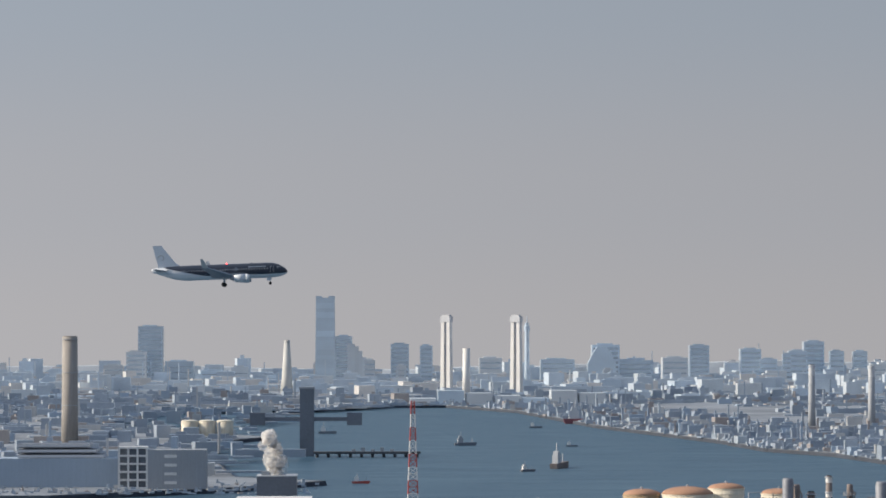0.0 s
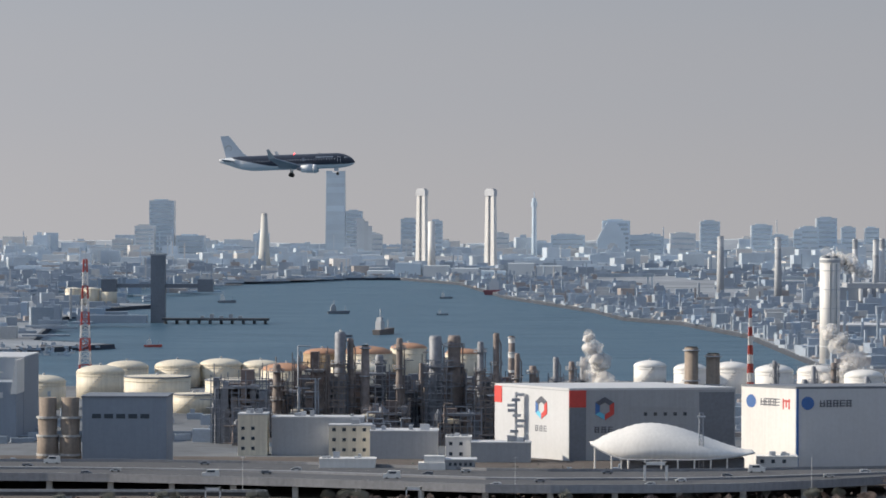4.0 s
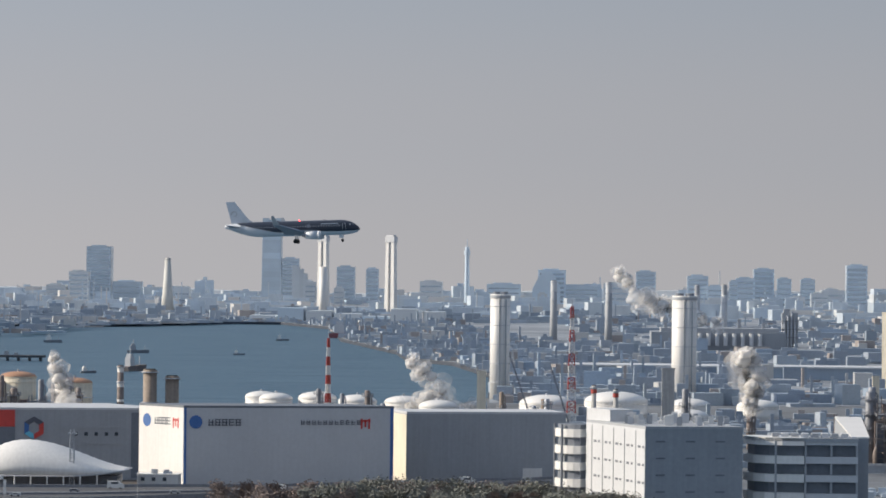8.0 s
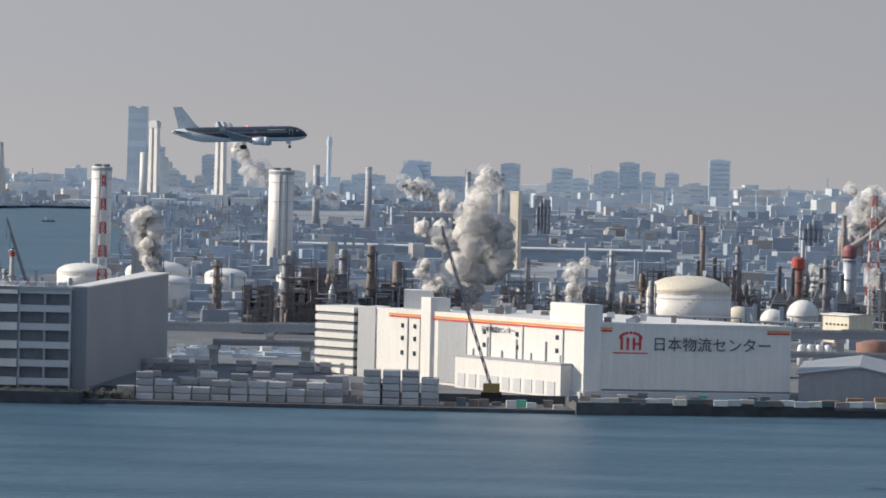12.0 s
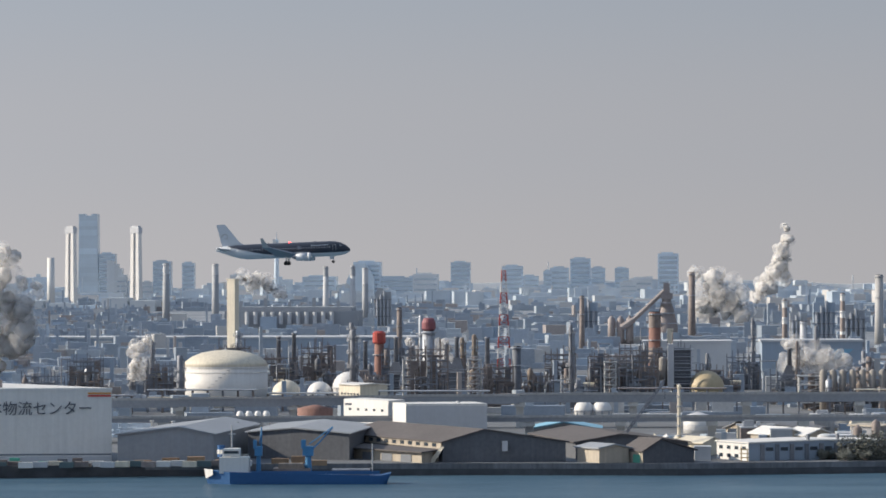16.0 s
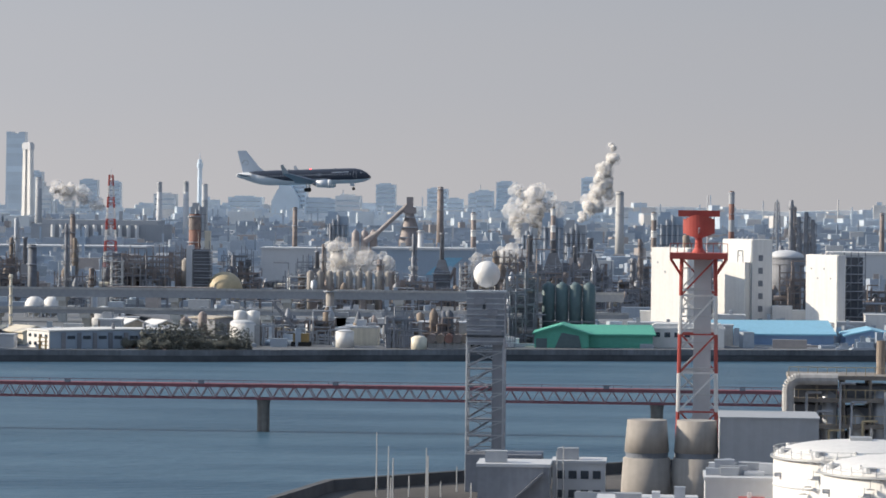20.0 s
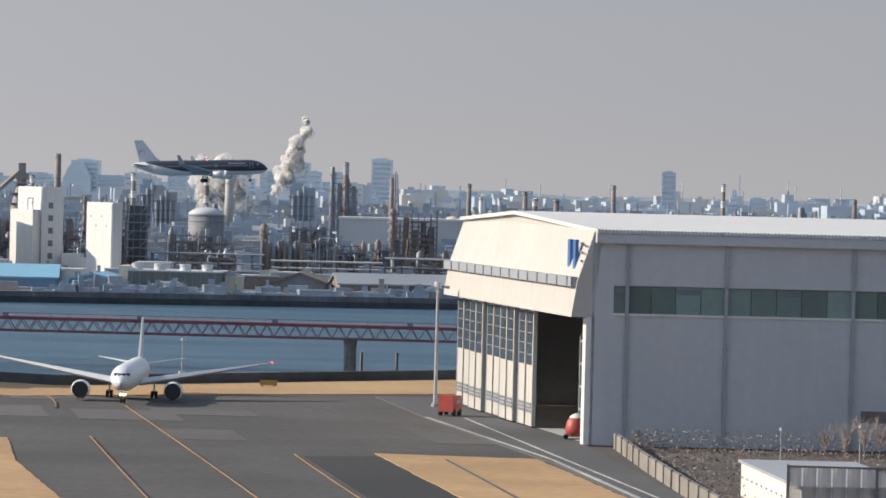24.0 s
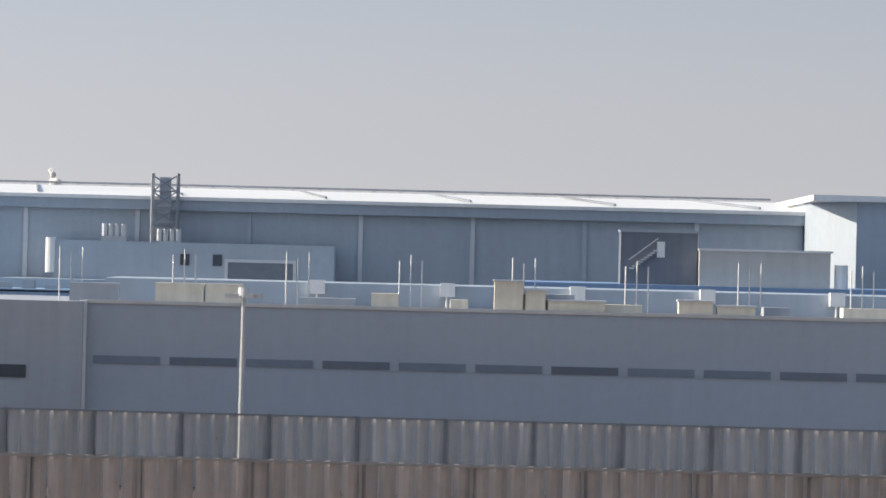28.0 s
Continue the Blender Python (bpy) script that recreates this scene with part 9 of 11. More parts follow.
for x, y, w, h in ((430.6, 1499, 3.9, 33.4), (606.4, 1048, 1.7, 20.3), (272.3, 1062, 2.6, 20.5), (326.4, 1035, 3.6, 22.8), (383.5, 1010, 1.9, 22)):
    solo("square_chimney", G().box(-w / 2, w / 2, -w * 0.4, w * 0.4, 0, h).box(-w * 0.55, w * 0.55, -w * 0.45, w * 0.45, h - 0.6, h), CREAM if w < 3 or x == 430.6 else CONCRETE, x, y, 2, -28 if x == 430.6 else 0, label="tall square pale stack", category="chimney")
fl = thing("flare_tower", 795.5, 1819, 2, label="dark lattice flare tower with a small flame tip", category="flare tower")
part("lattice_shaft", lattice(G(), 2.6, 1.0, 0, 29, 9, 0.2), DARKSTEEL, fl)
part("flare_pipe", G().cyl(0, 0, 0, 30.5, 0.5, n=8), STEEL, fl)

# twin far pylons
for x, y, h in ((68.3, 3424, 76), (133.7, 3402, 75.8)):
    p = thing("twin_leg_stack", x, y, 2, -32, label="tall white twin-legged far stack with a block top", category="chimney", group="twin white stacks")
    for s in (-1, 1):
        part("leg", G().loft([[(s * 3.6 - 2.0, -3, 0), (s * 3.6 + 2.0, -3, 0), (s * 3.6 + 2.0, 3, 0), (s * 3.6 - 2.0, 3, 0)], [(s * 3.0 - 1.6, -2.4, h - 6), (s * 3.0 + 1.6, -2.4, h - 6), (s * 3.0 + 1.6, 2.4, h - 6), (s * 3.0 - 1.6, 2.4, h - 6)]]), WHITE, p)
    part("web", G().box(-1.6, 1.6, -1.2, 1.2, 0, h - 6), GREY, p)
    part("head", G().box(-5.2, 5.2, -3, 3, h - 6, h - 0.5).box(-4.0, 4.0, -2.5, 2.5, h - 0.5, h + 1), PALE, p, "pale block head")
solo("stubby_far_chimney", G().cyl(0, 0, 0, 46.5, 3.6, 3.2, 16), WHITE, 81.8, 3216, 2, label="white far stack beside the twin stacks", category="chimney", smooth=True)
b = thing("bayside_power_station", 30, 3060, 2, label="long pale power station hall on the far shore", category="power station")
for k in range(7):
    part("hall", G().box(k * 24, k * 24 + 22, 0, 40, 0, 5 + 2.2 * ((k * 3) % 4)), (SKYB, SKYA, SKYB)[k % 3], b)


def round_tank(x, y, r, h, wall, roof, dome, label, z=2.0, group=""):
    t = thing("oil_tank", x, y, z, label=label, category="tank", group=group)
    part("shell", G().cyl(0, 0, 0, h, r, n=32), wall, t, smooth=True)
    part("roof", G().dome(0, 0, h, r * 1.01, dome, 32, 5), roof, t, smooth=True)
    for k in range(2):
        part("ring", G().cyl(0, 0, h * (0.45 + 0.4 * k), h * (0.45 + 0.4 * k) + 0.25, r + 0.1, n=32), wall, t)
    st = G()
    for k in range(12):
        a = -2.4 + 0.09 * k
        st.box((r + 0.3) * math.cos(a) - 0.4, (r + 0.3) * math.cos(a) + 0.4, (r + 0.3) * math.sin(a) - 0.2, (r + 0.3) * math.sin(a) + 0.2, h * k / 12, h * k / 12 + 0.15)
    part("stair", st, STEEL, t)
    part("rim", G().cyl(0, 0, h - 0.25, h + 0.12, r + 0.14, n=32), DARKGREY if dome < 0.5 else wall, t)
    part("vent", G().cyl(0, 0, h + dome * 0.97, h + dome + 0.6, 0.4, n=8), STEEL, t)


for x, y, r, h, roof in ((45.4, 1061, 9.8, 9.6, CREAM), (68.6, 1096, 12.0, 7.0, CREAM), (57.8, 1043, 6.5, 5.4, CREAM), (22, 1120, 7.5, 8, CREAM), (12, 1060, 6.5, 8, CREAM),
                         (40, 1186, 7.5, 7.0, CREAM), (54, 1190, 7.0, 7.4, CREAM), (67, 1192, 6.5, 7.0, CREAM), (78, 1150, 8.0, 7.4, ORANGE_ROOF), (87.7, 1185, 6.2, 11.3, ORANGE_ROOF), (102.5, 1182, 8.5, 11.5, ORANGE_ROOF), (116, 1190, 6.0, 13.0, ORANGE_ROOF), (134, 1195, 6.0, 11.0, ORANGE_ROOF),
                         (-14, 1100, 7, 8, CREAM), (102, 1130, 9, 8.4, CREAM), (24, 1180, 7, 7, CREAM)):
    round_tank(x, y, r, h, SAND if x == 87.7 else CREAM, roof, 0.35 if y < 1100 and r > 6.2 and x > 40 else r * 0.3, "cream oil tank with a rusty orange domed roof" if roof is ORANGE_ROOF else "cream oil tank with a flat domed roof", group="oil tanks by the bay")
for x, y, r, h in ((206, 1134, 5.2, 9.0), (219, 1136, 6.0, 9.2), (232, 1130, 6.0, 8.6), (196, 1200, 5.4, 7), (246, 1140, 6, 8), (258, 1110, 6, 8), (314, 1200, 10.5, 6.5), (291, 1190, 9, 6), (338, 1190, 7, 6), (361, 1200, 7, 5.5), (333, 1060, 6, 8)):
    round_tank(x, y, r, h, WHITE, WHITE, r * 0.34, "white tank with a smooth domed roof", group="white domed tanks")
round_tank(483.2, 992, 11.6, 11.0, WHITE, CREAM, 4.6, "big white tank with a cream ribbed dome", group="")


def sphere_tank(x, y, r, top, material, label):
    s = thing("gas_sphere", x, y, 2, label=label, category="gas sphere", group="gas spheres")
    part("sphere", G().ball(0, 0, top - 2 - r, r, 24), material, s, smooth=True)
    for k in range(8):
        a = math.pi * 2 * k / 8
        part("leg", G().rod((r * 0.95 * math.cos(a), r * 0.95 * math.sin(a), 0), (r * 0.95 * math.cos(a), r * 0.95 * math.sin(a), top - 2 - r), 0.22, 6), STEEL, s)
    part("equator_walk", G().cyl(0, 0, top - 2 - r - 0.1, top - 2 - r + 0.1, r + 0.3, n=24), STEEL, s)


sphere_tank(515.8, 1010, 4.5, 11, WHITE, "white gas sphere on steel legs")
sphere_tank(507.5, 1012, 3.6, 8.2, WHITE, "white gas sphere on steel legs")
sphere_tank(498.0, 1014, 4.2, 8.6, CREAM, "cream gas sphere on steel legs")
sphere_tank(616.0, 1012, 5.0, 11.2, GOLD, "ochre gas sphere on steel legs")
sphere_tank(583.0, 892, 2.5, 7.3, WHITE, "small white gas sphere on legs")
sphere_tank(587.4, 892, 2.5, 7.3, WHITE, "small white gas sphere on legs")
for x, y, r in ((858, 1450, 3.4), (842, 1440, 3.6), (836, 1500, 4.0)):
    sphere_tank(x, y, r, 13.5, CREAM, "pale far gas sphere beyond the works")


def column(x, y, r, h, material, seed):
    rnd = random.Random(seed)
    c = thing("distillation_column", x, y, 2, label={RUST: "rust-brown refinery column ringed with platforms", STEEL: "grey steel refinery column ringed with platforms", DARKSTEEL: "dark refinery column ringed with platforms", GALV: "bright metal refinery column ringed with platforms", BROWNCON: "brown refinery column ringed with platforms"}[material],
              category="refinery column", group="refinery columns")
    part("shell", G().turned(0, 0, [(r, 0), (r, h * 0.62), (r * 0.86, h * 0.65), (r * 0.86, h * 0.975), (r * 0.7, h)], 12), material, c, smooth=True)
    for k in range(rnd.choice((3, 4))):
        z = h * (0.32 + 0.19 * k)
        g = G().cyl(0, 0, z, z + 0.2, r + 0.75, n=12)
        for i in range(12):
            a, b = 2 * math.pi * i / 12, 2 * math.pi * (i + 1) / 12
            g.rod(((r + 0.7) * math.cos(a), (r + 0.7) * math.sin(a), z), ((r + 0.7) * math.cos(a), (r + 0.7) * math.sin(a), z + 0.9), 0.06, 3)
            g.rod(((r + 0.7) * math.cos(a), (r + 0.7) * math.sin(a), z + 0.9), ((r + 0.7) * math.cos(b), (r + 0.7) * math.sin(b), z + 0.9), 0.07, 3)
        part("platform", g, DARKSTEEL, c)
    part("downcomer", G().rod((r + 0.25, -0.2, 0), (r + 0.25, -0.2, h * 0.9), 0.18, 6).rod((r + 0.25, -0.2, h * 0.9), (0, 0, h), 0.18, 6), material, c)
    return c


FURNACEBROWN = mat("soot_brown_furnace_casing", (0.20, 0.16, 0.15), 0.75, 0.2, vary=0.3, fine=0.8)


def process_unit(x, y, w, d, h, seed):
    rnd = random.Random(seed)
    if 450 < x < 528 and y < 1012 and h > 5 or 606 < x + w and x < 626 and y < 1012:
        y, h = y + 110, h * 0.9
    u = thing("process_unit", x, y, 2, label=rnd.choice(("open rusty steel process unit full of pipes and vessels", "dark steel process frame with decks and vessels", "tall pipe-filled refinery frame")), category="process unit", group="refinery process units")
    fr = G()
    nx, nz = max(3, int(w / 1.7)), max(3, int(h / 1.9))
    for i in range(nx + 1):
        for yy in (0, d):
            fr.rod((w * i / nx, yy, 0), (w * i / nx, yy, h * (0.75 + 0.25 * rnd.random())), 0.17, 4)
    for k in range(1, nz + 1):
        for yy in (0, d):
            fr.rod((0, yy, h * 0.8 * k / nz), (w, yy, h * 0.8 * k / nz), 0.14, 4)
        for i in rnd.sample(range(nx), 2):
            fr.rod((w * i / nx, 0, h * 0.8 * (k - 1) / nz), (w * (i + 1) / nx, 0, h * 0.8 * k / nz), 0.11, 4)
            fr.rod((w * i / nx, 0, h * 0.8 * k / nz + 0.5), (w * (i + 1) / nx, 0, h * 0.8 * k / nz + 0.5), 0.07, 4)
    tagged(part("steel_frame", fr, rnd.choice((RUST, DARKSTEEL, DARKSTEEL, RUST)), u), kind="stuff")
    dark = rnd.choice((DARKSTEEL, WORKSDARK, WORKSDARK, RUST))
    for k in range(max(3, int(w / 2.2))):
        a, ww = w * k / max(3, int(w / 2.2)), w / max(3, int(w / 2.2))
        top = h * rnd.uniform(0.42, 0.86)
        part("machinery_block", G().box(a + 0.1, a + ww * rnd.uniform(0.7, 1.0), d * 0.25, d * 0.85, 0, top * 0.55).box(a + 0.3, a + ww * 0.75, d * 0.3, d * 0.75, top * 0.55, top), dark if k % 3 else rnd.choice((RUST, WORKSDARK)), u)
    if seed < 120 or 300 <= seed < 308 or seed in (1301, 1302, 1303):
        for k in range(4):
            part("boiler_casing", G().box(w * k / 4, w * (k + 0.92) / 4, d * 0.7, d * 1.1, 0, h * (0.62 + 0.3 * math.sin(seed * 1.7 + k * 2.1) ** 2)), (FURNACEBROWN, WORKSDARK, FURNACEBROWN)[(k + seed) % 3], u, "soot-brown boiler casing")
    for k in range(1, nz + 1, 2):
        a = rnd.random() * w * 0.4
        part("deck", G().box(a, a + w * 0.55, 0.1, d - 0.1, h * 0.8 * k / nz - 0.5, h * 0.8 * k / nz), rnd.choice((DARKSTEEL, RUST, DARKSTEEL)), u)
    for k in range(3 + int(w / 4)):
        vx, vz = rnd.random() * w, rnd.random() * h * 0.55
        if rnd.random() < 0.5:
            part("vessel", G().turned(vx, d * 0.4, [(0.2, vz), (0.9, vz + 0.4), (0.9, vz + 3 + 2 * rnd.random()), (0.2, vz + 5.3)], 10), rnd.choice((RUST, STEEL, DARKSTEEL, WORKSDARK, BROWNCON)), u, smooth=True)
        else:
            part("drum", G().rod((vx - 1.6, d * 0.3, vz + 0.8), (vx + 1.6, d * 0.3, vz + 0.8), 0.7, 10), rnd.choice((RUST, STEEL, CREAM, DARKSTEEL)), u)
    pp = G()
    for k in range(16):
        vx, vz = rnd.random() * w, rnd.random() * h * (0.7 if k % 8 else 1.25)
        pp.rod((vx, -0.3, 0), (vx, -0.3, vz), 0.16, 5).rod((vx, -0.3, vz), (vx + rnd.choice((-1, 1)) * rnd.random() * 5, -0.3, vz), 0.16, 5)
    tagged(part("pipework", pp, rnd.choice((DARKSTEEL, STEEL, RUST)), u), kind="stuff")


rnd = random.Random(77)
METALS = (RUST, DARKSTEEL, STEEL, DARKSTEEL, DARKSTEEL, BROWNCON)
# bayside refinery
for k, (x, y, w, d, h) in enumerate(((74, 905, 14, 10, 20), (86, 934, 9, 8, 17), (93.7, 918, 8.6, 8, 24.5), (101, 930, 9, 8, 20), (109, 926, 11, 8, 21), (119, 934, 9, 8, 17), (126.5, 928, 11, 8, 22), (138, 922, 10, 8, 19), (147, 930, 10, 8, 17),
                                      (156, 926, 9, 8, 15), (163, 936, 9, 8, 14), (90, 952, 12, 8, 16), (113, 956, 12, 8, 17), (134, 955, 12, 8, 18), (80, 898, 9, 6, 11), (112, 902, 12, 6, 12), (130, 900, 12, 6, 10), (148, 904, 10, 6, 11))):
    process_unit(x, y, w, d, h, 100 + k)
for k, (x, y, r, h, m) in enumerate(((105.7, 922, 1.7, 27.7, DARKSTEEL), (108.2, 924, 1.0, 26, RUST), (121, 918, 0.95, 26.3, RUST), (130, 924, 1.9, 26.7, DARKSTEEL), (134.8, 926, 1.95, 26.7, RUST), (141.6, 922, 0.95, 25.3, DARKSTEEL), (145.6, 922, 0.95, 27.5, RUST),
                                     (151, 930, 0.8, 22, RUST), (155, 925, 1.1, 19, RUST), (161, 932, 0.9, 21, DARKSTEEL), (165, 928, 0.9, 20, RUST), (168, 934, 0.9, 21, DARKSTEEL), (171, 930, 0.8, 19, RUST), (98, 940, 0.9, 20, RUST), (89, 930, 1.2, 19, RUST), (81, 925, 0.8, 18, RUST), (126, 940, 0.7, 19, RUST), (115, 942, 1.3, 21, DARKSTEEL))):
    column(x, y, r, h, m, 200 + k)
for k, (x, y, r, h) in enumerate(((105.0, 921, 4.2, 22), (131.0, 923, 6.6, 23), (143.0, 921, 5.2, 20), (163.0, 927, 8.0, 17))):
    cage = G()
    for i in range(int(r / 1.3) + 1):
        for yy in (-2.6, 2.6):
            cage.rod((i * 1.3 - r / 2, yy, 0), (i * 1.3 - r / 2, yy, h * (1 - 0.12 * (i % 3))), 0.16, 4)
    for j in range(1, int(h / 1.7)):
        cage.box(-r / 2 - 0.4, r / 2 + 0.4, -2.9, -2.3, j * 1.7, j * 1.7 + 0.3)
        cage.rod((-r / 2, -2.6, j * 1.7), (r / 2, -2.6, j * 1.7 + 1.7 * (1 if j % 2 else -1)), 0.12, 4)
        cage.rod((-r / 2 - 0.4, -2.9, j * 1.7 + 0.8), (r / 2 + 0.4, -2.9, j * 1.7 + 0.8), 0.06, 4)
    solo("access_tower", cage, (RUST, DARKSTEEL)[k % 2], x, y, 2.0, label="open steel access tower round refinery columns", category="access tower", group="refinery access towers")
# works behind the warehouses
for x, y, r, h in ((377, 946, 1.2, 21), (391, 938, 1.3, 22), (405, 942, 1.5, 19), (398, 944, 1.2, 23), (376, 940, 1.4, 20)):
    column(x, y, r, h, DARKSTEEL if x < 395 else RUST, int(x))
process_unit(377, 930, 13, 9, 20, 1301)
process_unit(380, 942, 11, 9, 18, 1302)
process_unit(398, 938, 11, 8, 17, 1303)
for k in range(8):
    process_unit(366 + k * 7.2, 925 + (k % 3) * 16, 7.6, 5, 9 + 7 * rnd.random(), 300 + k)
for k in range(12):
    column(222 + rnd.random() * 130, 985 + rnd.random() * 60, 0.7 + rnd.random() * 0.5, 9 + 8 * rnd.random(), METALS[k % 6], 400 + k)
for k in range(26):
    column(430 + rnd.random() * 300, 955 + rnd.random() * 240, 0.4 + rnd.random() * 0.6, 9 + 14 * rnd.random() ** 1.4, METALS[k % 6], 500 + k)
for k in range(44):
    process_unit(428 + k * 7.0 + rnd.random() * 3, 935 + rnd.random() * 190, 7 + 5 * rnd.random(), 5, 6 + 14 * rnd.random() ** 1.5, 600 + k)
for k in range(20):
    column(700 + rnd.random() * 260, 930 + rnd.random() * 420, 0.5 + rnd.random() * 0.8, 8 + 14 * rnd.random() ** 1.4, METALS[k % 6], 800 + k)
for k in range(32):
    process_unit(690 + k * 8.6 + rnd.random() * 3, 890 + rnd.random() * 200, 8 + 5 * rnd.random(), 5, 6 + 12 * rnd.random() ** 1.4, 900 + k)
process_unit(583, 1000, 19.5, 8, 16.7, 1201)
process_unit(584, 1012, 17.5, 8, 15, 1202)
process_unit(706, 772, 6.6, 6, 18, 1203)
process_unit(700.5, 776, 5.5, 6, 12, 1206)
process_unit(682.7, 737, 5.2, 5, 9.4, 1204)
process_unit(690, 745, 7, 5, 6, 1205)
for k in range(9):
    solo("brown_silo", G().turned(0, 0, [(0.95, 0), (0.95, 10.4), (0.3, 11.0)], 14), SILOCON, 645.5 + k * 2.6, 958, 2.0, label="slim grey-brown works silo in a row", category="silo", group="row of brown silos", smooth=True)
for x, y, r, h in ((690.5, 726, 1.6, 2.6), (674, 742, 1.7, 2.4)):
    solo("quay_tank", G().turned(0, 0, [(r, 0), (r, h), (r * 0.6, h + 0.4), (0.05, h + 0.5)], 18), CREAM, x, y, 2.0, label="small cream quay tank", category="tank", group="quay tanks", smooth=True)
t = thing("teal_silo_group", 713.5, 776, 2, label="cluster of dull teal storage silos", category="silo group")
for k in range(4):
    part("silo", G().turned(1.4 + k * 2.9, 1.5, [(1.35, 1.5), (1.4, 12.2), (0.3, 13.0)], 14), TEAL, t, smooth=True)
part("frame", G().box(0, 12.4, 0, 3.4, 0, 1.6).box(0, 12.4, 0, 0.2, 4.4, 4.7), DARKSTEEL, t)
t = thing("yard_tanks", 640, 738, 2, label="pair of squat white yard tanks", category="tank")
for x, r, h in ((-6, 1.8, 3.6), (13.1, 2.9, 4.6)):
    part("tank", G().cyl(x, 4, 0, h, r, n=18), WHITE, t, smooth=True)
    part("lid", G().dome(x, 4, h, r, r * 0.3, 18, 4), PALE, t)
for k in range(9):
    process_unit(640 + k * 8.4, 742 + k * 2.1 + (k % 3) * 9, 5 + (k * 7) % 4, 4, 3.2 + (k * 5) % 4, 1400 + k)
rnd = random.Random(19)
for k in range(60):
    w, d, h = 3 + rnd.random() * 8, 3 + rnd.random() * 5, 1.6 + rnd.random() * 3.4
    x = 615 + rnd.random() * 300
    m = (WHITE, PALE, CREAM, GREY, CONCRETE, RUST)[k % 6]
    flat_block("yard_building", x, 735 + (x - 615) * 0.22 + rnd.random() * 100, w, d, h, m, 2.0, {WHITE: "small white yard building", PALE: "small pale yard building", CREAM: "small cream yard building", GREY: "small grey yard building", CONCRETE: "small concrete yard building", RUST: "small rusty yard building"}[m], "building", roofbits=k % 3, seed=k)

hb = corner_shed("conveyor_house", (645.8, 752), (650.7, 754), (640.1, 758), 5.0, 5.3, SHEDGREY, TANSHED, "grey sheet conveyor house with a bleached roof")
tw = thing("twin_white_tank", 651.0, 742, 2.0, label="pair of white tanks on a concrete stand", category="tank")
part("stand", G().box(-0.4, 5.6, -1.6, 1.6, 0, 4.2), CONCRETE, tw)
for k in range(2):
    part("tank", G().turned(1.3 + 2.7 * k, 0, [(1.4, 4.2), (1.4, 7.0), (0.3, 7.3)], 16), WHITE, tw, smooth=True)
part("leg_frame", G().box(5.7, 8.6, -1, 1, 3.9, 4.3).box(6.0, 6.4, -1, 1, 0, 3.9).box(8.0, 8.4, -1, 1, 0, 3.9), STEEL, tw)
chimney(668.3, 770, 0.95, 0.9, 10.8, SILOCON, "stubby grey-brown yard chimney", 0)
for x, y, r, h in ((674.4, 738, 1.9, 3.4), (667.1, 752, 2.4, 4.2), (672.7, 750, 2.2, 3.6)):
    t = thing("white_yard_tank", x, y, 2.0, label="small white yard tank with a flat lid", category="tank", group="white yard tanks")
    part("shell", G().cyl(0, 0, 0, h, r, n=20), WHITE, t, smooth=True)
    part("lid", G().turned(0, 0, [(r + 0.08, h), (0.2, h + 0.35)], 20), PALE, t)
for x, m in ((665.8, PALE), (676.2, WHITE), (669.0, PALE)):
    b = flat_block("two_storey_site_office", x, 776, 5.4, 6, 4.4, m, 2.0, "small two-storey site office with dark windows", "office", roofbits=1)
    for k in range(3):
        for z in (0.8, 2.8):
            part("window", G().box(0.5 + k * 1.6, 1.5 + k * 1.6, -0.08, 0, z, z + 0.9), GLASS, b)
for k in range(5):
    t = thing("horizontal_tank", 692.2 + k * 1.75, 741, 2.0, label="brown horizontal drum tank in a row", category="tank", group="row of drum tanks")
    part("drum", G().rod((0, -2.2, 2.0), (0, 2.4, 2.0), 0.95, 14), (RUST, BROWNCON, BRICKSTACK)[k % 3], t)
    for e in (-1.4, 1.4):
        part("cradle", G().box(-0.8, 0.8, e - 0.2, e + 0.2, 0, 1.4), CONCRETE, t)
rk = thing("drum_rack", 702.4, 744, 2.0, label="steel rack holding two rows of pale drums", category="rack")
for k in range(10):
    for j in range(2):
        part("drum", G().cyl(0.6 + k * 0.62, 0, 0.3 + j * 1.25, 1.25 + j * 1.25, 0.25, n=10), PALE, rk)
part("rack_frame", G().box(0, 6.8, -0.4, 0.4, 0.15, 0.28).box(0, 6.8, -0.4, 0.4, 1.4, 1.52).box(0, 0.15, -0.4, 0.4, 0, 2.6).box(6.65, 6.8, -0.4, 0.4, 0, 2.6), DARKSTEEL, rk)


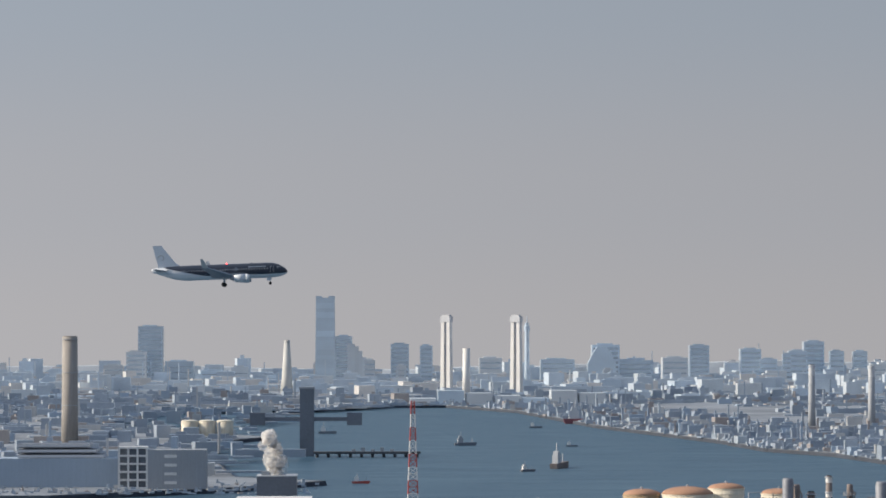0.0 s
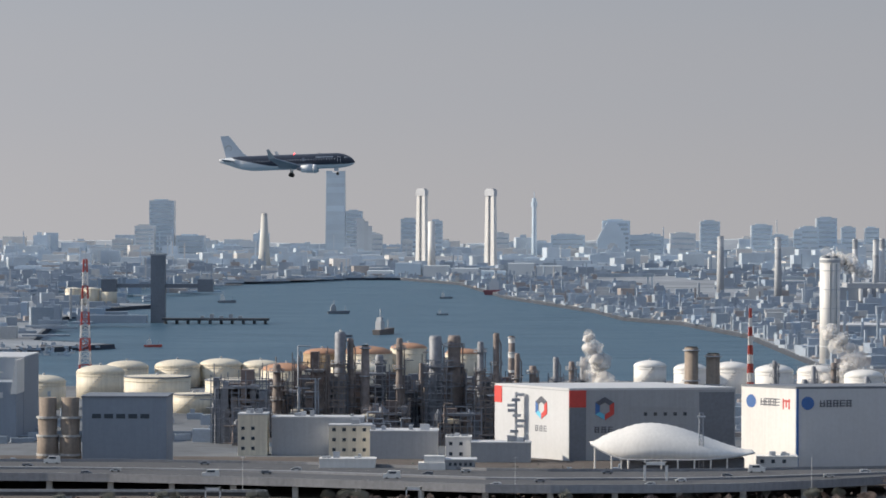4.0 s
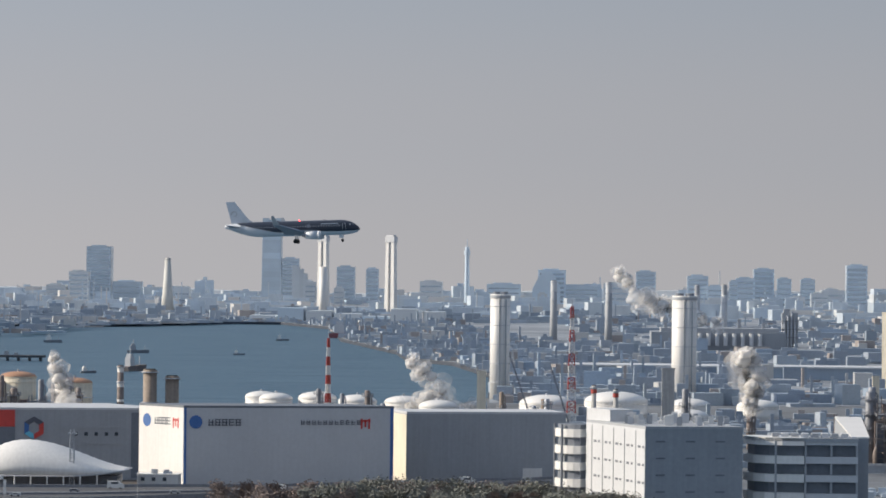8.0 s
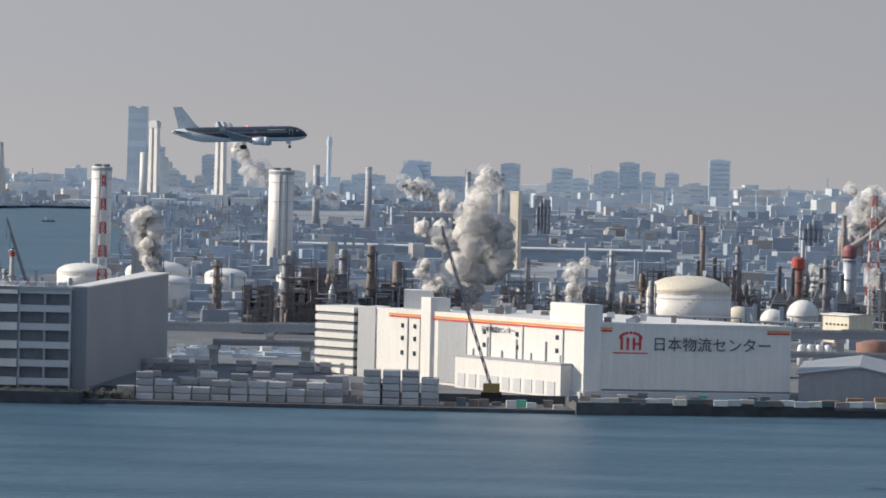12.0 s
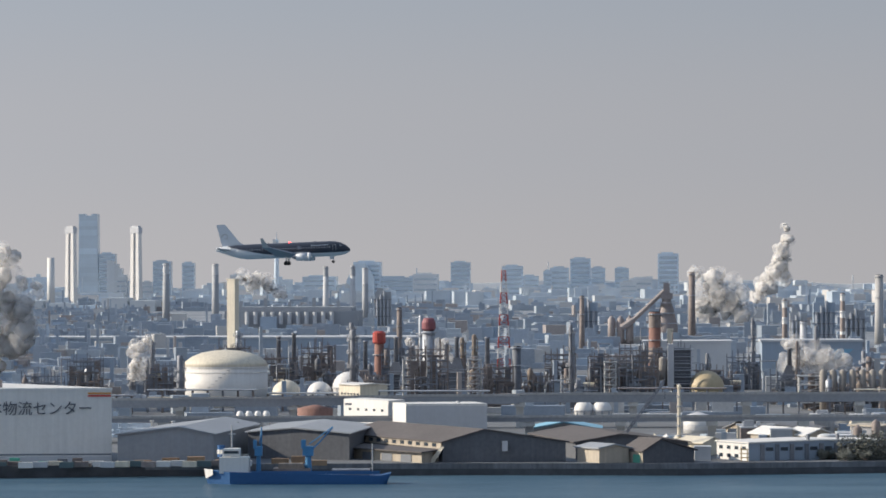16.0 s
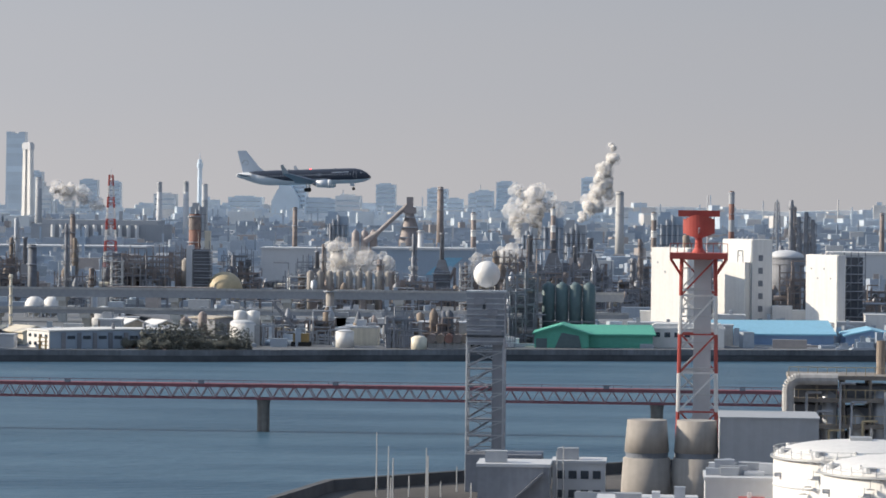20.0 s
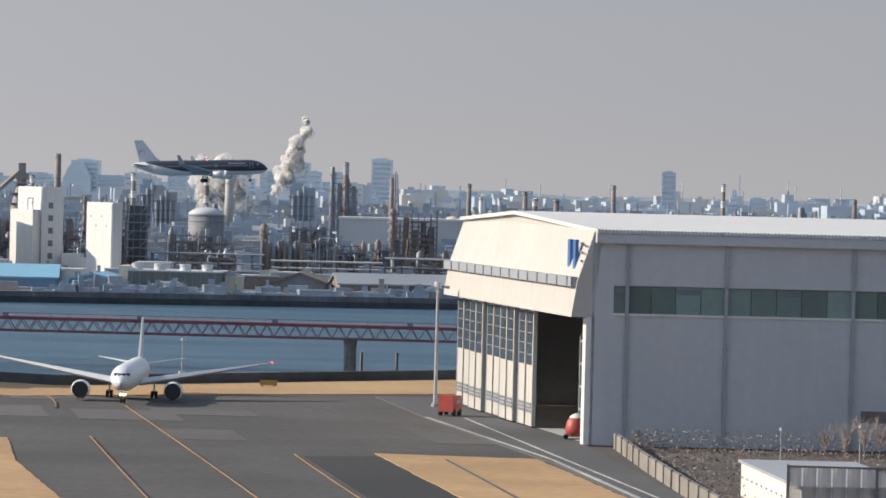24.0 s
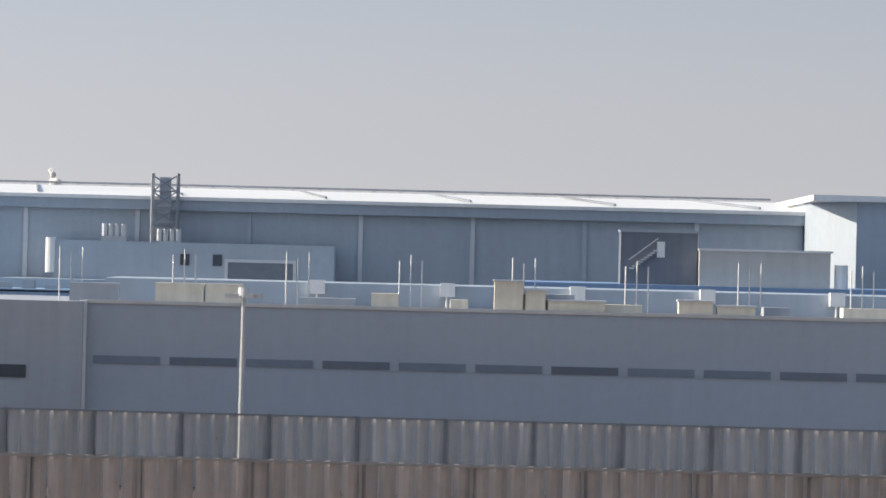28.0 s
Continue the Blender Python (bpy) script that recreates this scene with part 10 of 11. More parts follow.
def heater(x, y, w, h, stack, label="dark fired heater with a tall thin stack"):
    """A box furnace on legs with a tapering hood, ducts and one or two stacks."""
    u = thing("fired_heater", x, y, 2.0, label=label, category="fired heater", group="fired heaters")
    d = w * 0.8
    part("box", G().box(0, w, 0, d, 1.0, h * 0.62), WORKSDARK, u, "sooty furnace box")
    part("hood", G().loft([[(0, 0, h * 0.62), (w, 0, h * 0.62), (w, d, h * 0.62), (0, d, h * 0.62)], [(w * 0.3, d * 0.3, h), (w * 0.7, d * 0.3, h), (w * 0.7, d * 0.7, h), (w * 0.3, d * 0.7, h)]]), WORKSDARK, u, "sooty tapering hood")
    part("flue", G().turned(w * 0.5, d * 0.5, [(w * 0.14, h), (w * 0.12, stack - 0.6), (w * 0.16, stack - 0.5), (w * 0.16, stack)], 12), DARKSTEEL, u, smooth=True)
    for k in range(3):
        z = h * (0.24 + 0.2 * k)
        part("walkway", G().box(-0.5, w + 0.5, -0.6, 0, z, z + 0.15).rod((-0.5, -0.6, z + 0.9), (w + 0.5, -0.6, z + 0.9), 0.07, 4), STEEL, u)
    for k in range(4):
        part("leg", G().box((k % 2) * (w - 0.4), (k % 2) * (w - 0.4) + 0.4, (k // 2) * (d - 0.4), (k // 2) * (d - 0.4) + 0.4, 0, 1.0), CONCRETE, u)
    part("duct", G().rod((w, d * 0.4, h * 0.5), (w + 1.4, d * 0.4, h * 0.8), 0.4, 8).rod((w + 1.4, d * 0.4, h * 0.8), (w + 1.4, d * 0.4, 0), 0.4, 8), RUST, u)
    return u


def rack_tower(x, y, w, h, levels, material, label):
    """An open stair and rack tower with a deck and rails at each level."""
    u = thing("rack_tower", x, y, 2.0, label=label, category="rack tower", group="open rack towers")
    for k in range(4):
        px, py = (k % 2) * w, (k // 2) * w * 0.7
        part("post", G().rod((px, py, 0), (px, py, h), 0.2, 5), material, u)
    for k in range(levels):
        z = h * (k + 1) / levels - 0.4
        part("deck", G().box(-0.4, w + 0.4, -0.4, w * 0.7 + 0.4, z, z + 0.3), material, u)
        part("rail", G().rod((-0.4, -0.4, z + 1.1), (w + 0.4, -0.4, z + 1.1), 0.09, 4).rod((-0.4, -0.4, z + 0.7), (w + 0.4, -0.4, z + 0.7), 0.06, 4), material, u)
        part("flight", G().rod((0, -0.2, z - h / levels + 0.3), (w, -0.2, z), 0.14, 4), material, u)
    part("riser", G().cyl(w * 0.5, w * 0.3, 0, h * 1.04, w * 0.14, n=10), RUST, u)
    return u


def pipe_rack(x, y, length, h, seed):
    rnd = random.Random(seed)
    u = thing("pipe_rack", x, y, 2.0, label="long steel pipe rack loaded with parallel pipes", category="pipe rack", group="pipe racks")
    for k in range(int(length / 4) + 1):
        part("trestle", G().box(k * 4, k * 4 + 0.3, 0, 0.3, 0, h).box(k * 4, k * 4 + 0.3, 2.6, 2.9, 0, h).box(k * 4, k * 4 + 0.3, 0, 2.9, h - 0.3, h).box(k * 4, k * 4 + 0.3, 0, 2.9, h * 0.6, h * 0.6 + 0.3), rnd.choice((RUST, DARKSTEEL)), u)
    for k in range(6):
        yy, z = 0.4 + 0.42 * k, (h if k % 2 else h * 0.6 + 0.3) + 0.22
        part("pipe", G().rod((0, yy, z), (length, yy, z), 0.16 + 0.1 * rnd.random(), 8), rnd.choice((STEEL, GALV, RUST, DARKSTEEL, CREAM)), u)
    return u


for k, (x, y, w, h, st) in enumerate(((486.8, 1080, 5, 9, 17.5), (491.6, 1078, 5, 9, 18.5), (510.1, 1060, 4.6, 9, 17), (514.3, 1064, 4.6, 8, 16.5), (522.8, 1070, 5, 10, 17.5), (528.5, 1060, 4.4, 10, 15), (538.8, 1050, 5, 11, 16), (542.2, 1046, 4.6, 12, 18), (551.1, 1040, 5, 10, 18), (637.7, 1030, 4.8, 10, 15), (670.4, 1080, 5, 12, 20), (697.6, 1060, 5, 12, 20), (704.5, 1040, 6, 15, 19), (711.6, 1050, 4, 12, 17), (716.1, 1000, 6, 16, 20))):
    heater(x, y, w, h, st)
for x, y, w, h, n in ((550.5, 985, 3.4, 13.2, 6), (532.3, 990, 3.0, 13.0, 6), (587.7, 985, 3.0, 12.5, 6), (639.3, 960, 6.8, 9.4, 4), (683.9, 985, 3.2, 12.5, 6)):
    rack_tower(x, y, w, h, n, GALV, "pale galvanised stair and rack tower")
for k in range(9):
    pipe_rack(436 + k * 31, 938 + (k % 3) * 9, 29, 4.6 + 1.2 * (k % 2), 70 + k)
dt = thing("deck_tower", 605.2, 1010, 2.0, label="tall dark reactor tower with a pale flank and stacked decks", category="reactor tower")
part("flank", G().box(0, 1.7, 0, 4.6, 0, 16.6), PALE, dt, "pale concrete flank")
part("core", G().box(1.8, 6.4, 0.8, 4.6, 0, 15.4), WORKSDARK, dt)
for k in range(8):
    part("deck", G().box(1.7, 7.2, -0.5, 4.8, 1.6 + k * 1.9, 1.8 + k * 1.9), STEEL, dt)
    part("rail", G().rod((1.7, -0.5, 2.5 + k * 1.9), (7.2, -0.5, 2.5 + k * 1.9), 0.08, 4), STEEL, dt)
for k in range(2):
    solo("beige_silo", G().turned(0, 0, [(1.25, 0), (1.25, 12.0), (0.4, 12.8)], 14), SILOCON, 603.8 + k * 2.7, 1020, 2.0, label="tall beige works silo beside the red chimney", category="silo", group="beige silos", smooth=True)
for k in range(8):
    for j in range(2):
        solo("works_vessel", G().turned(0, 0, [(0.52, 0), (0.52, 9.6 - 0.7 * (k % 3)), (0.15, 10.1 - 0.7 * (k % 3))], 12), (WORKSDARK, BROWNCON, TOWERGREY)[(k + j) % 3], 811.2 + k * 1.35 + 0.5 * j, 880 + 2.4 * j, 2.0, label="upright dark works vessel in a close row", category="vessel", group="row of upright vessels", smooth=True)
for k in range(7):
    pipe_rack(786 + k * 28, 862 + (k % 2) * 8, 27, 6.4 - 1.4 * (k % 2), 170 + k)
for x, h, r in ((849.4, 19.8, 0.95), (856.8, 19.8, 0.95)):
    chimney(x, 1432, r, r * 0.85, h, PALEWHITE, "slim white works chimney, one of a pair", 0)
for x, h in ((789.6, 30.6), (792.6, 24.0), (795.6, 26.0), (798.2, 23.0)):
    column(x, 1440, 1.05, h, DARKSTEEL, int(x))
rs = chimney(519.4, 1085, 1.5, 1.4, 17.5, BRICKSTACK, "short red-headed vent stack over the heaters", 0)
part("red_drum", G().turned(0, 0, [(1.6, 15.2), (2.0, 15.6), (2.0, 18.4), (1.2, 19.0)], 14), RED, rs, "bright red drum head")
chimney(563.2, 1000, 1.35, 1.2, 16.2, WORKSDARK, "plain dark stack among the process units", 0)
# brown greyed in the base colour to imitate haze on the furnace
HAZEBROWN = mat("haze_greyed_furnace_steel", (0.33, 0.295, 0.29), 0.7, 0.3, vary=0.15)
bf = thing("blast_furnace", 606.5, 1760, 2.0, label="rust-brown blast furnace with slanting gas pipes", category="blast furnace")
part("tower", G().turned(8, 5, [(5.0, 0), (5.6, 8), (3.6, 17), (2.2, 21), (2.4, 25)], 16), HAZEBROWN, bf, "rust-brown furnace stack", True)
part("top_house", G().box(5.2, 11.0, 2.5, 8, 22, 25).box(6.5, 9.6, 3, 7, 25, 30), HAZEBROWN, bf)
part("downcomer", G().rod((8, 4, 27), (-8, 4, 12), 1.1, 10).rod((-8, 4, 12), (-14, 4, 8), 1.5, 10), HAZEBROWN, bf, "slanting gas downcomer")
for k in range(3):
    part("stove", G().turned(-10 - 4.4 * k, 8, [(1.9, 0), (1.9, 12), (0.3, 14)], 14), HAZEBROWN, bf, "domed hot stove", True)
for k in range(4):
    part("deck", G().box(2.2, 13.8, 0, 10, 5 + 5 * k, 5.4 + 5 * k), STEEL, bf)
# haze on these far blocks is put into their light blue-grey paint
for x, y, w, h, m in ((569.7, 1800, 11, 20, BLUEGREY), (671.5, 1700, 8, 16, GREY), (682.0, 1690, 10, 21, BLUEGREY), (693.2, 1650, 10, 18, GREY), (735.7, 1900, 13, 21, BLUEGREY), (435.5, 2300, 10, 22, GREY)):
    b = thing("works_tower_block", x, y, 2.0, label="far plant block in haze-pale greys with pipes up its side", category="plant block", group="far plant blocks")
    part("block", G().box(0, w, 0, w * 0.8, 0, h), m, b)
    part("penthouse", G().box(w * 0.1, w * 0.5, w * 0.1, w * 0.6, h, h + 2.4), m, b)
    for k in range(4):
        part("riser", G().cyl(w * (0.15 + 0.22 * k), -0.9, 0, h * (0.8 + 0.12 * (k % 3)), 0.7, n=8), STEEL, b)
    for k in range(3):
        part("gallery", G().box(-0.6, w + 0.6, -1.9, 0, h * (0.28 + 0.24 * k), h * (0.28 + 0.24 * k) + 0.4), DARKSTEEL, b)


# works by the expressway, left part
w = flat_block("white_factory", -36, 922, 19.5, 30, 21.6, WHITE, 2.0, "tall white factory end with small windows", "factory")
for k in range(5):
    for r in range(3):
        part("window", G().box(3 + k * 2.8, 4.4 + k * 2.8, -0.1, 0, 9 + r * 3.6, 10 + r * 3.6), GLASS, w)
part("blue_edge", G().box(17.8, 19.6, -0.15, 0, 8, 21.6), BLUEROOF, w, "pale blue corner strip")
w = flat_block("long_factory", -16, 926, 40, 30, 20.6, SHADESHEET, 2.0, "long blue-grey factory with a pale roof edge", "factory", roofbits=5)
part("lower_wing", G().box(0, 40, -14, -0.2, 0, 15), SHADESHEET, w, "lower dark blue wing")
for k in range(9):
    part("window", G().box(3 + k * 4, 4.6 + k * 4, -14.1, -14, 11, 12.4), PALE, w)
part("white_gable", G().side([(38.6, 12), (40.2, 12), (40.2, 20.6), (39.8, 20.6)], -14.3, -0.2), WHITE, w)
for x, y, ww, d, h, m, wins in ((-46, 820, 18, 20, 9, SHADESHEET, 0), (-26, 824, 6, 12, 12.5, WHITE, 0), (-20, 828, 11, 16, 14.5, SHADESHEET, 0), (-52, 800, 22, 10, 5, WHITE, 0), (8, 826, 16, 12, 11.5, SHADESHEET, 0), (4.5, 826, 3.4, 12, 12.5, WHITE, 1), (-6, 800, 22, 12, 5.4, PALE, 0), (17, 802, 4, 6, 7.6, WHITE, 1), (21, 804, 8, 6, 5.2, WHITE, 2), (-72, 830, 20, 14, 10, GREY, 0),
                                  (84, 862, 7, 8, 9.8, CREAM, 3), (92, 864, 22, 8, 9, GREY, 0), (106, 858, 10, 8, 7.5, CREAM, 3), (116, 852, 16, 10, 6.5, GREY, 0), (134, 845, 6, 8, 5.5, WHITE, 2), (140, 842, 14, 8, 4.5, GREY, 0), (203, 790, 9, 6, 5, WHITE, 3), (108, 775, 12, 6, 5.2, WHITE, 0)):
    b = flat_block("works_building", x, y, ww, d, h, m, 2.0, {WHITE: "white works building with a flat roof", PALE: "pale works building with a flat roof", SHADESHEET: "dark blue-grey works building with a flat roof", GREY: "grey works building with a flat roof", CREAM: "cream works office with rows of windows"}[m], "works building", roofbits=4, seed=int(x) + 90)
    # side plate painted lighter than the walls to imitate sun on it
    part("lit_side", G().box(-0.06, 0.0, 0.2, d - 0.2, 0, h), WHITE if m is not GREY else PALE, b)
    for k in range(int(ww / 2.4) if wins else 0):
        for z in range(min(wins, int(h / 2.4))):
            part("window", G().box(0.8 + k * 2.4, 1.6 + k * 2.4, -0.1, 0, 1.4 + z * 2.4, 2.2 + z * 2.4), GLASS, b)
c = thing("cooling_works", 43.5, 802, 2, label="grey block with curved brown cooling stacks at its end", category="cooling works")
part("block", G().box(10.2, 29, 0, 16, 0, 17), SHADESHEET, c, "plain dark blue-grey block")
for k in range(5):
    part("window", G().box(12.4 + k * 2.7, 14.4 + k * 2.7, -0.1, 0, 12.4, 13.4), GLASS, c)
for k in range(2):
    s = part("curved_chimney", G().turned(2.4 + k * 5.0, 1, [(2.5, 0), (2.4, 8), (2.0, 8.4), (2.2, 12), (1.9, 12.4), (2.0, 17)], 20), BROWNCON, c, "brown curved concrete stack", True)
    for z in (4.0, 8.2, 12.3):
        part("lip", G().cyl(2.4 + k * 5.0, 1, z, z + 0.5, 2.55, n=20), CONCRETE, s)
part("parapet", G().box(10, 29.2, -0.2, 16, 17, 17.4), DARKGREY, c)

# left bank across the canal
lb = thing("bank_office", -160, 1496, 2, label="long grey office block with pale upper floors", category="office building")
part("block", G().box(0, 54, 0, 20, 0, 12), BLUEGREY, lb)
for k in range(3):
    part("upper_floor", G().box(12, 48 - 3 * k, 2, 20, 12.3 + 2.2 * k, 13.4 + 2.2 * k), PALE, lb)
    part("dark_strip", G().box(12.5, 47.5 - 3 * k, 2.4, 20, 11.9 + 2.2 * k, 12.3 + 2.2 * k + 1.2), DARKGREY, lb)
lt = thing("frame_tower", -105, 1480, 2, label="white open concrete frame beside a grey block on the canal bank", category="building")
for k in range(6):
    part("floor_edge", G().box(0, 12, 0, 9, k * 3.3, k * 3.3 + 0.8), WHITE, lt)
for k in range(4):
    part("column", G().box(k * 3.8, k * 3.8 + 0.8, -0.1, 0.7, 0, 17), WHITE, lt)
part("core", G().box(0.5, 11.5, 1.4, 9, 0, 16.4), DARKGREY, lt)
part("side_block", G().box(12.1, 36, 0, 14, 0, 16), GREY, lt)
for k in range(4):
    part("ramp_edge", G().box(19, 24, -0.4, 0, 2 + k * 3.6, 3.2 + k * 3.6), WHITE, lt)
flat_block("dark_boiler_house", -32.6, 1000, 11, 12, 25, DARKGREY, 2.0, "tall dark blue-grey boiler house", "boiler house", roofbits=3)
flat_block("small_white_store", -71, 1150, 15, 10, 5, PALE, 2.0, "small white store by the canal", "store")
flat_block("grey_hall", -55.5, 1012, 26, 14, 7, BLUEGREY, 2.0, "low blue-grey hall with a sunlit end", "hall", roofbits=3)
flat_block("low_office", -33, 880, 14, 10, 6, WHITE, 2.0, "low white office with a flat roof", "office", roofbits=4)
pl = thing("ship_loader", -35.6, 1904, 0, label="dark tall loader pillar with long side arms over a jetty", category="ship loader")
part("pillar", G().box(-3.8, 3.8, -3, 3, -2, 36), DARKGREY, pl)
part("arm", G().box(-27, 28, -1.5, 1.5, 18.6, 20.6), DARKGREY, pl)
for x in (-26, 25):
    part("arm_head", G().box(x - 4, x + 4, -3, 3, 16.4, 23), DARKGREY, pl)
part("cap", G().box(-4.2, 4.2, -3.4, 3.4, 35.6, 36.6), GREY, pl)
jt = thing("far_jetty", -32, 1885, 0, label="long low dark jetty in the bay", category="jetty")
part("deck", G().box(0, 56, 0, 8, 1.8, 3.0), QUAY, jt)
for k in range(10):
    part("jetty_leg", G().cyl(2 + k * 5.8, 2, -3, 1.8, 0.8, n=8), QUAY, jt)
for k in range(5):
    part("hut", G().box(20 + k * 5, 22 + k * 5, 2, 5, 3.0, 4.2 + (k % 2)), GREY, jt)
for k in range(3):
    round_tank(-110 + k * 10.5, 2150, 5, 10, CREAM, CREAM, 1, "cream far tank on the far bank", group="far bank tanks")


def bay_ship(x, y, L, hull, house, label, rz=20):
    s = thing("bay_ship", x, y, 0, rz, label=label, category="ship", group="ships in the bay")
    part("hull", G().side([(-L / 2, 0.12 * L), (-L * 0.45, -0.3), (L * 0.46, -0.3), (L / 2, 0.15 * L)], -L * 0.09, L * 0.09), hull, s)
    part("house", G().box(-L * 0.35, -L * 0.1, -L * 0.07, L * 0.07, 0.12 * L, 0.33 * L), house, s)
    part("wheelhouse", G().box(-L * 0.3, -L * 0.15, -L * 0.06, L * 0.06, 0.33 * L, 0.42 * L), house, s)
    part("mast", G().rod((-L * 0.2, 0, 0.42 * L), (-L * 0.2, 0, 0.62 * L), L * 0.012, 5), STEEL, s)
    part("foremast", G().rod((L * 0.3, 0, 0.12 * L), (L * 0.3, 0, 0.35 * L), L * 0.012, 5), STEEL, s)
    return s


bay_ship(89, 1740, 20, RUST, PALE, "rusty freighter under way in the bay", 70)
bay_ship(72, 1700, 8, DARKGREY, WHITE, "small tug under way in the bay", 30)
bay_ship(52, 2070, 13, DARKGREY, GREY, "dark workboat with a tall mast in the bay", 10)
bay_ship(-6, 1574, 8, RED, WHITE, "small launch near the canal mouth", 0)
bay_ship(146, 2525, 28, BRICKRED, PALE, "red-hulled far ship at the quay", 0)
bay_ship(108, 2420, 9, DARKGREY, WHITE, "small far boat in the bay", 0)
bay_ship(112, 2050, 7, DARKGREY, WHITE, "small far boat in the bay", 0)
bay_ship(-30, 2300, 12, DARKGREY, WHITE, "small far boat in the bay", 0)
motor_boat = bay_ship(298, 628, 3.6, RUST, PALE, "small motor boat drawing a long white wake", 0)
foam = G()
rnd = random.Random(61)
for k in range(110):
    x = -1.6 - k * 0.38
    w = 0.12 + 0.007 * k
    foam.prism([(x - 0.42, rnd.uniform(-w, 0)), (x, rnd.uniform(-w, 0)), (x + 0.1, rnd.uniform(0, w)), (x - 0.3, rnd.uniform(0, w))], 0.0, 0.02 + 0.10 * rnd.random() * (1 - k / 120))
tagged(part("wake", foam, WHITE, motor_boat, "thin white foam wake"), kind="stuff")

# long power plant with a row of vents; its close greys imitate haze
lp = thing("long_plant", 350, 2200, 2, label="long dark far plant with a row of pale vents", category="power plant")
part("hall", G().box(0, 82, 0, 40, 0, 11), SHEDROOF, lp)
part("upper_hall", G().box(6, 78, 4, 36, 11, 13.5), GREY, lp)
for k in range(11):
    part("vent", G().cyl(14 + k * 5.2, -2, 3, 10.5, 1.3, n=8), PALE, lp)
for k in range(5):
    part("roof_vent", G().box(8 + k * 15, 10 + k * 15, 10, 12, 13.5, 17 + 2 * (k % 2)), GREY, lp)
b = thing("long_white_shed", 300, 1650, 2, label="long low shed with a pale roof", category="shed")
part("body", G().box(0, 200, 0, 30, 0, 5.5), BLUEGREY, b)
part("roof", G().box(-1, 201, -1, 31, 5.5, 6.2), PALE, b)
b = thing("pale_factory_hall", 640, 1230, 2, label="large pale blue factory hall", category="factory")
part("body", G().box(0, 34, 0, 20, 0, 12.5), BLUEGREY, b)
part("roof", G().box(-0.5, 34.5, -0.5, 20, 12.5, 13.2), PALE, b)
part("flash", G().side([(18, 4), (24, 4), (31, 10), (25, 10)], -0.15, 0), BLUEROOF, b, "pale diagonal blue flash")
b = thing("pale_factory_hall", 600, 1245, 2, label="large plain pale factory hall", category="factory")
part("body", G().box(0, 30, 0, 20, 0, 12), PALE, b)
part("roof", G().box(-0.5, 30.5, -0.5, 20, 12, 12.6), PALE, b)
b = thing("pale_factory_hall", 800, 1330, 2, label="wide pale factory hall behind the refinery", category="factory")
part("body", G().box(0, 48, 0, 20, 0, 11), PALE, b)
part("roof", G().box(-0.5, 48.5, -0.5, 20, 11, 11.8), WHITE, b)


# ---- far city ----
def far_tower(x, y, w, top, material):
    t = thing("far_tower_block", x, y, 2, label="haze-pale high-rise in the far skyline" if material is SKYB else "blue-grey high-rise in the far skyline", category="tower block", group="far skyline towers")
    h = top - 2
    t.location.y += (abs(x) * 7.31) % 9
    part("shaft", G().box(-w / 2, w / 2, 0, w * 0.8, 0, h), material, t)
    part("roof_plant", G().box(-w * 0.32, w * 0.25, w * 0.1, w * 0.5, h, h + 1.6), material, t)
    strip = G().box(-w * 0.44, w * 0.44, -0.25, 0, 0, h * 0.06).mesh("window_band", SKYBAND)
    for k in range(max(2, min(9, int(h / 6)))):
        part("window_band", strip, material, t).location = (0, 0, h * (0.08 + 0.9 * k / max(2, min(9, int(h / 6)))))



round_tank(776, 1085, 5.4, 13.6, SHEDGREY, PALE, 2.4, "dark grey storage tank with a pale dome")
for x in (857, 862):
    chimney(x, 1090, 0.9, 0.8, 17, PALE, "slim white works chimney near the tanks", 0)
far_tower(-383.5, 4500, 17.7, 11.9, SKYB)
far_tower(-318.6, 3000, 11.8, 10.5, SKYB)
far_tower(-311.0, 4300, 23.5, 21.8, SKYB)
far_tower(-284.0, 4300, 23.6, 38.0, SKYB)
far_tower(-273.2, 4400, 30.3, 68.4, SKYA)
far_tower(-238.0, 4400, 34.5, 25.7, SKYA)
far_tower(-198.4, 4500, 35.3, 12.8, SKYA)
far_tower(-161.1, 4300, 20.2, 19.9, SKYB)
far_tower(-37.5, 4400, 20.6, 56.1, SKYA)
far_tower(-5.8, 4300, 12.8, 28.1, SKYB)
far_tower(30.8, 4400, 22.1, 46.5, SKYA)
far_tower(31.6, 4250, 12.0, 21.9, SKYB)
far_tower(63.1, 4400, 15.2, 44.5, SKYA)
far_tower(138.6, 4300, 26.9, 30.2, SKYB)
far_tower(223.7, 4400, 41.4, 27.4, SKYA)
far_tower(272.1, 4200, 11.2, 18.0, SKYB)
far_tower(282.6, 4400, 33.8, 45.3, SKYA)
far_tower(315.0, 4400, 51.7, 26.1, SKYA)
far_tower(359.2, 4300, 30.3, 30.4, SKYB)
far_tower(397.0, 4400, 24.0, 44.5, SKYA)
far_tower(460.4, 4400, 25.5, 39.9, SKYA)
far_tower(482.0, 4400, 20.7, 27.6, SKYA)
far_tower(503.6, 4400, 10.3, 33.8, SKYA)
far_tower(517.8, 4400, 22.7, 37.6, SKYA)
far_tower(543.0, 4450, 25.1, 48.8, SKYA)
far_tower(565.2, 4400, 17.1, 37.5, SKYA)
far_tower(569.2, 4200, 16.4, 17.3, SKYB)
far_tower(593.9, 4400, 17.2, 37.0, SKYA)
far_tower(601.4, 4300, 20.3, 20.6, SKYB)
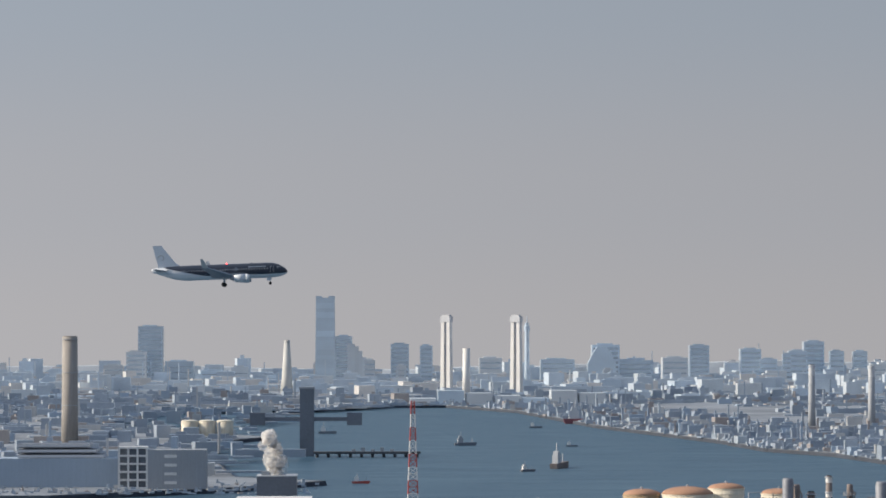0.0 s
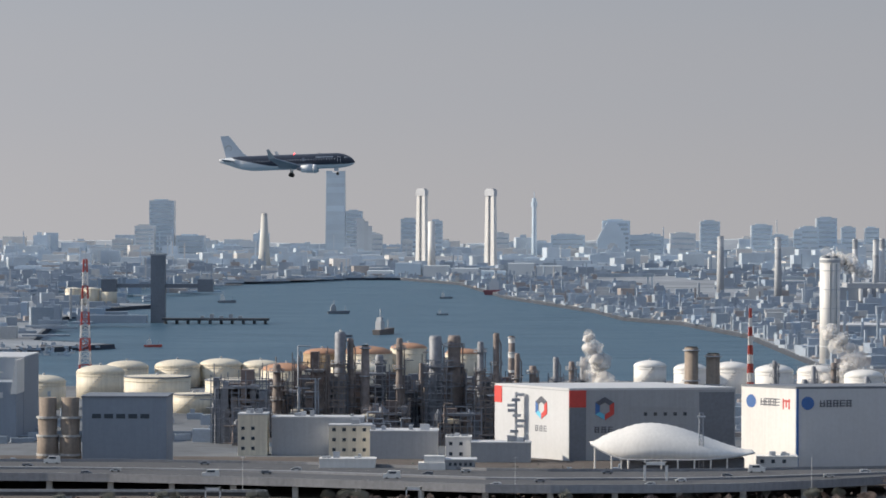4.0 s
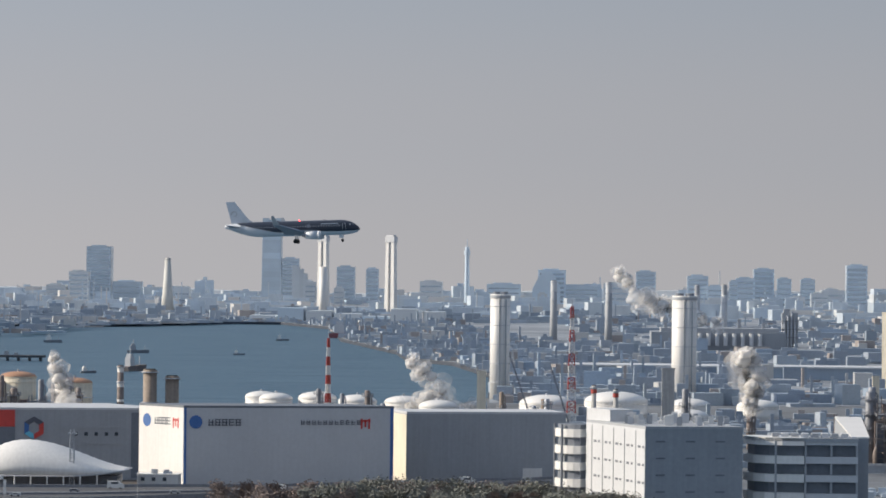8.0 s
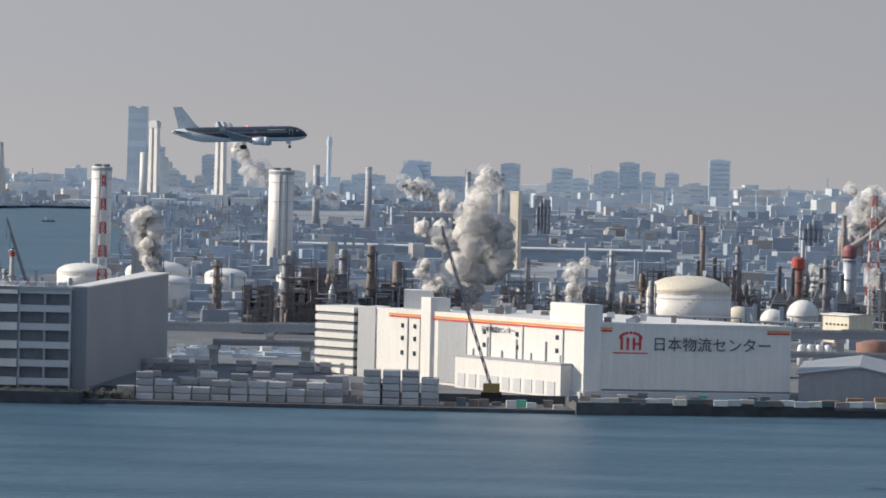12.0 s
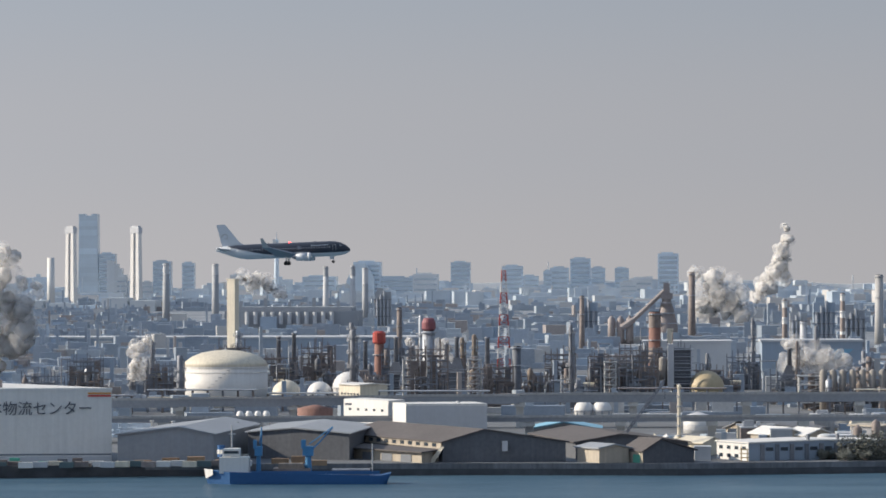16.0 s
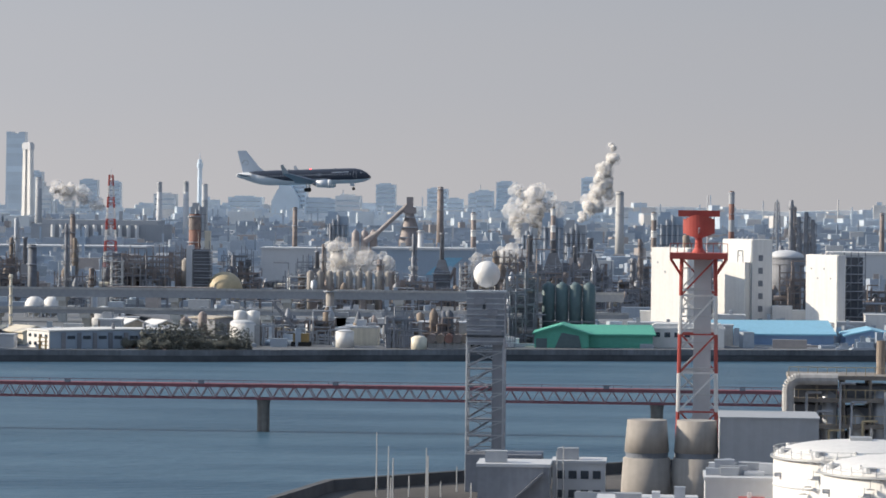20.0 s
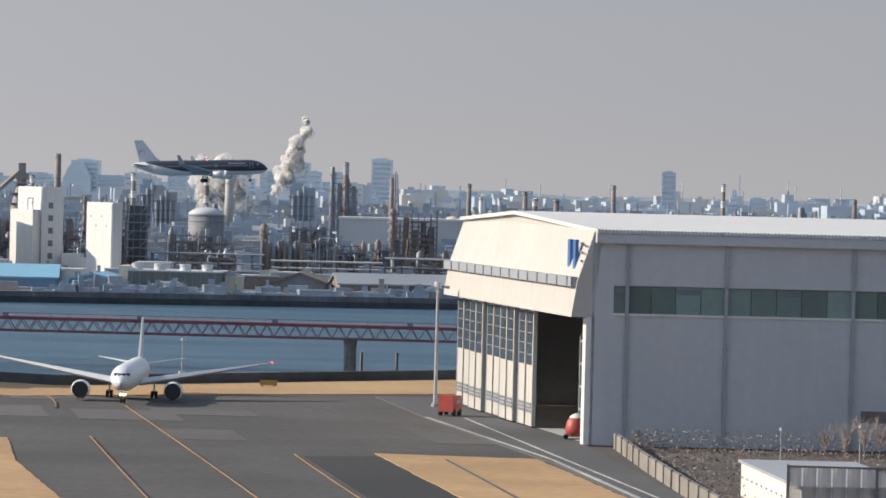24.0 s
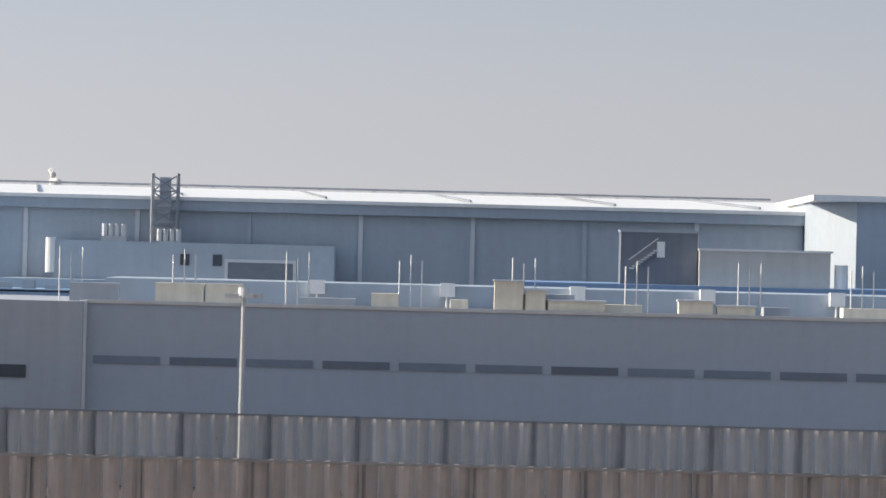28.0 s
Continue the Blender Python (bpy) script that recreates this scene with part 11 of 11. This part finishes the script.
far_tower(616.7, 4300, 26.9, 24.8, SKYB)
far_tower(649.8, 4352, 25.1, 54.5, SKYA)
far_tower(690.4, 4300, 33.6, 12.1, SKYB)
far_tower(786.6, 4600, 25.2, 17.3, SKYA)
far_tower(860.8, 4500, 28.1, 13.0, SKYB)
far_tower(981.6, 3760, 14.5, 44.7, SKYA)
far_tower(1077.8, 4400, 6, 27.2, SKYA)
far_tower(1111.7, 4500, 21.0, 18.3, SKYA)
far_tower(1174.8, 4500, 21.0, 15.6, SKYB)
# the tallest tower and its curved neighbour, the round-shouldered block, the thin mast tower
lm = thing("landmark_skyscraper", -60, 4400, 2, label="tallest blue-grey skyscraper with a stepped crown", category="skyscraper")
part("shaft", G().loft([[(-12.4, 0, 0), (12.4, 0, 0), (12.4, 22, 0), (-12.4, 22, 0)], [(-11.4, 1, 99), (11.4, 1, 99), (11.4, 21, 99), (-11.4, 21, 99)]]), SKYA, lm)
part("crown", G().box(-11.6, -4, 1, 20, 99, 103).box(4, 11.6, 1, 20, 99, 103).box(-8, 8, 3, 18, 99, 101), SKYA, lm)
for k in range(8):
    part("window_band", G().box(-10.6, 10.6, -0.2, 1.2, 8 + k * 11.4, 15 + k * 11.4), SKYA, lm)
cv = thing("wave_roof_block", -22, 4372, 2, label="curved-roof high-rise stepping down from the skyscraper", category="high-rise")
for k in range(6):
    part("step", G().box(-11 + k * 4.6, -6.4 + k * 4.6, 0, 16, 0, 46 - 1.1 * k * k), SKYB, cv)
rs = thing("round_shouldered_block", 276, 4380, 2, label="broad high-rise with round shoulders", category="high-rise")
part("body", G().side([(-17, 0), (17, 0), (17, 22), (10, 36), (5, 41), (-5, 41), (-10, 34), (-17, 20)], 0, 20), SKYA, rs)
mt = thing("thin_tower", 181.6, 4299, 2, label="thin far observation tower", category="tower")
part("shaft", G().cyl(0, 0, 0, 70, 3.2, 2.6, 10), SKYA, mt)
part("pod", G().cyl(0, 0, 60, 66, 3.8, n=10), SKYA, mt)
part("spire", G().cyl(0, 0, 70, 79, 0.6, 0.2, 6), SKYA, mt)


def block_field(name, count, seed, spot, material, label, low, high, wide):
    rnd = random.Random(seed)
    g = G()
    for _ in range(count):
        x, y = spot(rnd)
        w, d = wide * (0.4 + rnd.random()), wide * (0.4 + rnd.random() * 0.8)
        h = low + (high - low) * rnd.random() ** 2.6
        a = rnd.choice((0.0, 0.0, 0.25))
        kind = rnd.random()
        if kind < 0.32:
            w, h = w * (1.9 if kind < 0.2 else 3.2), h * 0.6
        elif kind > 0.94:
            w, d, h = 1.1, 1.1, h * 1.2 + high * 0.8
        g.prism([(x, y), (x + w, y + a * w), (x + w - a * d, y + d + a * w), (x - a * d, y + d)], 1.9, 2 + h)
        if rnd.random() < 0.35 and kind < 0.94:
            g.box(x + w * 0.2, x + w * 0.5, y + d * 0.2, y + d * 0.5, 2 + h - 0.1, 2 + h + 1.0 + h * 0.12)
    return solo(name, g, material, 0, 0, label=label, category="buildings", kind="stuff")


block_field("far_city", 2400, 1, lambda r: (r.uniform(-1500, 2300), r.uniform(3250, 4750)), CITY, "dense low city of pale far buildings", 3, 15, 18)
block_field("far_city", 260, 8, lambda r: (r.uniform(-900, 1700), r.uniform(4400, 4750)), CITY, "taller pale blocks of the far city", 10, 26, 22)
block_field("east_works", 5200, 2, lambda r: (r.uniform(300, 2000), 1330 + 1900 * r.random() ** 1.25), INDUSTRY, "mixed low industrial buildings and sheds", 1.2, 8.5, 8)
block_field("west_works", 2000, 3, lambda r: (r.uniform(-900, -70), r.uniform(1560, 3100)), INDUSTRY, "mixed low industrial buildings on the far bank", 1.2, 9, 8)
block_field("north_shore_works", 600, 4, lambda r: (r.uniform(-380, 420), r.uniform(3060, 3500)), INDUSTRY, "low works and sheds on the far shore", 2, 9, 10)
SHORE = ((1330, 272), (1400, 270), (1700, 264), (1887, 242), (1959, 216), (2100, 204), (2417, 152), (2840, 118), (3020, 66))


def shore_x(y):
    for (a, p), (b, q) in zip(SHORE, SHORE[1:]):
        if y <= b:
            return p + (q - p) * (y - a) / (b - a)
    return 66


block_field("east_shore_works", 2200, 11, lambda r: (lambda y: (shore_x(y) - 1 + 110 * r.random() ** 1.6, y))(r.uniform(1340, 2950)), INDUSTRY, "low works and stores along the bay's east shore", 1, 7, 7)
EDGE = [(a, b) for a, b in zip(LAND[32:42], LAND[33:43])]


def shore_edge(r):
    (xa, ya), (xb, yb) = r.choice(EDGE)
    f = r.random()
    return xa + (xb - xa) * f + r.uniform(-2, 9), ya + (yb - ya) * f + r.uniform(0, 12)


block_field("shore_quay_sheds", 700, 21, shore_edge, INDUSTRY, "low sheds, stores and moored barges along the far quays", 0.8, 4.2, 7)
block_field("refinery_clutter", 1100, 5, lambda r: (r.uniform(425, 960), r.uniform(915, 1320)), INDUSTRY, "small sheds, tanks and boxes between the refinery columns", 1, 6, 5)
block_field("refinery_clutter", 500, 6, lambda r: (r.uniform(205, 420), r.uniform(930, 1240)), INDUSTRY, "small sheds and boxes behind the warehouses", 1, 5, 5)
block_field("bayside_clutter", 200, 7, lambda r: (r.uniform(-60, 175), r.uniform(880, 1130)), INDUSTRY, "small sheds and boxes around the oil tanks", 1, 4.5, 4)
block_field("roadside_clutter", 60, 9, lambda r: (r.uniform(-120, 210), r.uniform(796, 815)), INDUSTRY, "small sheds, trucks and stores along the expressway", 0.6, 2.6, 3.2)
block_field("parked_cars", 420, 10, lambda r: (r.uniform(-300, -25), r.uniform(1432, 1490) if r.random() < 0.6 else r.uniform(1500, 1540)), INDUSTRY, "rows of parked cars on the canal quay", 0.6, 1.1, 1.6)
block_field("shore_yard_clutter", 420, 14, lambda r: (lambda x: (x, 722 + max(0, x - 620) * 0.24 + r.random() ** 0.8 * 90))(r.uniform(612, 800)), INDUSTRY, "small dark sheds, crates and plant along the works quay", 0.6, 3.4, 3.0)
block_field("shore_yard_roofs", 70, 15, lambda r: (lambda x: (x, 738 + max(0, x - 620) * 0.24 + r.random() * 70))(r.uniform(600, 735)), CITY, "small pale-roofed stores along the works quay", 1.2, 3.6, 5.0)
block_field("quay_edge_clutter", 260, 23, lambda r: (lambda x: (x, 750.5 + (x - 778) * 0.256 + r.random() ** 1.5 * 12))(r.uniform(775, 930)), INDUSTRY, "low sheds, crates and plant along the quay edge", 0.6, 2.6, 3.4)
block_field("white_roof_yard", 140, 12, lambda r: (r.uniform(352, 480), r.uniform(800, 850)), CITY, "white-covered stores below the raised road", 0.6, 2.6, 4.0)

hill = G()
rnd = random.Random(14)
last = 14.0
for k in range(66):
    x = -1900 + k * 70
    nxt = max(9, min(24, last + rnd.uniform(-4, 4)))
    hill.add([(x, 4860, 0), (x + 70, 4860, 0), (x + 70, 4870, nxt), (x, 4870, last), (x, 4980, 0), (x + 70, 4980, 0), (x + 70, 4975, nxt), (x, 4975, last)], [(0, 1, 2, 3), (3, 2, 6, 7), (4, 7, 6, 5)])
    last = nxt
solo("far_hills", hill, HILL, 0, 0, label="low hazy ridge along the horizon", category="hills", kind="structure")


# ---- steam ----
def puff(g, x, y, z, r, rnd, n=22, m=14):
    """One soft billow: a lumpy rounded body."""
    off = Vector((rnd.random() * 90, rnd.random() * 90, rnd.random() * 90))
    sx, sz = rnd.uniform(0.85, 1.2), rnd.uniform(0.8, 1.1)
    rings = []
    for j in range(m + 1):
        b = math.pi * (j + 0.02) / (m + 0.04)
        row = []
        for i in range(n):
            a = 2 * math.pi * i / n
            d = Vector((math.sin(b) * math.cos(a), math.sin(b) * math.sin(a), -math.cos(b)))
            rr = r * (0.92 + 0.34 * noise.noise(d * 1.2 + off) + 0.20 * noise.noise(d * 2.6 + off) + 0.10 * noise.noise(d * 5.5 + off))
            row.append((x + rr * d.x * sx, y + rr * d.y * 0.8, z + rr * d.z * sz))
        rings.append(row)
    g.loft(rings)


def plume(name, x, y, z, spine, seed, label, dense=0.6):
    """Steam in rigid billow groups along a spine of (sideways, upwards, width): a dense heart, a veil and thin wisps round it."""
    rnd = random.Random(seed)
    p = thing(name, x, y, z, label=label, category="steam", group="steam plumes")
    groups = []
    for k, (dx, dz, w) in enumerate(spine):
        w *= 1.0 if dense > 0.5 else 1.3
        heart, veil, wisp = G(), G(), G()
        for j in range(6):
            a, b = rnd.random() * 6.28, rnd.random() ** 0.6
            cx, cz = 0.30 * w * b * math.cos(a), 0.30 * w * b * math.sin(a)
            cy, r = rnd.gauss(0, 0.14) * w, w * rnd.uniform(0.17, 0.27)
            if rnd.random() < dense:
                puff(heart, cx, cy, cz, r, rnd)
            if j % (3 if dense > 0.5 else 2) == 0:
                puff(veil, cx * 1.1, cy - 0.03 * w, cz * 1.1, r * 1.3, rnd)
        for j in range(1 if dense > 0.5 else 2):
            a = rnd.random() * 6.28
            b = rnd.uniform(0.1, 0.32)
            puff(wisp, w * b * math.cos(a), rnd.gauss(0, 0.16) * w, w * b * math.sin(a), w * rnd.uniform(0.26, 0.42), rnd)
        ob = tagged(part("veil", veil, STEAM, p, "half-clear body of the steam", True), kind="stuff")
        if heart.v:
            tagged(part("billow", heart, STEAMCORE, ob, "dense white heart of the steam", True), kind="stuff")
        tagged(part("wisp", wisp, STEAMTHIN, ob, "thin clear edge of the steam", True), kind="stuff")
        ob.location = (dx, 0, dz)
        groups.append((ob, dx, dz, w))
    return groups


PLUMES = [
    plume("steam_plume", -27.5, 1004, 28.3, [(0, 1, 3), (-0.5, 3.5, 5), (-1, 6.5, 6), (-1.5, 9.5, 5)], 1, "small white steam puff over the roofs", 0.25),
    plume("steam_plume", 171.0, 900, 16, [(0.4, 0, 5), (0.6, 4, 6.5), (0.4, 8, 6), (-1.2, 11.5, 4), (-2.6, 14, 2.4)], 2, "white steam rising behind the warehouse", 0.25),
    plume("steam_plume", 256.0, 1130, 9, [(-2, 1, 9), (5, 1, 9), (-8, 0, 5), (12, 0.5, 5), (1, 6, 9), (-3, 11, 6), (-7, 15, 4)], 3, "low spreading white steam over the tanks", 0.3),
    plume("steam_plume", 342.0, 1440, 33, [(9, 1, 7), (16, -1, 7), (0, 2, 8), (-8, 5, 10), (-14, 9, 11), (-21, 15, 9), (-24, 20, 6)], 4, "white steam drifting from the power station", 0.55),
    plume("steam_plume", 343.4, 912, 19, [(0.6, 0, 3.4), (0.3, 3, 4.6), (-0.3, 6.6, 6.6), (-0.8, 10, 7.6), (-1.5, 13, 5)], 5, "narrow column of white steam over roofs", 0.45),
    plume("big_steam_cloud", 424.0, 960, 12, [(-3, 0, 7), (1.5, 2, 9), (-9, 3, 8), (5, 8, 14), (-2, 9, 13), (9, 11, 11), (-13, 7, 6), (0, 17, 14), (7, 18, 10), (-7, 16, 9), (-14, 18, 6), (1, 25, 12), (-8, 25, 6), (4, 31, 8)], 6, "big billowing white steam cloud over the refinery", 0.85),
    plume("steam_plume", 684.5, 2420, 16, [(0, 2, 9), (3, 7, 14), (7, 13, 19), (12, 20, 21), (14, 28, 16), (16, 35, 11), (19, 42, 13), (18, 49, 8)], 7, "slanting white steam plume over the works", 0.9),
    plume("steam_plume", 656.0, 2350, 8, [(0, 3, 16), (-13, 2, 14), (12, 2, 14), (2, 11, 20), (-9, 10, 16), (11, 12, 14), (-2, 20, 16), (-12, 27, 9)], 8, "low wide steam cloud over the works", 0.35),
    plume("steam_plume", 366.8, 2290, 24, [(8, 0, 9), (0, 3, 11), (-8, 5, 12), (-15, 8, 9)], 9, "pale far steam over the long plant", 0.3),
    plume("steam_plume", 540.0, 1060, 7, [(0, 1, 4), (0.6, 4, 5), (0.4, 8, 4.4), (-0.5, 11, 3)], 10, "thin white steam between the stacks", 0.12),
    plume("steam_plume", 642.0, 1060, 9, [(0, 1, 6), (4, 3, 8), (9, 4, 8), (1, 7, 5), (14, 3, 6)], 11, "thin white steam between the stacks", 0.12),
    plume("steam_plume", 690.0, 1090, 7, [(0, 1, 7), (5, 3, 9), (-5, 4, 7), (1, 8, 6)], 14, "thin grey steam over the pipe racks", 0.08),
    plume("steam_plume", 527.0, 1120, 6, [(0, 1, 3), (0.6, 4, 4), (0.2, 8, 3.6), (-0.5, 11, 2.4)], 12, "thin white steam between the stacks", 0.15),
    plume("steam_plume", 452.0, 1040, 8, [(0, 1, 4), (0.8, 4, 5), (-0.6, 8, 5), (2.6, 11, 3)], 13, "thin white steam behind the distribution centre", 0.2),
]


# ---- what moves ----
def motions():
    # passenger jet: its place along the approach, second by second
    ahead = [(0, -19.9, 75.9), (1, -22.4, 73.9), (2, -24.9, 72.0), (3, -27.3, 69.8), (4, -29.6, 67.4), (5, -31.8, 65.0), (6, -33.8, 62.8), (7, -35.6, 60.6), (8, -37.5, 58.4),
             (9, -39.1, 56.5), (10, -40.6, 54.5), (11, -42.1, 52.2), (12, -43.4, 49.9), (13, -44.5, 47.5), (14, -45.4, 45.5), (15, -46.4, 43.8), (16, -47.5, 42.0), (17, -48.4, 40.3), (18, -49.5, 38.6),
             (19, -50.5, 36.8), (20, -51.4, 35.0), (21, -52.2, 33.1), (22, -52.8, 31.2), (23, -53.4, 29.2), (24, -53.8, 27.2), (25, -54.2, 25.1), (26, -54.5, 23.2), (27, -54.8, 21.6), (28, -55.0, 20.4)]
    walk(jet, [(t, pose(37.0 * t + dx - 3.37, 543.1, z + 0.95 + 0.006 * t, 0, -2.15, 0)) for t, dx, z in ahead])
    walk(motor_boat, [(t, pose(298 + 2.7 * (t - 10), 628 - 2.5 * (t - 10) * 0.6, 0)) for t in (0, 7, 14, 21, 28)])
    # the radar turns once in four seconds
    walk(antenna, [(0.5 * k, pose(0, 0, 0, 0, 0, -45.0 * k)) for k in range(57)])
    # steam billows creep upwards and turn a little
    for n, groups in enumerate(PLUMES):
        for k, (ob, dx, dz, w) in enumerate(groups):
            rows = []
            for t in (0, 7, 14, 21, 28):
                g = (t - 14) / 14
                rows.append((t, pose(dx + 0.10 * w * math.sin(0.3 * t + n + k), 0, dz + 0.28 * w * g, 0, 5 * math.sin(0.2 * t + k), 9 * math.sin(0.15 * t + k + n))))
            walk(ob, rows)


motions()
